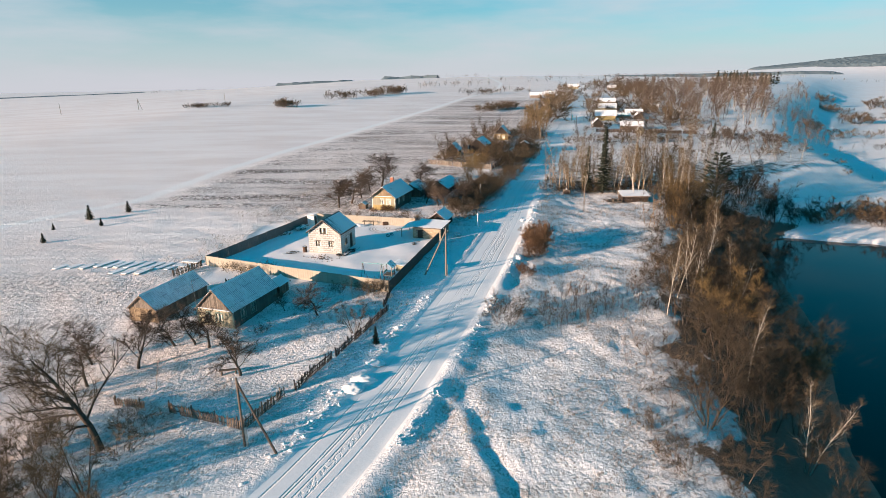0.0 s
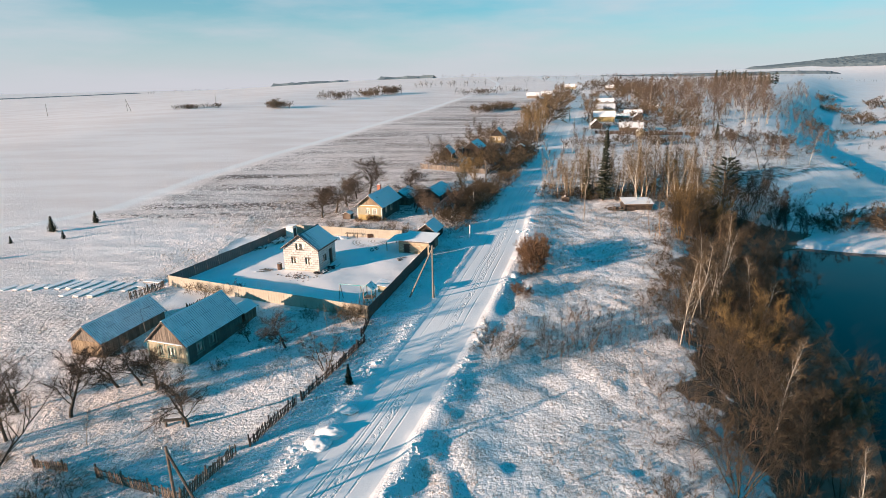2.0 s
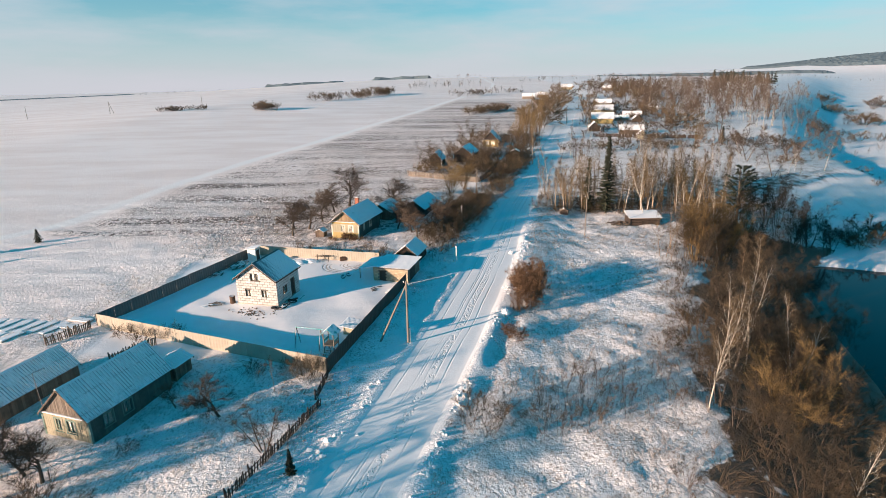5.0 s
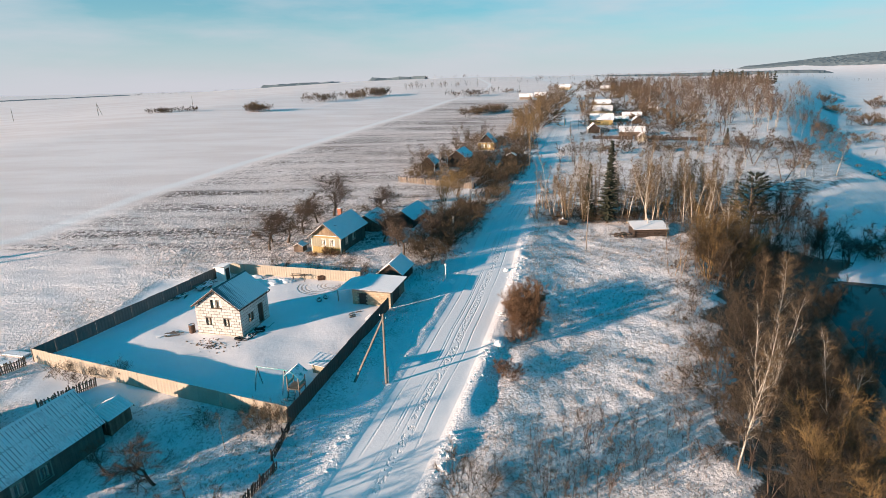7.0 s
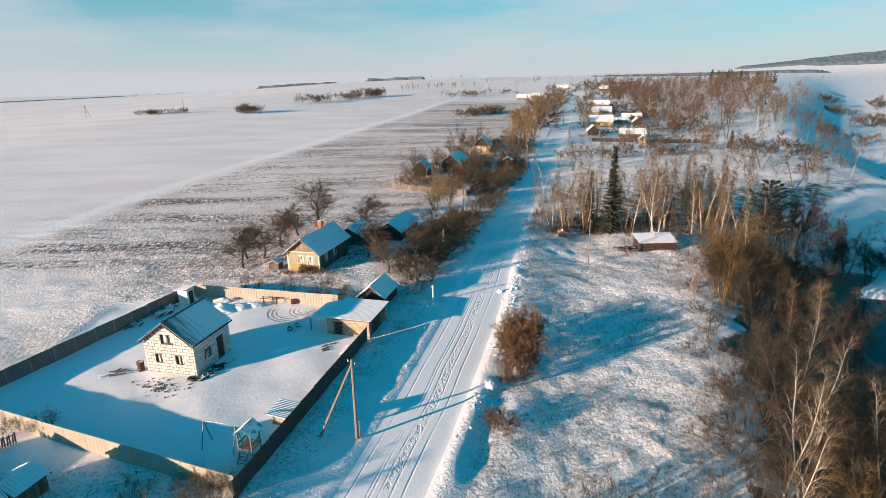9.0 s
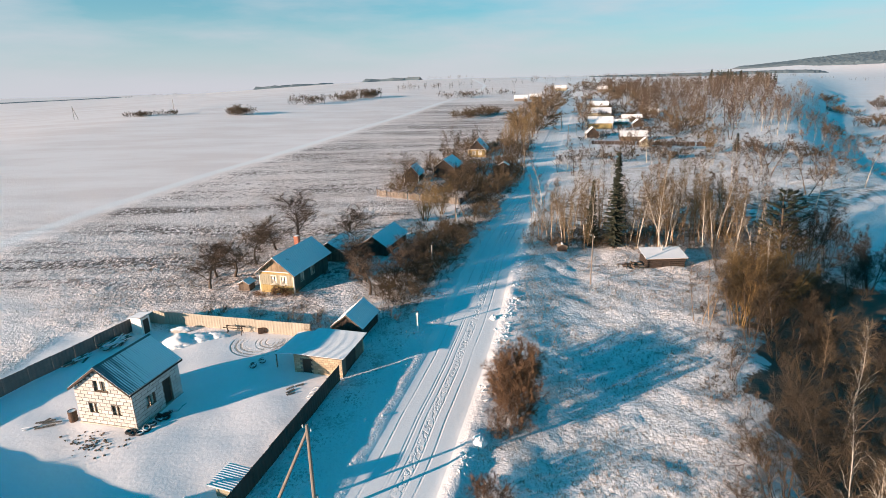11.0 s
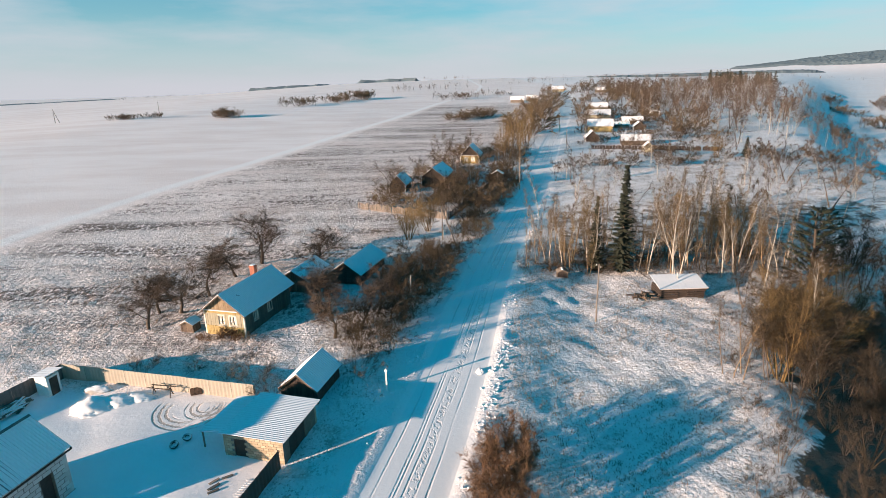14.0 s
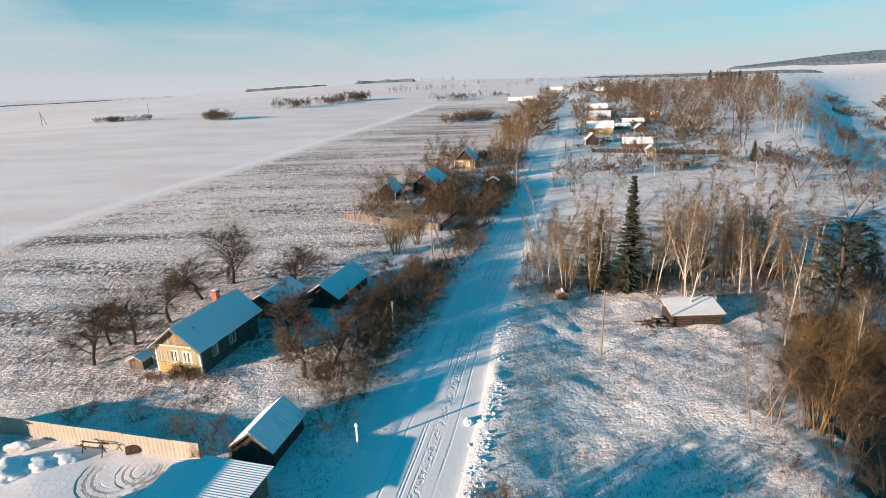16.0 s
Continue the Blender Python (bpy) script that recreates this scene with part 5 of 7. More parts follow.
forms("aspen", 3, M["tan_bark"], M["ochre_twig"], tree_form, height=8.5, girth=0.09, stems=2, spread=0.12, limbs=14, reach=0.13, angle=0.45, lift=0.12, subs=3, twigs=9, twig=0.75, twig_r=0.006, sides=4, twig_n=1)
forms("willow", 3, M["brown_twig"], M["ochre_twig"], tree_form, height=8.0, girth=0.13, stems=5, spread=0.55, bend=0.09, first=0.22, limbs=11, reach=0.33, angle=0.55, lift=0.10, subs=5, twigs=22, twig=0.8, twig_r=0.007, gnarl=0.16, top=0.7, twig_n=1)
forms("osier", 3, M["ochre_twig"], M["ochre_twig"], tree_form, height=9.0, girth=0.10, stems=9, spread=0.34, bend=0.06, first=0.15, limbs=11, reach=0.24, angle=0.45, lift=0.13, subs=4, twigs=16, twig=0.9, twig_r=0.007, gnarl=0.13, top=0.6, twig_n=1)
forms("alder", 3, M["bark"], M["brown_twig"], tree_form, height=7.5, girth=0.10, stems=4, spread=0.35, first=0.2, limbs=12, reach=0.22, angle=0.6, lift=0.08, subs=4, twigs=14, twig=0.65, twig_r=0.008, twig_n=1)
forms("apple", 3, M["bark"], M["twig"], tree_form, height=4.2, girth=0.13, stems=1, spread=0.18, bend=0.13, first=0.28, limbs=14, reach=0.5, angle=0.8, lift=0.08, subs=9, twigs=26, twig=0.6, twig_r=0.007, gnarl=0.27, top=0.55, twig_n=1)
forms("big_tree", 1, M["bark"], M["brown_twig"], tree_form, height=10.5, girth=0.30, stems=1, spread=0.2, bend=0.08, first=0.22, limbs=22, reach=0.55, angle=0.85, lift=0.09, subs=10, twigs=22, twig=0.85, twig_r=0.010, gnarl=0.24, top=0.75, twig_n=1)
forms("russet_bush", 2, M["red_twig"], M["red_twig"], tree_form, twig_n=1, height=3.0, girth=0.035, stems=17, spread=0.75, bend=0.1, first=0.15, limbs=8, reach=0.32, angle=0.6, lift=0.08, subs=3, twigs=20, twig=0.5, twig_r=0.0075, gnarl=0.2, top=0.6, sides=3)
forms("bush", 3, M["twig"], M["brown_twig"], tree_form, twig_n=1, height=2.6, girth=0.016, stems=16, spread=0.62, bend=0.12, first=0.2, limbs=6, reach=0.28, angle=0.5, lift=0.1, subs=2, twigs=13, twig=0.46, twig_r=0.005, gnarl=0.2, top=0.6, sides=3)
forms("spruce", 2, M["bark"], M["needle"], spruce_form)
forms("pine", 2, M["bark"], M["needle"], pine_form)
forms("scrub", 4, M["twig"], M["scrub_twig"], tree_form, height=2.6, girth=0.03, stems=7, spread=0.65, bend=0.12, first=0.2, limbs=6, reach=0.32, angle=0.6, lift=0.08, subs=2, twigs=13, twig=0.6, twig_r=0.0075, gnarl=0.2, top=0.6, sides=3, lite=True)
forms("hedge_bush", 3, M["twig"], M["brown_twig"], tree_form, height=2.6, girth=0.03, stems=7, spread=0.65, bend=0.12, first=0.2, limbs=6, reach=0.32, angle=0.6, lift=0.08, subs=2, twigs=13, twig=0.6, twig_r=0.0075, gnarl=0.2, top=0.6, sides=3, lite=True)
forms("scrub_tree", 4, M["bark"], M["scrub_twig"], tree_form, height=7.0, girth=0.09, stems=4, spread=0.32, first=0.2, limbs=11, reach=0.26, angle=0.6, lift=0.08, subs=3, twigs=12, twig=0.8, twig_r=0.0075, sides=3, lite=True)
forms("scrub_willow", 3, M["dark_willow"], M["dark_willow"], tree_form, height=6.5, girth=0.09, stems=6, spread=0.5, first=0.2, limbs=10, reach=0.3, angle=0.55, lift=0.1, subs=3, twigs=12, twig=0.85, twig_r=0.007, gnarl=0.16, sides=3, lite=True)
forms("far_spruce", 3, M["bark"], M["needle"], spruce_form, height=14, width=3.4, rows=8, per=4, thick=0.6)
forms("mist_alder", 4, M["sapling_bark"], M["mist_twig"], tree_form, height=7.0, girth=0.055, stems=4, spread=0.3, first=0.25, limbs=11, reach=0.24, angle=0.55, lift=0.1, subs=3, twigs=17, twig=0.85, twig_r=0.0055, sides=3, lite=True)
# lighter forms for what stands far off
forms("far_birch", 4, M["birch"], M["far_twig"], tree_form, height=11, girth=0.10, spread=0.08, first=0.25, limbs=15, reach=0.17, angle=0.5, lift=0.14, subs=2, twigs=10, twig=0.95, twig_r=0.018, sides=3, lite=True, ultra=True)
forms("far_tree", 4, M["bark"], M["far_twig"], tree_form, height=9, girth=0.14, stems=2, spread=0.3, first=0.2, limbs=10, reach=0.3, angle=0.65, lift=0.08, subs=2, twigs=9, twig=1.0, twig_r=0.025, sides=3, lite=True, ultra=True)
forms("far_bush", 3, M["twig"], M["brown_twig"], tree_form, height=3, girth=0.05, stems=6, spread=0.75, first=0.15, limbs=4, reach=0.4, angle=0.65, lift=0.08, subs=2, twigs=8, twig=0.8, twig_r=0.022, sides=3, lite=True, ultra=True)


def plant(kind, x, y, height, label, category="tree", name="tree", group="", form=None, turn=None, wide=None, lean=(0, 0), z=None):
    made = FORMS[kind]
    rnd = random.Random(int(x * 131 + y * 17))
    (lv, _), _, limb, crown = made[(form if form is not None else rnd.randrange(len(made))) % len(made)]
    tall = float(lv[:, 2].max())
    k = height / tall
    t = new(name)
    t.empty_display_size = 0.3
    t.matrix_basis = pose(x, y, ground_z(x, y) if z is None else z, lean[0], lean[1], rnd.uniform(0, 360) if turn is None else turn) @ Matrix.Diagonal((k * (wide or 1), k * (wide or 1), k, 1))
    tagged(t, label, category, group)
    piece("trunk" , limb, t)
    piece("crown" , crown, t)
    return t


def thicket(name, label, category, spots, kinds, rnd, lo, hi, wide=(0.85, 1.25)):
    """Uncountable growth: many plants in two meshes of stems and twigs per kind."""
    t = new(name)
    tagged(t, label, category, kind="stuff")
    bins = {}
    for x, y in spots:
        kind = kinds[rnd.randrange(len(kinds))]
        (lv, lf), (tv, tf), _, _ = FORMS[kind][rnd.randrange(len(FORMS[kind]))]
        k = rnd.uniform(lo, hi) / float(lv[:, 2].max())
        w, a = k * rnd.uniform(*wide), rnd.uniform(0, math.tau)
        c, s = math.cos(a) * w, math.sin(a) * w
        turn = np.array([[c, s, 0], [-s, c, 0], [0, 0, k]], np.float32)
        shift = np.array([x, y, float(land(x, y))], np.float32)
        for key, v, f in (((kind, 0), lv, lf), ((kind, 1), tv, tf)):
            bins.setdefault(key, []).append((v @ turn + shift, f))
    for (kind, which), lots in bins.items():
        base, vs, fs = 0, [], []
        for v, f in lots:
            vs.append(v)
            fs.append(f + base)
            base += len(v)
        mat = FORMS[kind][0][2 + which].materials[0]
        ob = piece("stems" if which == 0 else "twigs", tri_mesh("stems", np.concatenate(vs), np.concatenate(fs), mat), t)
        tagged(ob, kind="stuff")
    return t


def scatter(rnd, n, inside, x0, x1, y0, y1, apart=0.0):
    out, tries = [], 0
    while len(out) < n and tries < n * 60:
        tries += 1
        x, y = rnd.uniform(x0, x1), rnd.uniform(y0, y1)
        if inside(x, y) and all((x - a) ** 2 + (y - b) ** 2 > apart * apart for a, b in out[-200:]):
            out.append((x, y))
    return out


# ---------------------------------------------------------------- orchard and garden by the farmhouse
plant("big_tree", -30.4, 4.8, 10.6, "tall bare spreading tree with dark bark in the snow", form=0, turn=40)
for x, y, h, f in ((-33.8, 16.2, 5.4, 0), (-32.2, 20.3, 4.8, 1), (-28.7, 19.7, 4.8, 2), (-23.9, 14.7, 5.2, 3), (-19.6, 26.4, 4.2, 1), (-23.6, 27.6, 2.2, 0), (-36.8, 13.4, 5.0, 2), (-30.4, 20.4, 4.2, 3), (-38.4, 16.8, 4.6, 1)):
    plant("apple", x, y, h, "gnarled bare apple tree in a snowy garden", group="apple trees", form=f, wide=1.25)
plant("sapling", -30.4, 12.7, 3.2, "thin bare sapling in a snowy garden", form=1)
plant("sapling", -16.4, 29.6, 3.0, "small bare sapling behind the roadside fence", form=2)
for x, y, h in ((-28.7, 0.1, 4.8), (-30.3, -0.6, 4.2), (-33.2, -1.0, 4.0), (-39.8, 11.0, 3.2), (-42.0, 9.0, 3.0), (-36.0, 3.0, 2.6)):
    plant("alder", x, y, h, "bare many-stemmed bush with brown twigs in snow", "bush", "bush", "garden bushes")
thicket("garden_thicket", "brown bushes and suckers round the old tree", "scrub", scatter(random.Random(4), 20, lambda x, y: not (-32 < x < -28.6 and 2 < y < 6.5), -38, -27.5, -3, 9.5, 1.1), ["hedge_bush"], random.Random(6), 1.0, 2.8)
plant("alder", -15.1, 22.4, 3.6, "bare spreading shrub beside the picket fence", "shrub", "shrub", wide=1.35)
for x, y, h in ((-16.0, 33.2, 1.2), (-18.5, 31.8, 1.6), (-14.4, 31.5, 2.2), (-29.5, 39.6, 1.6), (-32.0, 38.6, 1.7), (-34.2, 39.6, 1.6), (-24.6, 22.4, 1.2), (-13.7, 31.4, 2.2), (-21.5, 27.6, 1.0)):
    plant("bush", x, y, h, "low bare shrub against the fence", "shrub", "shrub", "yard shrubs")
plant("spruce", -12.6, 20.1, 1.9, "small young spruce beside the road", wide=1.6)
for x, y, h in ((-66.6, 74.1, 2.2), (-70.4, 68.3, 2.7), (-68.9, 54.0, 1.6), (-65.9, 64.2, 1.4), (-72.8, 62.0, 1.2)):
    plant("spruce", x, y, h, "small dark pine alone in a snowy field", group="field pines", wide=2.3)

# ---------------------------------------------------------------- shrubs between road and river
for x, y, h, w in ((6.3, 45.4, 2.6, 0.72), (7.2, 47.4, 3.5, 0.7), (7.0, 49.6, 3.7, 0.68), (8.0, 51.6, 3.6, 0.7), (8.2, 54.0, 3.2, 0.75)):
    plant("russet_bush", x, y, h, "dense russet-brown bush beside the snowy road", "bush", "bush", "russet roadside bushes", wide=w)
plant("russet_bush", 4.3, 39.0, 1.7, "small russet bush beside the snowy road", "bush", "bush", "russet roadside bushes")
plant("bush", 0.3, 24.8, 3.4, "dark bare bush at the roadside ditch", "bush", "bush")
plant("bush", 2.7, 26.3, 0.8, "low dark juniper mat in the snow", "bush", "bush", wide=2.2)
_r = random.Random(31)
for x, y in scatter(_r, 46, lambda x, y: abs(y - 28.5 - 0.35 * (x - 10)) < 3.4, 4.5, 17.5, 23.0, 34.0, 0.7):
    plant("whip", x, y, _r.uniform(1.8, 3.6), "thin bare sapling in snowy grass", group="meadow saplings")
for x, y in ((28.7, 63.8), (29.3, 63.4), (29.7, 64.4), (28.2, 64.6)):
    plant("sapling", x, y, 6.4, "slim white birch at the edge of the bank", group="bank birches")

# ---------------------------------------------------------------- trees on the river bank
plant("osier", 33.0, 64.0, 10.0, "large dense ochre willow on the river bank", form=0)
plant("osier", 35.2, 66.8, 9.6, "large dense ochre willow on the river bank", form=1)
plant("osier", 38.6, 67.6, 8.6, "large dense ochre willow on the river bank", form=2)
plant("birch", 36.6, 64.4, 12.2, "white birch leaning over the river bank", form=0, lean=(0, 9))
plant("birch", 30.6, 45.6, 10.5, "white birch on the wooded river bank", form=1)
plant("birch_pair", 25.8, 36.1, 9.5, "twin-stemmed birch on the river bank", form=0)
plant("birch", 18.4, 27.8, 9.6, "slim birch at the edge of the snowy meadow", form=2)
plant("birch", 21.3, 32.4, 9.0, "slim birch at the edge of the snowy meadow", form=0)
plant("willow", 24.0, 26.4, 7.6, "broad ochre willow above the dark river", form=2)
plant("willow", 28.6, 19.0, 6.5, "broad ochre willow above the dark river", form=0)
plant("birch_pair", 20.8, 5.8, 8.0, "bare pale birch above the river", form=1)
plant("birch", 22.0, 17.0, 9.0, "bare pale birch above the river", form=0)
plant("pine", 50.0, 86.4, 10.6, "dark green pine among bare trees", wide=1.5)
_r = random.Random(5)
bank = lambda x, y: float(steps(y, BANK_TOP)) + 0.6 < x < float(steps(y, BANK_FOOT)) - 4.5  # noqa: E731
thicket("riverside_scrub", "dense brown riverside scrub on the steep bank", "scrub",
        scatter(_r, 118, bank, 5, 62, -14, 84, 1.2), ["mist_alder", "mist_alder", "scrub_tree", "scrub_willow", "scrub"], _r, 2.0, 5.4)
thicket("alder_stand", "russet-brown young alders crowding the river bank", "wood",
        scatter(_r, 40, lambda x, y: bank(x - 1.0, y), 8, 56, 6, 70, 1.8), ["mist_alder"], _r, 5.0, 8.2)
for x, y in scatter(_r, 5, bank, 6, 60, -4, 78, 3.0):
    plant(_r.choice(["birch", "birch_pair", "sapling"]), x, y, _r.uniform(7, 10.5), "pale bare birch in the riverside thicket", group="riverside birches")
edge = lambda x, y: -1.0 - 2.4 * (y < 26) < x - float(steps(y, BANK_TOP)) < 3.0  # noqa: E731
thicket("bank_edge_brush", "low brown brush along the top of the bank", "scrub", scatter(_r, 90, edge, 6, 45, -2, 84, 0.8), ["scrub", "whip", "whip"], _r, 0.7, 2.3)

# ---------------------------------------------------------------- the grove past the meadow
plant("spruce", 27.6, 90.5, 14.0, "tall dark spruce standing in the birch grove", form=0)
plant("spruce", 24.6, 92.0, 10.0, "dark spruce standing in the birch grove", form=1)
for x, y, h, kind in ((33.1, 86.8, 14.5, "birch"), (34.2, 88.4, 13.5, "birch_pair"), (39.7, 87.9, 10.0, "birch"), (44.3, 90.7, 10.5, "birch"), (42.0, 98.0, 12.0, "birch"),
                      (31.0, 90.0, 12.5, "birch"), (36.8, 93.0, 13.0, "birch_pair"), (47.5, 99.0, 11.0, "birch"), (52.0, 97.0, 11.0, "birch"), (38.0, 76.5, 11.5, "birch")):
    plant(kind, x, y, h, "tall white birch in the bare grove", group="grove birches", lean=(0, 6 if x > 38 else 0))
_r = random.Random(8)
grove = lambda x, y: float(across_road(x, y)) > 4.0 and y > 89.8 - 0.1 * abs(x - 22) and x < float(steps(y, BANK_TOP)) + 6  # noqa: E731
for x, y in scatter(_r, 92, lambda x, y: grove(x, y) and y < 99 + 8 * _r.random(), 12, 50, 86, 107, 0.8):
    plant(_r.choice(["sapling", "sapling", "aspen", "aspen", "birch_pair"]), x, y, _r.uniform(6.0, 11.0), "slender bare tree in the roadside grove", group="grove trees")
thicket("grove_undergrowth", "brown undergrowth below the bare grove", "scrub", scatter(_r, 82, lambda x, y: grove(x, y) and y < 101, 12, 52, 86, 106, 0.6), ["scrub"], _r, 0.9, 2.4)
thicket("grove_young_trees", "sparse young birches behind the grove", "trees", scatter(_r, 75, lambda x, y: grove(x, y) and y > 104, 20, 95, 104, 172, 2.0), ["far_birch", "far_birch", "far_tree"], _r, 4.0, 10.0)
thicket("field_edge_brush", "brown brush along the far side of the field", "scrub", scatter(_r, 60, lambda x, y: float(across_road(x, y)) > 5 and x < float(steps(y, BANK_TOP)), 36, 112, 160, 186, 1.0), ["far_bush"], _r, 1.2, 3.2)

# ---------------------------------------------------------------- growth round the yellow house and along the left of the road
for x, y, h, f in ((-26.6, 75.4, 5.2, 0), (-25.0, 79.6, 6.0, 1), (-23.7, 84.5, 5.8, 2), (-20.8, 96.0, 7.6, 0), (-22.6, 91.0, 5.6, 1), (-11.9, 92.4, 6.2, 2), (-27.4, 79.6, 4.8, 2), (-10.6, 81.8, 4.4, 1), (-6.6, 71.9, 4.8, 2), (-4.2, 73.8, 4.8, 0), (-7.6, 76.0, 4.4, 1), (-10.0, 78.5, 4.8, 3), (-2.8, 78.5, 4.4, 1)):
    plant("apple", x, y, h * 1.05, "gnarled bare apple tree beside the yellow house", group="apple trees", form=f, wide=1.5)
_r = random.Random(12)
hedge = lambda x, y: -11.5 < float(across_road(x, y)) < -6.2 + 1.2 * (y > 82) and not (-11 < x < -4 and 85 < y < 96)  # noqa: E731
thicket("roadside_scrub", "dense brown scrub between garden and road", "scrub", scatter(_r, 62, lambda x, y: hedge(x, y) and not (x < -4.5 and y < 67), -12, 6, 63.5, 97, 0.8), ["hedge_bush", "scrub", "mist_alder"], _r, 2.0, 4.0)
for x, y, h in ((-9.6, 60.7, 2.4), (-22.5, 66.5, 2.0), (-14.5, 64.5, 1.4), (-18.0, 66.0, 1.2), (-12.0, 63.4, 2.6), (-15.0, 71.5, 1.0)):
    plant("bush", x, y, h, "low bare shrub behind the yard fence", "shrub", "shrub", "yard shrubs")
for x, y, h in ((-17.4, 72.6, 1.3), (-19.6, 72.2, 0.9), (-16.2, 72.0, 0.8)):
    plant("russet_bush", x, y, h, "low brown shrub below the yellow house front", "shrub", "shrub", "front shrubs")
plant("osier", -0.8, 106.1, 6.8, "ochre willow beside the village road", form=1, wide=1.25)
plant("osier", 2.2, 110.5, 6.4, "ochre willow beside the village road", form=0, wide=1.2)
thicket("garden_hedge", "dark overgrown hedge along the village road", "hedge", scatter(_r, 46, lambda x, y: -9 < float(across_road(x, y)) < -3.8, -3, 22, 99, 152, 0.9), ["hedge_bush", "scrub"], _r, 1.4, 3.2)
thicket("cottage_thicket", "dense brown thicket in front of old cottages", "scrub", scatter(_r, 36, lambda x, y: -17 < float(across_road(x, y)) < -4.2, -8, 18, 120, 152, 1.0), ["hedge_bush", "mist_alder", "scrub_willow"], _r, 2.2, 4.8)
thicket("cottage_brush", "dark brush crowding old cottages", "scrub", scatter(_r, 80, lambda x, y: -30 < float(across_road(x, y)) < -5, -14, 30, 127, 196, 1.2), ["far_bush"], _r, 1.4, 3.4)
thicket("garden_trees", "bare garden trees round old cottages", "trees", scatter(_r, 46, lambda x, y: -34 < float(across_road(x, y)) < -5, -16, 40, 128, 204, 2.2), ["far_tree", "scrub_tree"], _r, 4.0, 7.0)
for x, y, h in ((26.3, 181.2, 14.0), (28.8, 186.0, 13.0), (31.0, 193.0, 13.5), (34.0, 203.0, 13.0), (38.4, 220.0, 17.0), (24.0, 177.0, 11.0), (29.0, 178.5, 12.0), (32.0, 188.0, 12.0), (22.0, 170.0, 9.0), (35.5, 212.0, 12.5), (25.2, 184.0, 13.5), (27.4, 190.5, 14.0), (30.2, 199.0, 13.0), (23.0, 180.5, 11.5), (33.4, 208.0, 14.0), (28.0, 196.0, 12.0), (40.5, 229.0, 15.0)):
    plant("aspen", x - 1.5, y, h * 0.9, "tall bare tree beside the village road", group="village trees", wide=1.0)

# ---------------------------------------------------------------- village and woods in the distance
_r = random.Random(21)
right_wood = lambda x, y: float(across_road(x, y)) > 30 and x < float(steps(y, BANK_TOP)) + (float(steps(y, BANK_FOOT)) - float(steps(y, BANK_TOP))) * 0.7  # noqa: E731
wood1 = scatter(_r, 470, lambda x, y: right_wood(x, y) and 96 + (y - 215) * 0.14 < x < 128 + (y - 207) * 0.533, 80, 400, 200, 560, 2.0)
thicket("birch_wood", "bare birch wood along the river valley", "wood", wood1, ["far_birch", "far_birch", "far_tree"], _r, 9.0, 14.5)
vill = scatter(_r, 130, lambda x, y: 10.5 < abs(float(across_road(x, y))) < 60 and float(across_road(x, y)) > -22 and not (abs(float(across_road(x, y)) - 22) < 12 and 195 < y < 350), -20, 190, 205, 560, 4.0)
thicket("village_brush", "dark brush and hedges among cottages", "scrub", scatter(_r, 150, lambda x, y: 8.5 < float(across_road(x, y)) < 50 and not 186 < y < 192, 40, 150, 186, 350, 1.5), ["far_bush"], _r, 1.2, 3.2)
lane = scatter(_r, 44, lambda x, y: 7.5 < abs(float(across_road(x, y))) < 12, 30, 140, 205, 430, 4.0)
thicket("lane_trees", "slim bare trees lining the village road", "trees", lane, ["far_birch", "far_birch", "far_bush"], _r, 4.0, 11.0)
thicket("village_trees", "bare garden trees among distant cottages", "trees", vill, ["far_birch", "far_tree", "far_tree", "far_bush"], _r, 3.5, 9.5)
slope_wood = scatter(_r, 150, lambda x, y: 0.05 < (x - float(steps(y, BANK_TOP))) / (float(steps(y, BANK_FOOT)) - float(steps(y, BANK_TOP))) < 0.95 and x < 152 + (y - 207) * 0.56, 118, 420, 200, 560, 2.0)
thicket("valley_side_wood", "brown wood on the valley side", "wood", slope_wood, ["far_tree", "far_birch"], _r, 3.5, 7.0)
nook = scatter(_r, 20, lambda x, y: float(steps(y, BANK_TOP)) < x < float(steps(y, BANK_FOOT)) + 2, 50, 66, 78, 98, 1.8)
thicket("creek_alders", "dark alders crowding a snowy creek", "wood", nook, ["scrub_tree", "mist_alder"], _r, 5.0, 9.0)
low = scatter(_r, 26, lambda x, y: True, 70, 92, 82, 92, 1.4)
thicket("island_brush", "brown brush on the far bank of the river", "scrub", low, ["far_bush", "scrub"], _r, 1.8, 4.6)
for cx, cy, n, hh in ((244, 328, 9, 7.5), (282, 412, 8, 7), (188, 272, 6, 5), (185, 242, 5, 5), (317, 476, 10, 7), (157, 207, 4, 3.5), (372, 478, 9, 8), (300, 350, 8, 6)):
    thicket("valley_shrubs", "clump of brown shrubs on the valley floor", "scrub", [(cx + _r.gauss(0, 5), cy + _r.gauss(0, 5)) for _ in range(n)], ["far_bush", "far_tree"], _r, hh * 0.6, hh)
plant("osier", 81.0, 174.5, 8.0, "round ochre willow at the edge of a field", form=2)
plant("spruce", 88.3, 173.0, 5.6, "dark conifer at the edge of a field", wide=1.9)
spur = scatter(_r, 26, lambda x, y: True, 84, 122, 122, 172, 3.0)
thicket("spur_shrubs", "sparse low shrubs on a snowy hillside", "scrub", spur, ["far_bush", "whip"], _r, 0.7, 2.2)
plain = scatter(_r, 130, lambda x, y: x > float(steps(y, BANK_FOOT)) + 12, 120, 620, 130, 640, 5.0)
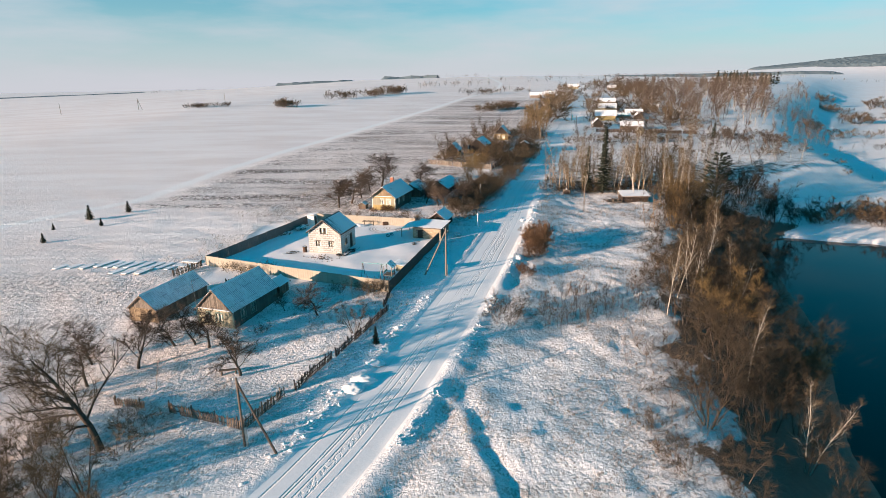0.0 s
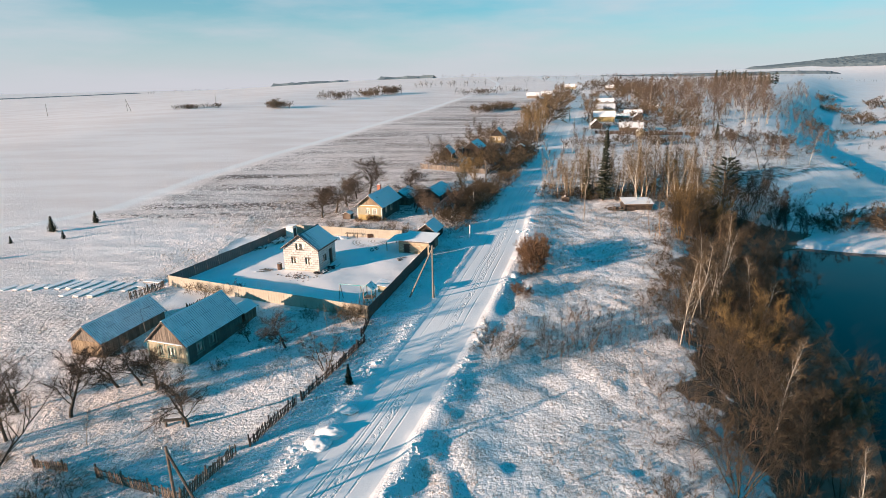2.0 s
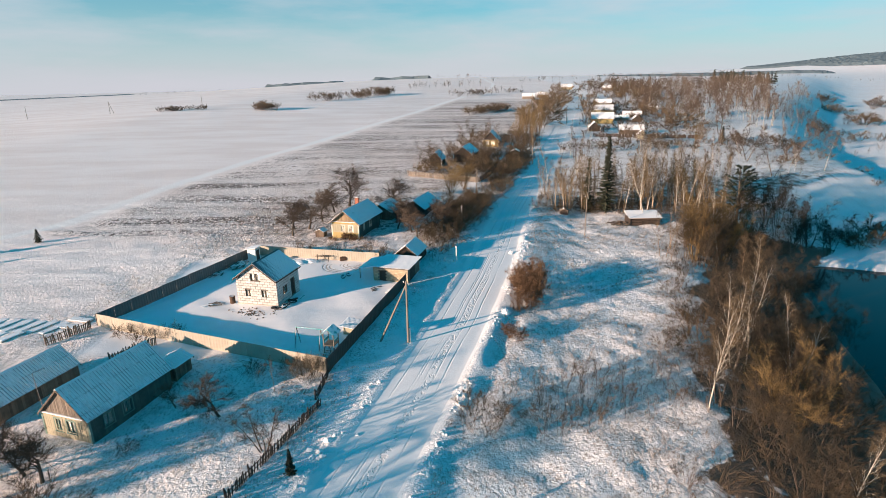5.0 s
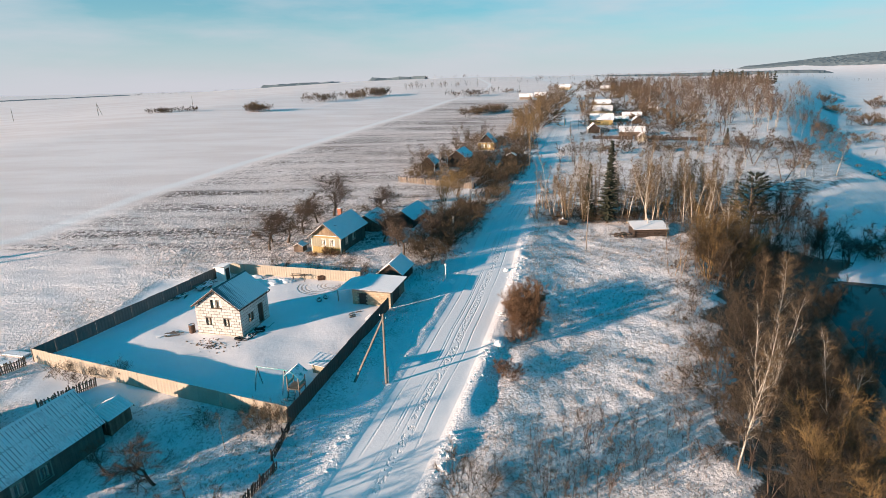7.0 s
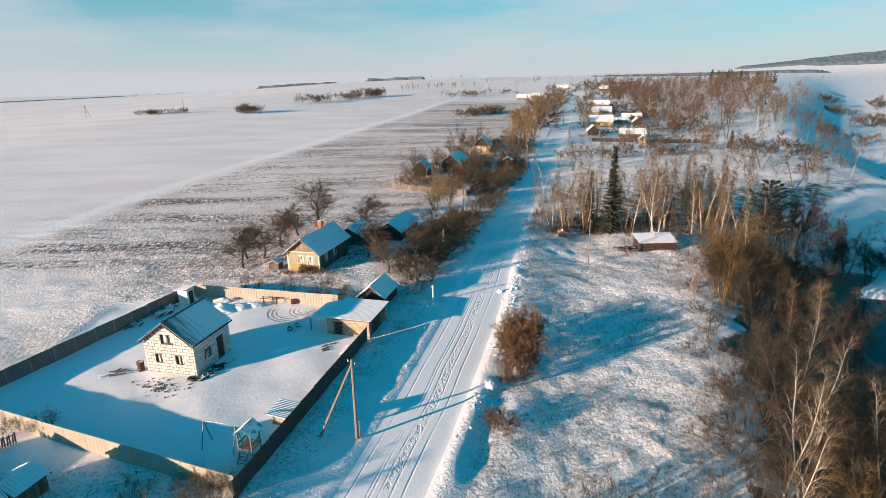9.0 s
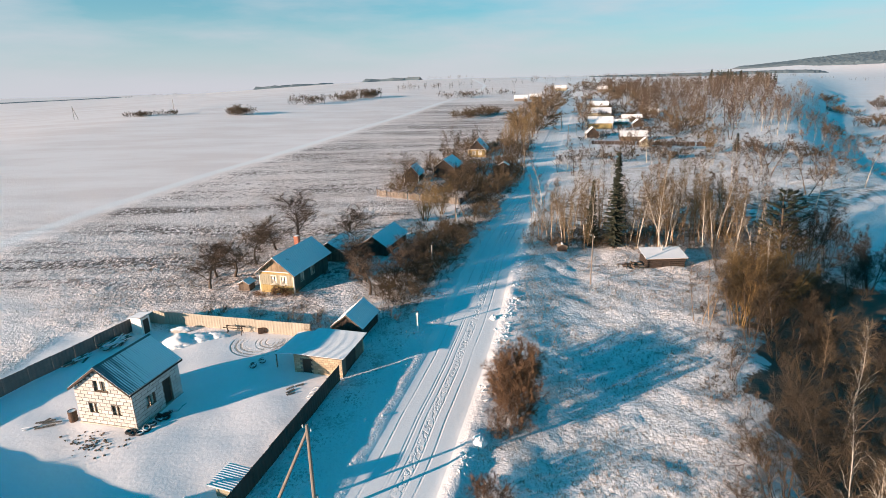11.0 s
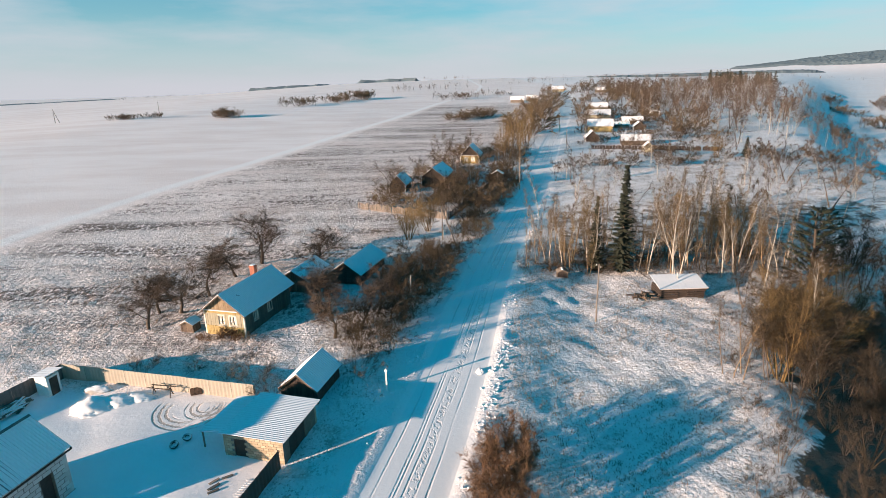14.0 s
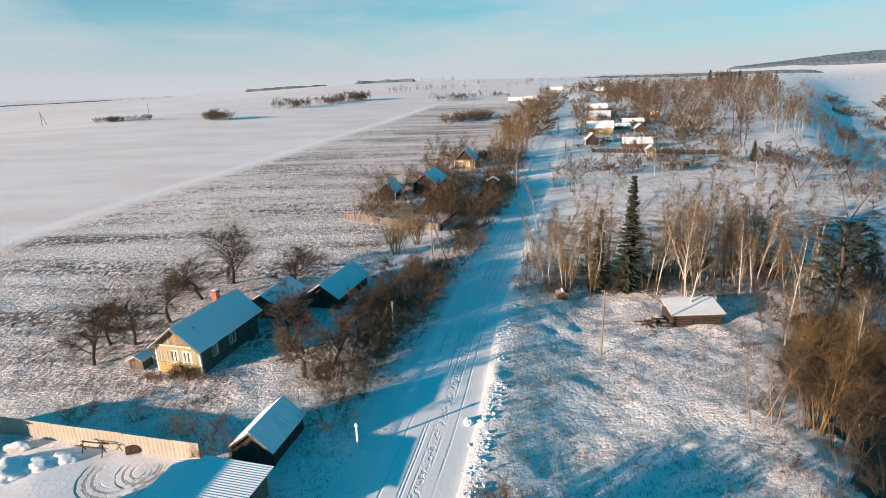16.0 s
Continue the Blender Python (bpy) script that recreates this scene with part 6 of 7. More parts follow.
thicket("valley_shrubs", "scattered brown shrubs on the snowy valley floor", "scrub", plain, ["far_bush", "far_bush", "far_tree"], _r, 2.5, 6.5)
blk = scatter(_r, 48, lambda x, y: abs(x - 332 - 0.25 * (y - 640)) < 26, 290, 390, 575, 720, 4.0)
thicket("conifer_wood", "dark conifer wood above the valley", "wood", blk, ["far_spruce"] if "far_spruce" in FORMS else ["far_tree"], _r, 9.0, 14.0)


# ---------------------------------------------------------------- distance: woods on the skyline, hedgerows, field poles
def hazy_wood(cx, cy, rx, ry, height, turn, seed, step=14.0, conifer=True, label="dark wood on the snowy skyline"):
    """A wood too far off to tell its trees apart: an uneven canopy with ragged edges."""
    rnd = random.Random(seed)
    c, s = math.cos(radians(turn)), math.sin(radians(turn))
    nx_, ny_ = max(4, int(2 * rx / step)), max(4, int(2 * ry / step))
    vs, fs, keep = [], [], {}
    for j in range(ny_ + 1):
        for i in range(nx_ + 1):
            u, v = 2 * i / nx_ - 1, 2 * j / ny_ - 1
            x = cx + u * rx * c - v * ry * s + rnd.uniform(-0.4, 0.4) * step
            y = cy + u * rx * s + v * ry * c + rnd.uniform(-0.4, 0.4) * step
            edge = 1 - (abs(u) ** 2.5 + abs(v) ** 2.5)
            h = height * rnd.uniform(0.62, 1.0) * min(1.0, max(0.0, edge * 6 + 0.25)) - 1.0
            keep[i, j] = len(vs)
            vs.append((x, y, float(land(x, y)) + h))
    for j in range(ny_):
        for i in range(nx_):
            a, b, d, e = keep[i, j], keep[i + 1, j], keep[i, j + 1], keep[i + 1, j + 1]
            fs += [(a, b, e), (a, e, d)]
    mesh = tri_mesh("canopy", np.array(vs, np.float32), np.array(fs, np.int32), M["hazy_wood"] if conifer else M["far_brush"])
    mesh.polygons.foreach_set("use_smooth", np.zeros(len(fs), bool))
    return tagged(new("distant_wood", mesh), label, "wood", kind="stuff")


hazy_wood(-355, 1480, 105, 45, 13, 0, 1)
hazy_wood(-1480, 2150, 300, 60, 4.5, 10, 2)
hazy_wood(-2150, 2500, 420, 70, 6, 10, 3)
hazy_wood(-90, 1250, 70, 20, 11, 0, 6)
hazy_wood(980, 2500, 330, 60, 14, -10, 9)
hazy_wood(1400, 2900, 500, 80, 15, -10, 10)
hazy_wood(2480, 3650, 560, 260, 14, -10, 12, step=16, label="wooded hill beyond the river valley")
hazy_wood(3150, 3300, 1000, 420, 20, -14, 11, step=16, label="wooded hill beyond the river valley")

_r = random.Random(44)


def row_of(n, x0, y0, x1, y1, sx, sy):
    return [(x0 + (x1 - x0) * u + _r.gauss(0, sx), y0 + (y1 - y0) * u + _r.gauss(0, sy)) for u in [_r.random() for _ in range(n)]]


skyline = row_of(24, -760, 1650, -480, 1750, 12, 14) + row_of(18, -740, 1400, -650, 1440, 10, 10) + row_of(26, -60, 950, 60, 1010, 15, 20) + row_of(36, 60, 760, 330, 880, 25, 40)
skyline += row_of(40, 20, 1500, 620, 1560, 30, 30) + row_of(28, 560, 1150, 760, 1180, 20, 14) + row_of(34, 760, 1300, 1080, 1360, 20, 14) + row_of(30, -40, 640, 40, 660, 8, 8)
thicket("skyline_trees", "bare trees along the distant skyline", "trees", skyline, ["far_tree", "far_birch"], _r, 4.0, 7.5)
row1 = [(-166 + _r.gauss(0, 6), 341 + _r.gauss(0, 2)) for _ in range(16)] + [(-150 + _r.gauss(0, 1.5), 343) for _ in range(4)]
thicket("field_brush", "low dark brush alone in a snowy field", "scrub", row1, ["far_bush"], _r, 1.8, 3.2)
row2 = [(-109 + _r.gauss(0, 5), 334 + _r.gauss(0, 3)) for _ in range(18)]
thicket("field_brush", "rounded dark brush alone in a snowy field", "scrub", row2, ["far_bush", "far_tree"], _r, 3.0, 5.6)
row3 = [(-92 + 40 * u + _r.gauss(0, 5), 415 + 95 * u + _r.gauss(0, 6)) for u in [_r.random() for _ in range(46)]]
thicket("hedgerow", "bare hedgerow trees across snowy fields", "hedge", row3, ["far_tree", "far_bush"], _r, 3.0, 7.5)
row4 = [(10 + 60 * u + _r.gauss(0, 6), 470 + 60 * u + _r.gauss(0, 12)) for u in [_r.random() for _ in range(50)]]
thicket("hedgerow", "bare trees behind the village fields", "hedge", row4, ["far_tree", "far_birch", "far_bush"], _r, 2.5, 6.5)
row5 = [(14 + 20 * u + _r.gauss(0, 3), 300 + 20 * u + _r.gauss(0, 5)) for u in [_r.random() for _ in range(24)]]
thicket("hedgerow", "brown brush at the end of a garden field", "hedge", row5, ["far_bush"], _r, 2.0, 4.5)


def pole(name, x, y, h, label, material=None, strut=None, r=0.1, base=True, arm=True, group="utility poles", z=None):
    g = ground_z(x, y) if z is None else z
    p = thing(name, x, y, 0, label, "utility pole", group, z=g)
    part("shaft", shape((beam, (0, 0, -0.4), (0.03, 0.02, h), r, r * 0.72, 8)), material or M["pole_wood"], p)
    if base:
        part("stub", shape((beam, (0.16, 0.06, -0.4), (0.16, 0.06, 1.5), 0.10, None, 4)), M["concrete"], p, "concrete footing post")
    if strut:
        sx, sy = strut[0] - x, strut[1] - y
        sz = ground_z(*strut) - g
        part("strut", shape((beam, (sx, sy, sz - 0.3), (0.02, 0.02, h * 0.94), r * 0.95, r * 0.7, 8)), material or M["pole_wood"], p, "slanting wooden strut")
    if arm:
        for i, s in enumerate((-1, 1)):
            hook = part("hook", shape((beam, (0, 0, h - 0.2 - 0.25 * i), (0.22 * s, 0.05, h - 0.15 - 0.25 * i), 0.015)), M["steel"], p)
            part("insulator", shape((beam, (0.22 * s, 0.05, h - 0.17 - 0.25 * i), (0.22 * s, 0.05, h + 0.0 - 0.25 * i), 0.04, 0.03)), M["white_paint"], hook)
    return p


pole("utility_pole", -5.9, 37.6, 6.2, "wooden utility pole with a slanting strut beside the road", strut=(-8.7, 38.0), material=M["grey_wood"], r=0.12)
pole("utility_pole", -20.2, 5.2, 5.5, "dark wooden utility pole with a slanting strut", M["old_wood"], strut=(-17.5, 4.2))
pole("utility_pole", 20.3, 76.0, 6.5, "slim weathered utility pole on the snowy meadow", M["grey_wood"], base=False, r=0.085)
pole("utility_pole", 4.5, 105.1, 5.4, "grey utility pole with a strut beside the road", M["grey_wood"], strut=(6.6, 102.4))
pole("utility_pole", 0.6, 79.8, 3.4, "short pale post at the roadside", M["concrete"], base=False, arm=False)
for x, y, h in ((21.8, 141.0, 7.0), (52.5, 243.0, 7.0), (60.5, 240.0, 7.0), (44.5, 196.0, 6.5), (72.0, 290.0, 7.0)):
    pole("utility_pole", x, y, h, "distant wooden utility pole along the road", M["grey_wood"], base=False, r=0.12)
for x, y in ((-262.0, 346.0), (-212.0, 350.0), (-160.0, 366.0)):
    pole("utility_pole", x, y, 7.5, "lone utility pole in a snowy field", M["grey_wood"], base=False, r=0.16, strut=(x + 2.5, y) if x == -212.0 else None, group="field poles")

# white roadside post with a cap
p = thing("marker_post", -0.75, 62.1, 0, "white concrete marker post with a small cap", "post")
part("shaft", shape((beam, (0, 0, -0.3), (0, 0, 1.75), 0.10, 0.09, 4)), M["white_paint"], p)
part("cap", shape((beam, (0, 0, 1.75), (0, 0, 1.95), 0.2, 0.04, 4)), M["white_paint"], p)


def roofed_post(x, y):
    p = thing("roofed_post", x, y, -15, "tall wooden post under a small snowy gable roof", "shrine")
    part("post", shape((beam, (0, 0, -0.3), (0, 0, 3.9), 0.12, 0.1, 6)), M["grey_wood"], p)
    for s in (-1, 1):
        part("brace", shape((beam, (0, 0, 2.8), (0.8 * s, 0, 3.45), 0.05)), M["grey_wood"], p)
        bm = bmesh.new()
        sheet(bm, (0, -0.8, 4.3), (1.3 * s, -0.8, 3.5), (0, 1.6, 0), 0.2, 0.012, 0.04)
        part("roof_sheet", bm, M["roof_white"], p)


roofed_post(17.1, 141.2)

# blue water pump by the road, seen from afar
p = thing("water_pump", 54.2, 250.0, 0, "teal painted village water pump at the roadside", "pump")
part("column", shape((beam, (0, 0, -0.2), (0, 0, 2.0), 0.35, 0.3, 8)), M["blue_paint"], p)
part("cap", shape((beam, (0, 0, 2.0), (0, 0, 2.45), 0.38, 0.12, 8)), M["blue_paint"], p)
part("lever", shape((beam, (0.2, 0, 1.5), (0.9, -0.1, 1.1), 0.05)), M["steel"], p)


# ---------------------------------------------------------------- sheds on the meadow
def meadow_shed(x, y, rot):
    w, d, lo, hi = 5.0, 2.6, 1.75, 2.35
    h = thing("shed", x, y, rot, "old log shed with a bright snow-covered roof", "shed", z=-1.0)
    rnd = random.Random(3)
    for zz in range(7):
        for wall, (a, b) in enumerate((((-w / 2, 0, 0), (w / 2, 0, 0)), ((-w / 2, d, 0), (w / 2, d, 0)), ((-w / 2, 0, 0), (-w / 2, d, 0)), ((w / 2, 0, 0), (w / 2, d, 0)))):
            z0 = -0.2 + zz * 0.27 + (0.13 if wall > 1 else 0)
            if wall == 0 and 1 <= zz <= 5:
                for p, q in ((-w / 2, -0.5), (0.5, w / 2)):
                    part("log", shape((beam, (p, 0, z0), (q, 0, z0 + rnd.uniform(-0.02, 0.02)), 0.13)), M["dark_wood"], h)
                continue
            part("log", shape((beam, (a[0] - 0.1 * (wall < 2), a[1], z0), (b[0] + 0.1 * (wall < 2), b[1], z0), 0.13)), M["dark_wood"], h)
    part("door", shape((box, -0.5, 0.02, -0.05, 0.5, 0.07, 1.4)), M["dark_wood"], h, "dark plank door")
    bm = bmesh.new()
    sheet(bm, (-w / 2 - 0.3, d + 0.25, hi + 0.12), (-w / 2 - 0.3, -0.4, lo + 0.08), (w + 0.6, 0, 0), 0.5, 0.002, 0.05, 0.02, 2)
    part("roof_sheet", bm, M["snow"], h, "roof under even snow")
    bm = shape((box, -w / 2 - 0.28, -0.42, lo - 0.03, w / 2 + 0.28, -0.36, lo + 0.05))
    part("eaves_board", bm, M["old_wood"], h)
    part("flue", shape((beam, (0.1, 1.9, 1.9), (0.1, 1.9, 3.0), 0.08)), M["concrete"], h, "pale flue pipe")
    return h


meadow_shed(31.8, 81.4, 0)
timber_house(19.5, 88.6, -5, 1.3, 0.9, 0.75, 1.0, M["dark_wood"], M["dark_wood"], M["grey_wood"], "small dark weathered box in the snow", "box", "storage_box", trim=M["old_wood"], seed=30, base=0, over=0.1, sag=0)
rnd = random.Random(9)
for i in range(22):
    bx, by = 27.6 + rnd.gauss(0, 0.7), 81.8 + rnd.gauss(0, 0.5)
    a, ln = rnd.uniform(0, math.pi), rnd.uniform(0.8, 1.9)
    lift = rnd.uniform(0, 0.6)
    g = ground_z(bx, by)
    p = thing("log", bx, by, 0, "old split log in a heap beside the shed", "log", "log heap", z=g)
    part("bark", shape((beam, (-ln / 2 * math.cos(a), -ln / 2 * math.sin(a), 0.1 + lift), (ln / 2 * math.cos(a), ln / 2 * math.sin(a), 0.1 + lift * 0.5), 0.09)), M["old_wood"], p)


# ---------------------------------------------------------------- things in the yard
def yard(lx, ly):
    """From the block house's own axes to the world."""
    v = pose(-23.22, 47.19, 0, 0, 0, -13.7) @ Vector((lx, ly, 0))
    return v.x, v.y


def ring(bm, R, r, seg=18, sec=8, z=0.0, squash=1.0):
    vs = [[bm.verts.new(((R + r * math.cos(math.tau * j / sec)) * math.cos(math.tau * i / seg), (R + r * math.cos(math.tau * j / sec)) * math.sin(math.tau * i / seg),
                         z + r * squash * math.sin(math.tau * j / sec))) for j in range(sec)] for i in range(seg)]
    for i in range(seg):
        for j in range(sec):
            bm.faces.new((vs[i][j], vs[(i + 1) % seg][j], vs[(i + 1) % seg][(j + 1) % sec], vs[i][(j + 1) % sec]))


def tyre_shape():
    t = new("tyre")
    bm = bmesh.new()
    ring(bm, 0.22, 0.10, squash=0.95, z=0.09)
    part("casing", bm, M["rubber"], t)
    bm = bmesh.new()
    bmesh.ops.create_circle(bm, cap_ends=True, segments=16, radius=0.16)
    for v in bm.verts:
        v.co.z = 0.05
    part("snow_fill", bm, M["snow"], t, "snow inside the tyre")
    return t


first = tyre_shape()
tagged(first, "old black car tyre half buried in snow", "tyre", "old tyres")
spots = [(2.98, -0.35, 0, 0), (3.15, 0.15, 25, 0), (3.1, 0.75, 0, 0), (3.2, 1.3, 30, 0), (3.05, 1.8, 20, 0), (3.5, 1.75, 0, 0), (3.4, 2.2, 15, 0), (2.5, -0.5, 0, 0), (2.1, -0.4, 0, 0), (5.84, 10.08, 30, 0), (6.14, 11.05, 25, 0)]
for i, (lx, ly, tilt, _q) in enumerate(spots):
    wx, wy = yard(lx, ly)
    m = pose(wx, wy, ground_z(wx, wy) + (0.12 if tilt else 0.0), tilt, 0, i * 40)
    if i == 0:
        first.matrix_basis = m
    else:
        copy_thing(first, m)


def barrel(x, y, label, lying=False):
    b = thing("barrel", x, y, 20, label, "barrel")
    bm = bmesh.new()
    prof = [(0.0, 0.29), (0.02, 0.3), (0.28, 0.3), (0.30, 0.315), (0.32, 0.3), (0.56, 0.3), (0.58, 0.315), (0.6, 0.3), (0.86, 0.3), (0.88, 0.29)]
    rings = [[bm.verts.new((r * math.cos(math.tau * k / 18), r * math.sin(math.tau * k / 18), z)) for k in range(18)] for z, r in prof]
    for a, c in zip(rings, rings[1:]):
        for k in range(18):
            bm.faces.new((a[k], a[(k + 1) % 18], c[(k + 1) % 18], c[k]))
    bm.faces.new(rings[0][::-1])
    if lying:
        for v in bm.verts:
            v.co = Vector((v.co.z - 0.44, v.co.y, v.co.x + 0.3))
    part("drum", bm, M["rust"], b)
    if not lying:
        bm = bmesh.new()
        bmesh.ops.create_circle(bm, cap_ends=True, segments=18, radius=0.285)
        for v in bm.verts:
            v.co.z = 0.83
        part("snow_fill", bm, M["snow"], b, "snow inside the barrel")


barrel(*yard(-3.3, 0.1), "rusty steel barrel filled with snow")
barrel(-16.3, 62.3, "rusty barrel lying by the fence", True)


def outhouse(x, y, rot):
    o = thing("outhouse", x, y, rot, "pale plank outhouse with a snowy lean-to roof", "outhouse", z=0.05)
    rnd = random.Random(2)
    for k, m in enumerate((pose(0, 0, 0), pose(0.6, 0, 0, 0, 0, 90), pose(-0.55, 0, 0, 0, 0, 90), pose(0, 1.15, 0))):
        bm = bmesh.new()
        planks(bm, -0.6 if k in (0, 3) else 0.05, 0.6 if k in (0, 3) else 1.15, -0.2, lambda q: 1.95, 0.0, 0.05, 0.15, rnd)
        wall = boarded("wall", bm, M["white_paint"], o)
        wall.matrix_basis = m
    part("door", shape((box, -0.36, -0.05, 0.0, 0.36, -0.022, 1.75)), M["dark_wood"], o, "dark door with a pale frame")
    bm = bmesh.new()
    sheet(bm, (-0.85, -0.3, 2.25), (-0.85, 1.45, 2.0), (1.7, 0, 0), 0.4, 0.006, 0.05)
    part("roof_sheet", bm, M["snow"], o, "snow-covered roof")


outhouse(-28.3, 63.2, 75)


def heap(x, y, rx, ry, h, name, label, category, material, seed):
    bm = bmesh.new()
    bmesh.ops.create_icosphere(bm, subdivisions=4, radius=1)
    for v in bm.verts:
        n = noise.noise(v.co * 1.7 + Vector((seed, 0, 0))) * 0.16 + noise.noise(v.co * 3.9 + Vector((seed, 3, 0))) * 0.12 + noise.noise(v.co * 9.5 + Vector((seed, 5, 0))) * 0.09
        v.co = v.co * (1 + n)
        v.co.x, v.co.y, v.co.z = v.co.x * rx, v.co.y * ry, (abs(v.co.z) ** 1.7 if v.co.z > 0 else -0.2) * h
    mesh = bpy.data.meshes.new(name)
    bm.to_mesh(mesh)
    bm.free()
    mesh.materials.append(material)
    mesh.polygons.foreach_set("use_smooth", np.ones(len(mesh.polygons), bool))
    ob = tagged(new(name, mesh), label, category)
    ob.matrix_basis = pose(x, y, ground_z(x, y))
    return ob


heap(-23.9, 60.9, 1.7, 1.4, 0.7, "snow_lump", "heap of cleared snow in the yard", "snow pile", M["snow"], 1)
heap(-22.3, 61.5, 1.5, 1.0, 0.45, "snow_lump", "heap of cleared snow in the yard", "snow pile", M["snow"], 2)
heap(-20.9, 61.9, 1.4, 0.7, 0.35, "snow_lump", "heap of cleared snow in the yard", "snow pile", M["snow"], 4)
heap(-25.0, 63.3, 1.3, 0.5, 0.5, "rubble_pile", "heap of snowy rubble by the fence", "rubble", M["snowy_board"], 3)



def stack(x, y, rot, n, ln, label, seed, material="grey_wood"):
    rnd = random.Random(seed)
    s = thing("board_stack", x, y, rot, label, "lumber")
    for i in range(n):
        a = rnd.uniform(-0.5, 0.5)
        cx, cy, cz = rnd.uniform(-0.7, 0.7), rnd.uniform(-0.8, 0.8), 0.04 + 0.06 * (i // 5)
        part("board", shape((box, -ln / 2, -0.09, 0, ln / 2, 0.09, 0.04, pose(cx, cy, cz, 0, rnd.uniform(-4, 4), math.degrees(a)))), M["snow" if rnd.random() < 0.45 else material], s)


stack(-30.3, 60.9, 70, 40, 1.9, "untidy stack of snowy boards by the fence", 1)
stack(-32.2, 57.6, 70, 18, 1.6, "untidy stack of snowy boards by the fence", 2)
stack(*yard(-4.9, -1.0), 40, 6, 1.3, "few snowy boards lying in the yard", 3)
stack(-10.3, 51.6, 30, 5, 0.7, "few snowy boards lying in the yard", 5)
stack(-20.4, 34.2, 10, 6, 0.9, "broken boards lying in garden snow", 4, "dark_wood")


def sawhorse(x, y, rot):
    s = thing("sawhorse", x, y, rot, "dark wooden sawhorse table by the fence", "sawhorse")
    for a in (-0.8, 0.8):
        for b in (-0.35, 0.35):
            part("leg", shape((beam, (a - 0.25 * b, b, -0.1), (a + 0.25 * b, -b * 0.6, 0.85), 0.04, None, 4)), M["dark_wood"], s)
    for b in (-0.25, 0.25):
        part("rail", shape((beam, (-1.1, b, 0.72), (1.1, b, 0.72), 0.045, None, 4)), M["dark_wood"], s)


sawhorse(-19.1, 62.4, -12)


def playground(x, y, rot):
    p = thing("play_tower", x, y, rot, "childrens' wooden play tower with ladder and gable roof", "play tower")
    for a in (-0.5, 0.5):
        for b in (-0.5, 0.5):
            part("post", shape((beam, (a, b, -0.2), (a, b, 1.9), 0.05, None, 4)), M["grey_wood"], p)
    part("deck", shape((box, -0.55, -0.55, 0.75, 0.55, 0.55, 0.82)), M["grey_wood"], p)
    for s in (-1, 1):
        part("railing", shape((box, s * 0.5 - 0.02, -0.5, 1.05, s * 0.5 + 0.02, 0.5, 1.3)), M["teal_paint"], p)
        bm = bmesh.new()
        sheet(bm, (0, -0.7, 2.45), (0.75 * s, -0.7, 1.85), (0, 1.4, 0), 0.3, 0.006, 0.03)
        part("roof_sheet", bm, M["teal_paint"], p, "teal roof board")
    for i in range(5):
        part("rung", shape((beam, (-0.3, -0.6 - 0.12 * (4 - i), 0.1 + 0.17 * i), (0.3, -0.6 - 0.12 * (4 - i), 0.1 + 0.17 * i), 0.025)), M["grey_wood"], p)
    for a in (-0.3, 0.3):
        part("stringer", shape((beam, (a, -1.15, -0.05), (a, -0.55, 0.85), 0.03)), M["grey_wood"], p)
    w = thing("swing_frame", x - 2.2, y + 0.9, rot, "steel swing frame with a teal crossbar", "swing")
    part("crossbar", shape((beam, (-1.4, 0, 1.9), (1.5, 0, 1.9), 0.045)), M["teal_paint"], w)
    for a in (-1.3, 1.2):
        for b in (-0.6, 0.6):
            part("leg", shape((beam, (a, b, -0.1), (a, 0, 1.9), 0.04)), M["steel"], w)


playground(-12.9, 36.1, ROT)

# slat-roofed box by the road fence
h = thing("well_house", -11.7, 40.2, ROT, "pale box with a ribbed snowy lid by the fence", "box")
part("body", shape((box, -0.55, -0.75, -0.2, 0.55, 0.75, 0.8)), M["cream_paint"], h)
bm = bmesh.new()
sheet(bm, (-0.85, -1.1, 1.02), (0.85, -1.1, 0.84), (0, 2.2, 0), 0.2, 0.02, 0.03)
part("lid", bm, M["roof_white"], h, "ribbed lid under thin snow")
h = thing("pallet", -8.5, 50.9, ROT, "slatted snowy pallet lying by the fence", "pallet")
for i in range(9):
    part("slat", shape((box, -0.6, -0.9 + i * 0.2, 0.05, 0.6, -0.78 + i * 0.2, 0.09)), M["roof_white"], h)

# clods of frozen earth in front of the house
rnd = random.Random(77)
clods = bmesh.new()
for i in range(90):
    lx, ly = rnd.gauss(0.2, 1.1), -2.0 + rnd.gauss(0, 0.5) - 0.25 * rnd.random()
    wx, wy = yard(lx, ly)
    r = rnd.uniform(0.04, 0.11)
    k = bmesh.ops.create_icosphere(clods, subdivisions=1, radius=r)
    for v in k["verts"]:
        v.co = Vector((v.co.x * rnd.uniform(0.8, 1.5), v.co.y, v.co.z * 0.7)) + Vector((wx, wy, ground_z(wx, wy) + r * 0.3))
mesh = bpy.data.meshes.new("earth_clods")
clods.to_mesh(mesh)
clods.free()
mesh.materials.append(M["old_wood"])
tagged(new("earth_clods", mesh), "dark frozen clods of earth scattered on snow", "soil", kind="stuff")


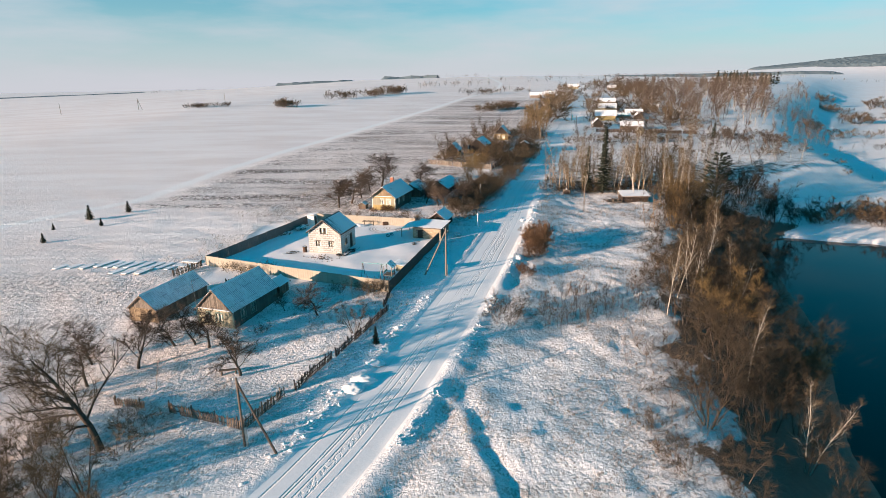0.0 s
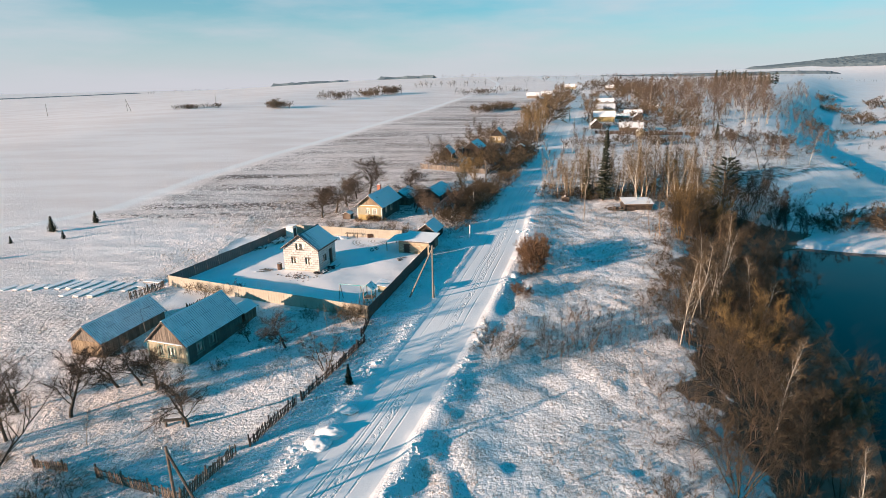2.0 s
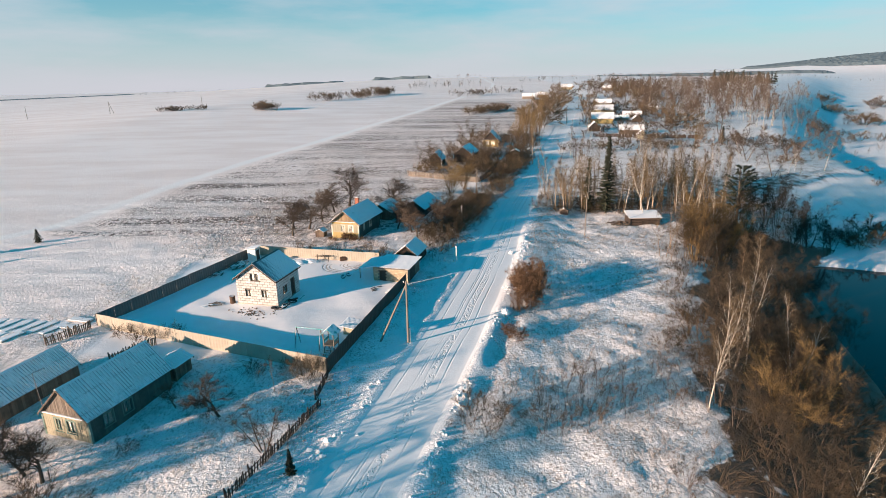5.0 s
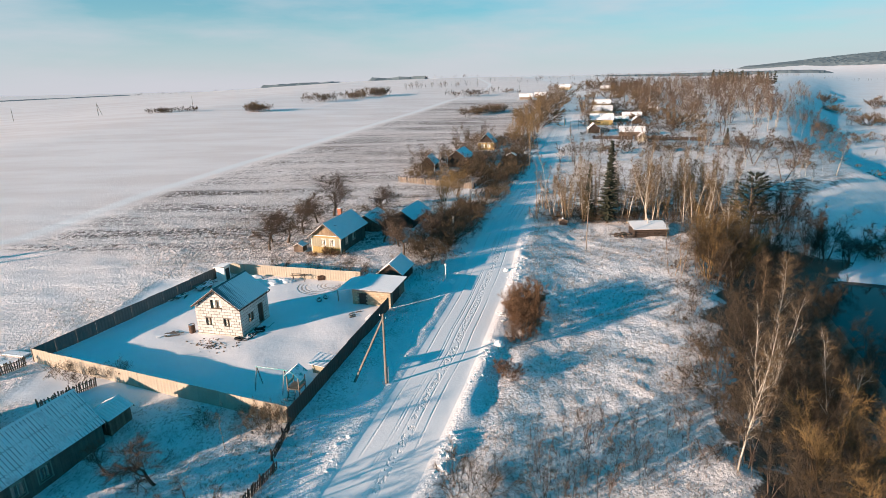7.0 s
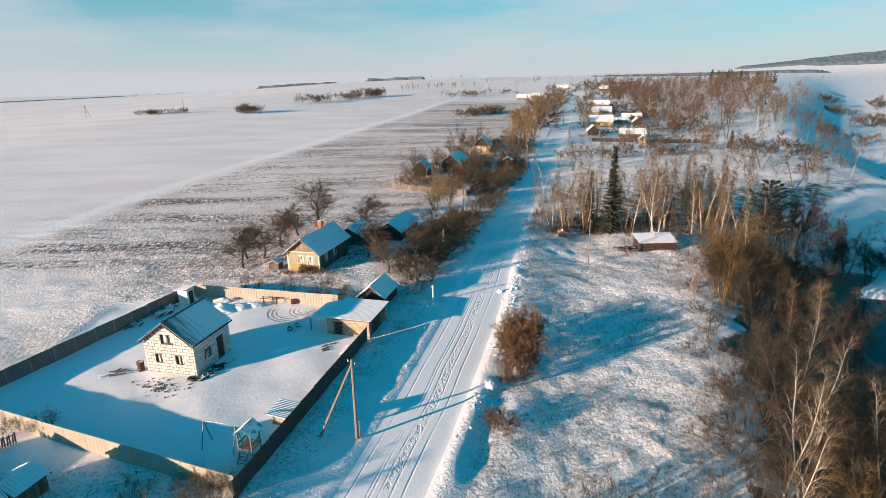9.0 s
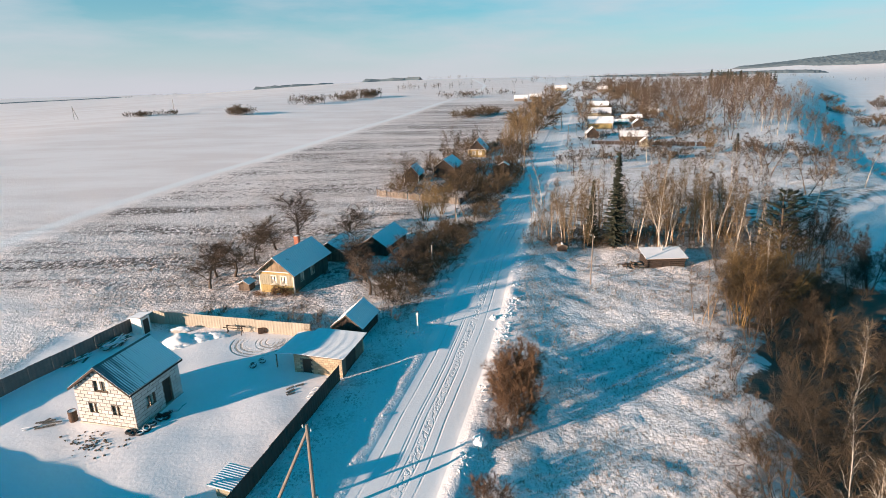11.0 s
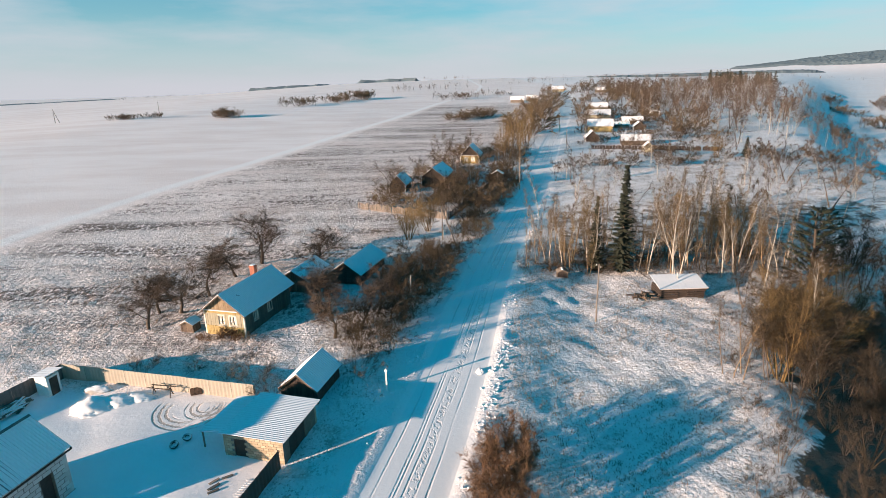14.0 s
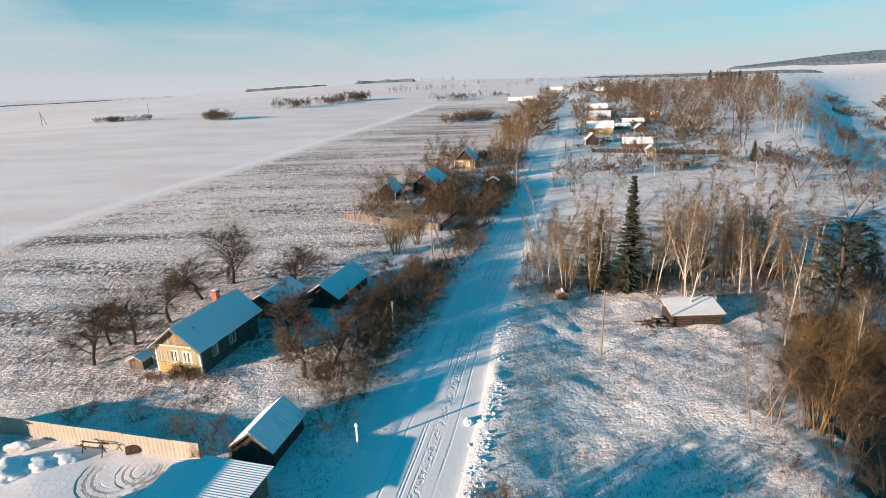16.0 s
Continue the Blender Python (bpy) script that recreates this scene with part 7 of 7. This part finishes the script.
# ---------------------------------------------------------------- garden behind the farmhouse: raised beds under snow
def raised_bed(x, y, rot, ln, wd):
    b = thing("raised_bed", x, y, rot, "raised garden bed edged with boards under snow", "garden bed", "garden beds")
    bm = bmesh.new()
    vs = box(bm, -ln / 2, -wd / 2, -0.2, ln / 2, wd / 2, 0.11)
    bmesh.ops.bevel(bm, geom=bm.edges[:], offset=0.05, segments=2, affect="EDGES")
    part("snow_top", bm, M["snow"], b)
    for s in (-1, 1):
        part("side_board", shape((box, -ln / 2 - 0.03, s * (wd / 2 + 0.025) - 0.02, -0.2, ln / 2 + 0.03, s * (wd / 2 + 0.025) + 0.02, 0.05)), M["snowy_board"], b)
        part("end_board", shape((box, s * (ln / 2 + 0.05) - 0.02, -wd / 2, -0.2, s * (ln / 2 + 0.05) + 0.02, wd / 2, 0.05)), M["snowy_board"], b)


for i in range(8):
    raised_bed(-53.0 + i * 1.45, 43.6 - i * 0.18, 68, 3.0, 0.85)
for i in range(3):
    raised_bed(-49.6 + i * 1.9, 40.6 - i * 0.25, 68, 2.2, 0.9)
for i in range(3):
    raised_bed(-58.5 + i * 1.9, 42.6 - i * 0.1, 68, 2.0, 0.9)
raised_bed(-41.8, 42.6, -14, 2.6, 0.9)
raised_bed(-41.2, 44.0, -14, 2.6, 0.9)


# ---------------------------------------------------------------- bench, antenna, brushwood
b = thing("bench", -25.0, 14.9, 10, "low dark wooden bench in garden snow", "bench")
part("seat", shape((box, -0.8, -0.18, 0.4, 0.8, 0.18, 0.46)), M["old_wood"], b)
for s in (-1, 1):
    part("leg", shape((box, s * 0.6 - 0.04, -0.15, -0.1, s * 0.6 + 0.04, 0.15, 0.4)), M["old_wood"], b)
p = thing("antenna_mast", -31.9, 25.2, 0, "thin leaning antenna mast beside the farmhouse", "antenna")
part("mast", shape((beam, (0, 0, -0.2), (-0.5, 0.3, 4.6), 0.035, 0.02)), M["steel"], p)
part("boom", shape((beam, (-0.5, 0.3, 4.6), (0.2, 0.7, 4.75), 0.02)), M["steel"], p)
p = thing("antenna_mast", -16.6, 74.4, 0, "thin antenna mast above the yellow house roof", "antenna", z=3.0)
part("mast", shape((beam, (0, 0, -0.3), (0, 0, 1.3), 0.03)), M["steel"], p)
part("boom", shape((beam, (-0.3, 0, 1.2), (0.3, 0, 1.2), 0.02)), M["steel"], p)

# ---------------------------------------------------------------- cottages further up the village
W = M["roof_white"]
timber_house(3.05, 145.75, -14, 5.2, 9.7, 2.3, 4.3, M["dark_wood"], M["dark_wood"], M["roof_even"], "dark old cottage with a bluish snowy roof", seed=40, base=0)
timber_house(-4.6, 141.0, -10, 3.4, 6.0, 1.9, 3.7, M["dark_wood"], M["dark_wood"], M["roof_slate"], "ruined plank barn with a broken snowy roof", "barn", "barn", seed=41, base=0, sag=0.3)
timber_house(13.2, 176.0, -10, 5.2, 8.0, 2.2, 4.8, M["yellow_paint"], M["dark_wood"], M["roof_slate"], "yellow cottage with a dark gable behind trees", seed=42, front_windows=[(-0.9, 1.2, 0.8, 1.0), (0.9, 1.2, 0.8, 1.0)])
timber_house(73.4, 243.6, 78, 5.6, 9.4, 2.3, 4.6, M["yellow_paint"], M["yellow_paint"], W, "yellow cottage with a bright snowy roof", seed=43, side_windows=(), front_windows=[(0, 1.3, 0.9, 1.0)])
timber_house(88.4, 296.0, 78, 5.4, 11.0, 1.8, 4.0, M["cream_paint"], M["cream_paint"], W, "pale cottage with a snow-covered roof", seed=44)
timber_house(100.5, 341.0, 78, 5.4, 10.0, 1.8, 3.9, M["cream_paint"], M["cream_paint"], W, "pale cottage with a snow-covered roof", seed=45)
timber_house(73.0, 203.6, 80, 4.4, 8.5, 1.7, 3.2, M["old_wood"], M["old_wood"], M["roof_slate"], "long grey barn with a snowy roof", "barn", "barn", seed=46, base=0)
timber_house(67.3, 188.0, -8, 2.6, 2.4, 1.6, 2.8, M["cream_paint"], M["cream_paint"], W, "small pale hut with a snowy gable", "shed", "shed", seed=47, base=0, over=0.2)
timber_house(94.0, 268.0, 78, 4.0, 8.4, 1.5, 2.9, M["grey_wood"], M["grey_wood"], W, "low barn with a snow-covered roof", "barn", "barn", seed=48, base=0)
timber_house(83.5, 254.0, 78, 3.6, 6.9, 1.3, 2.3, M["green_paint"], M["green_paint"], M["teal_paint"], "low shed with a teal sheet roof", "shed", "shed", seed=49, base=0)
timber_house(84.8, 245.5, -8, 4.4, 4.0, 1.2, 3.0, M["dark_wood"], M["dark_wood"], W, "dark shed with a steep snowy gable", "shed", "shed", seed=50, base=0)
timber_house(113.2, 299.0, 78, 3.0, 4.0, 1.4, 2.7, M["grey_wood"], M["grey_wood"], W, "small shed with a snowy roof", "shed", "shed", seed=51, base=0)
timber_house(101.0, 241.0, 78, 2.6, 4.2, 1.0, 1.9, M["grey_wood"], M["grey_wood"], W, "small low shed with a snowy roof", "shed", "shed", seed=52, base=0)
timber_house(57.6, 214.0, -8, 4.4, 5.0, 1.5, 3.6, M["dark_wood"], M["dark_wood"], W, "dark shed with a white snowy roof edge", "shed", "shed", seed=53, base=0)
timber_house(122.5, 547.0, 78, 6.0, 10.5, 2.6, 5.0, M["cream_paint"], M["cream_paint"], W, "far pale house at the top of the village", seed=54)
timber_house(153.0, 518.0, 78, 6.0, 9.5, 2.2, 4.4, M["grey_wood"], M["grey_wood"], W, "far house with a white roof", seed=55)
timber_house(66.0, 418.0, 78, 5.0, 9.0, 2.0, 4.0, M["grey_wood"], M["grey_wood"], W, "far cottage with a white roof among trees", seed=56)
timber_house(78.0, 432.0, 78, 5.0, 8.0, 2.0, 4.0, M["grey_wood"], M["grey_wood"], W, "far cottage with a white roof among trees", seed=57)
plank_fence([(53.0, 197.0), (88.0, 186.0)], 1.3, M["dark_wood"], "dark garden fence at the edge of the field", gap=0.45, seed=11, width=0.4, lean=0)


# ---------------------------------------------------------------- dry grass standing out of the snow
def tufts(n=34000):
    r = np.random.RandomState(55)
    x, y = r.uniform(-46, 42, n), r.uniform(-4, 112, n)
    a = across_road(x, y)
    patch = lattice(x, y, 6.0, 31) + 0.5 * lattice(x, y, 1.6, 32)
    keep = ((a > 4.2) | (a < -5.0)) & (x < steps(y, BANK_TOP) + 3) & (patch > np.where(a > 0, -0.25, 0.3))
    keep &= ~((x > -38.4) & (x < -7) & (y > 33) & (y < 65) & (a < -4))
    x, y = np.repeat(x[keep], 4), np.repeat(y[keep], 4)
    x, y = x + r.normal(0, 0.08, len(x)), y + r.normal(0, 0.08, len(x))
    g = land(x, y) + rough(x, y)
    h, az, lean = r.uniform(0.10, 0.40, len(x)), r.uniform(0, math.tau, len(x)), r.uniform(0.05, 0.8, len(x))
    w = 0.014
    v = np.stack([np.stack([x - w, y, g - 0.03], -1), np.stack([x + w, y - w, g - 0.03], -1), np.stack([x, y + w, g - 0.03], -1),
                  np.stack([x + np.cos(az) * h * lean, y + np.sin(az) * h * lean, g + h], -1)], 1).reshape(-1, 3)
    b = (np.arange(len(x)) * 4)[:, None, None]
    f = (b + np.array([[0, 1, 3], [1, 2, 3], [2, 0, 3]])).reshape(-1, 3)
    mesh = tri_mesh("grass", v.astype(np.float32), f.astype(np.int32), M["dry_grass"])
    tagged(new("dry_grass", mesh), "dry straw-coloured grass standing out of snow", "grass", kind="stuff")


tufts()


# ---------------------------------------------------------------- clods of ploughed snow along the road
def snow_clods():
    r = np.random.RandomState(71)
    unit = bmesh.new()
    bmesh.ops.create_icosphere(unit, subdivisions=1, radius=1)
    uv = np.array([v.co[:] for v in unit.verts], np.float32)
    unit.verts.ensure_lookup_table()
    uf = np.array([[v.index for v in f.verts] for f in unit.faces], np.int32)
    unit.free()
    n = 2600
    y = r.uniform(-6, 120, n)
    side = r.rand(n)
    a = np.where(side < 0.62, r.normal(3.75, 0.33, n), r.normal(-3.9, 0.5, n))
    size = 0.035 + 0.12 * r.rand(n) ** 3
    big = (side > 0.62) & (y > 6) & (y < 24)
    size = np.where(big, size * 1.5, size)
    clump = lattice(a * 0, y, 3.2, 72) + 0.6 * lattice(a * 0 + side.round(), y, 1.1, 73)
    keep = (clump > -0.2) & ((side < 0.62) | (y < 30) | (r.rand(n) < 0.3))
    y, a, size = y[keep], a[keep], size[keep]
    x = np.interp(y, ROAD_FINE_Y, ROAD_FINE_X) + a * np.sqrt(1 + np.interp(y, ROAD_FINE_Y, ROAD_SLOPE) ** 2)
    z = land(x, y) + rough(x, y)
    v = uv[None] * (1 + r.uniform(-0.35, 0.35, (len(x), len(uv), 1))) * (size[:, None, None] * np.stack([r.uniform(0.8, 1.7, len(x)), r.uniform(0.8, 1.7, len(x)), r.uniform(0.5, 0.9, len(x))], -1)[:, None])
    v = v + np.stack([x, y, z + size * 0.2], -1)[:, None]
    f = uf[None] + (np.arange(len(x)) * len(uv))[:, None, None]
    mesh = tri_mesh("clods", v.reshape(-1, 3).astype(np.float32), f.reshape(-1, 3).astype(np.int32), M["snow"])
    mesh.polygons.foreach_set("use_smooth", np.zeros(len(mesh.polygons), bool))
    tagged(new("snow_clods", mesh), "white clods of ploughed snow along the road edges", "snow", kind="stuff")


snow_clods()
# banks thrown up by the plough near the picket fence
for x, y, rx, ry, h, k in ((-13.7, 12.6, 1.0, 0.8, 0.42, 5), (-13.0, 13.9, 1.2, 0.8, 0.5, 6), (-12.2, 16.6, 0.9, 0.7, 0.32, 7), (4.1, 44.3, 0.55, 0.7, 0.5, 8), (7.1, 64.6, 0.4, 0.5, 0.35, 9)):
    heap(x, y, rx, ry, h, "snow_lump", "lumpy bank of ploughed snow beside the road", "snow pile", M["snow"], k)
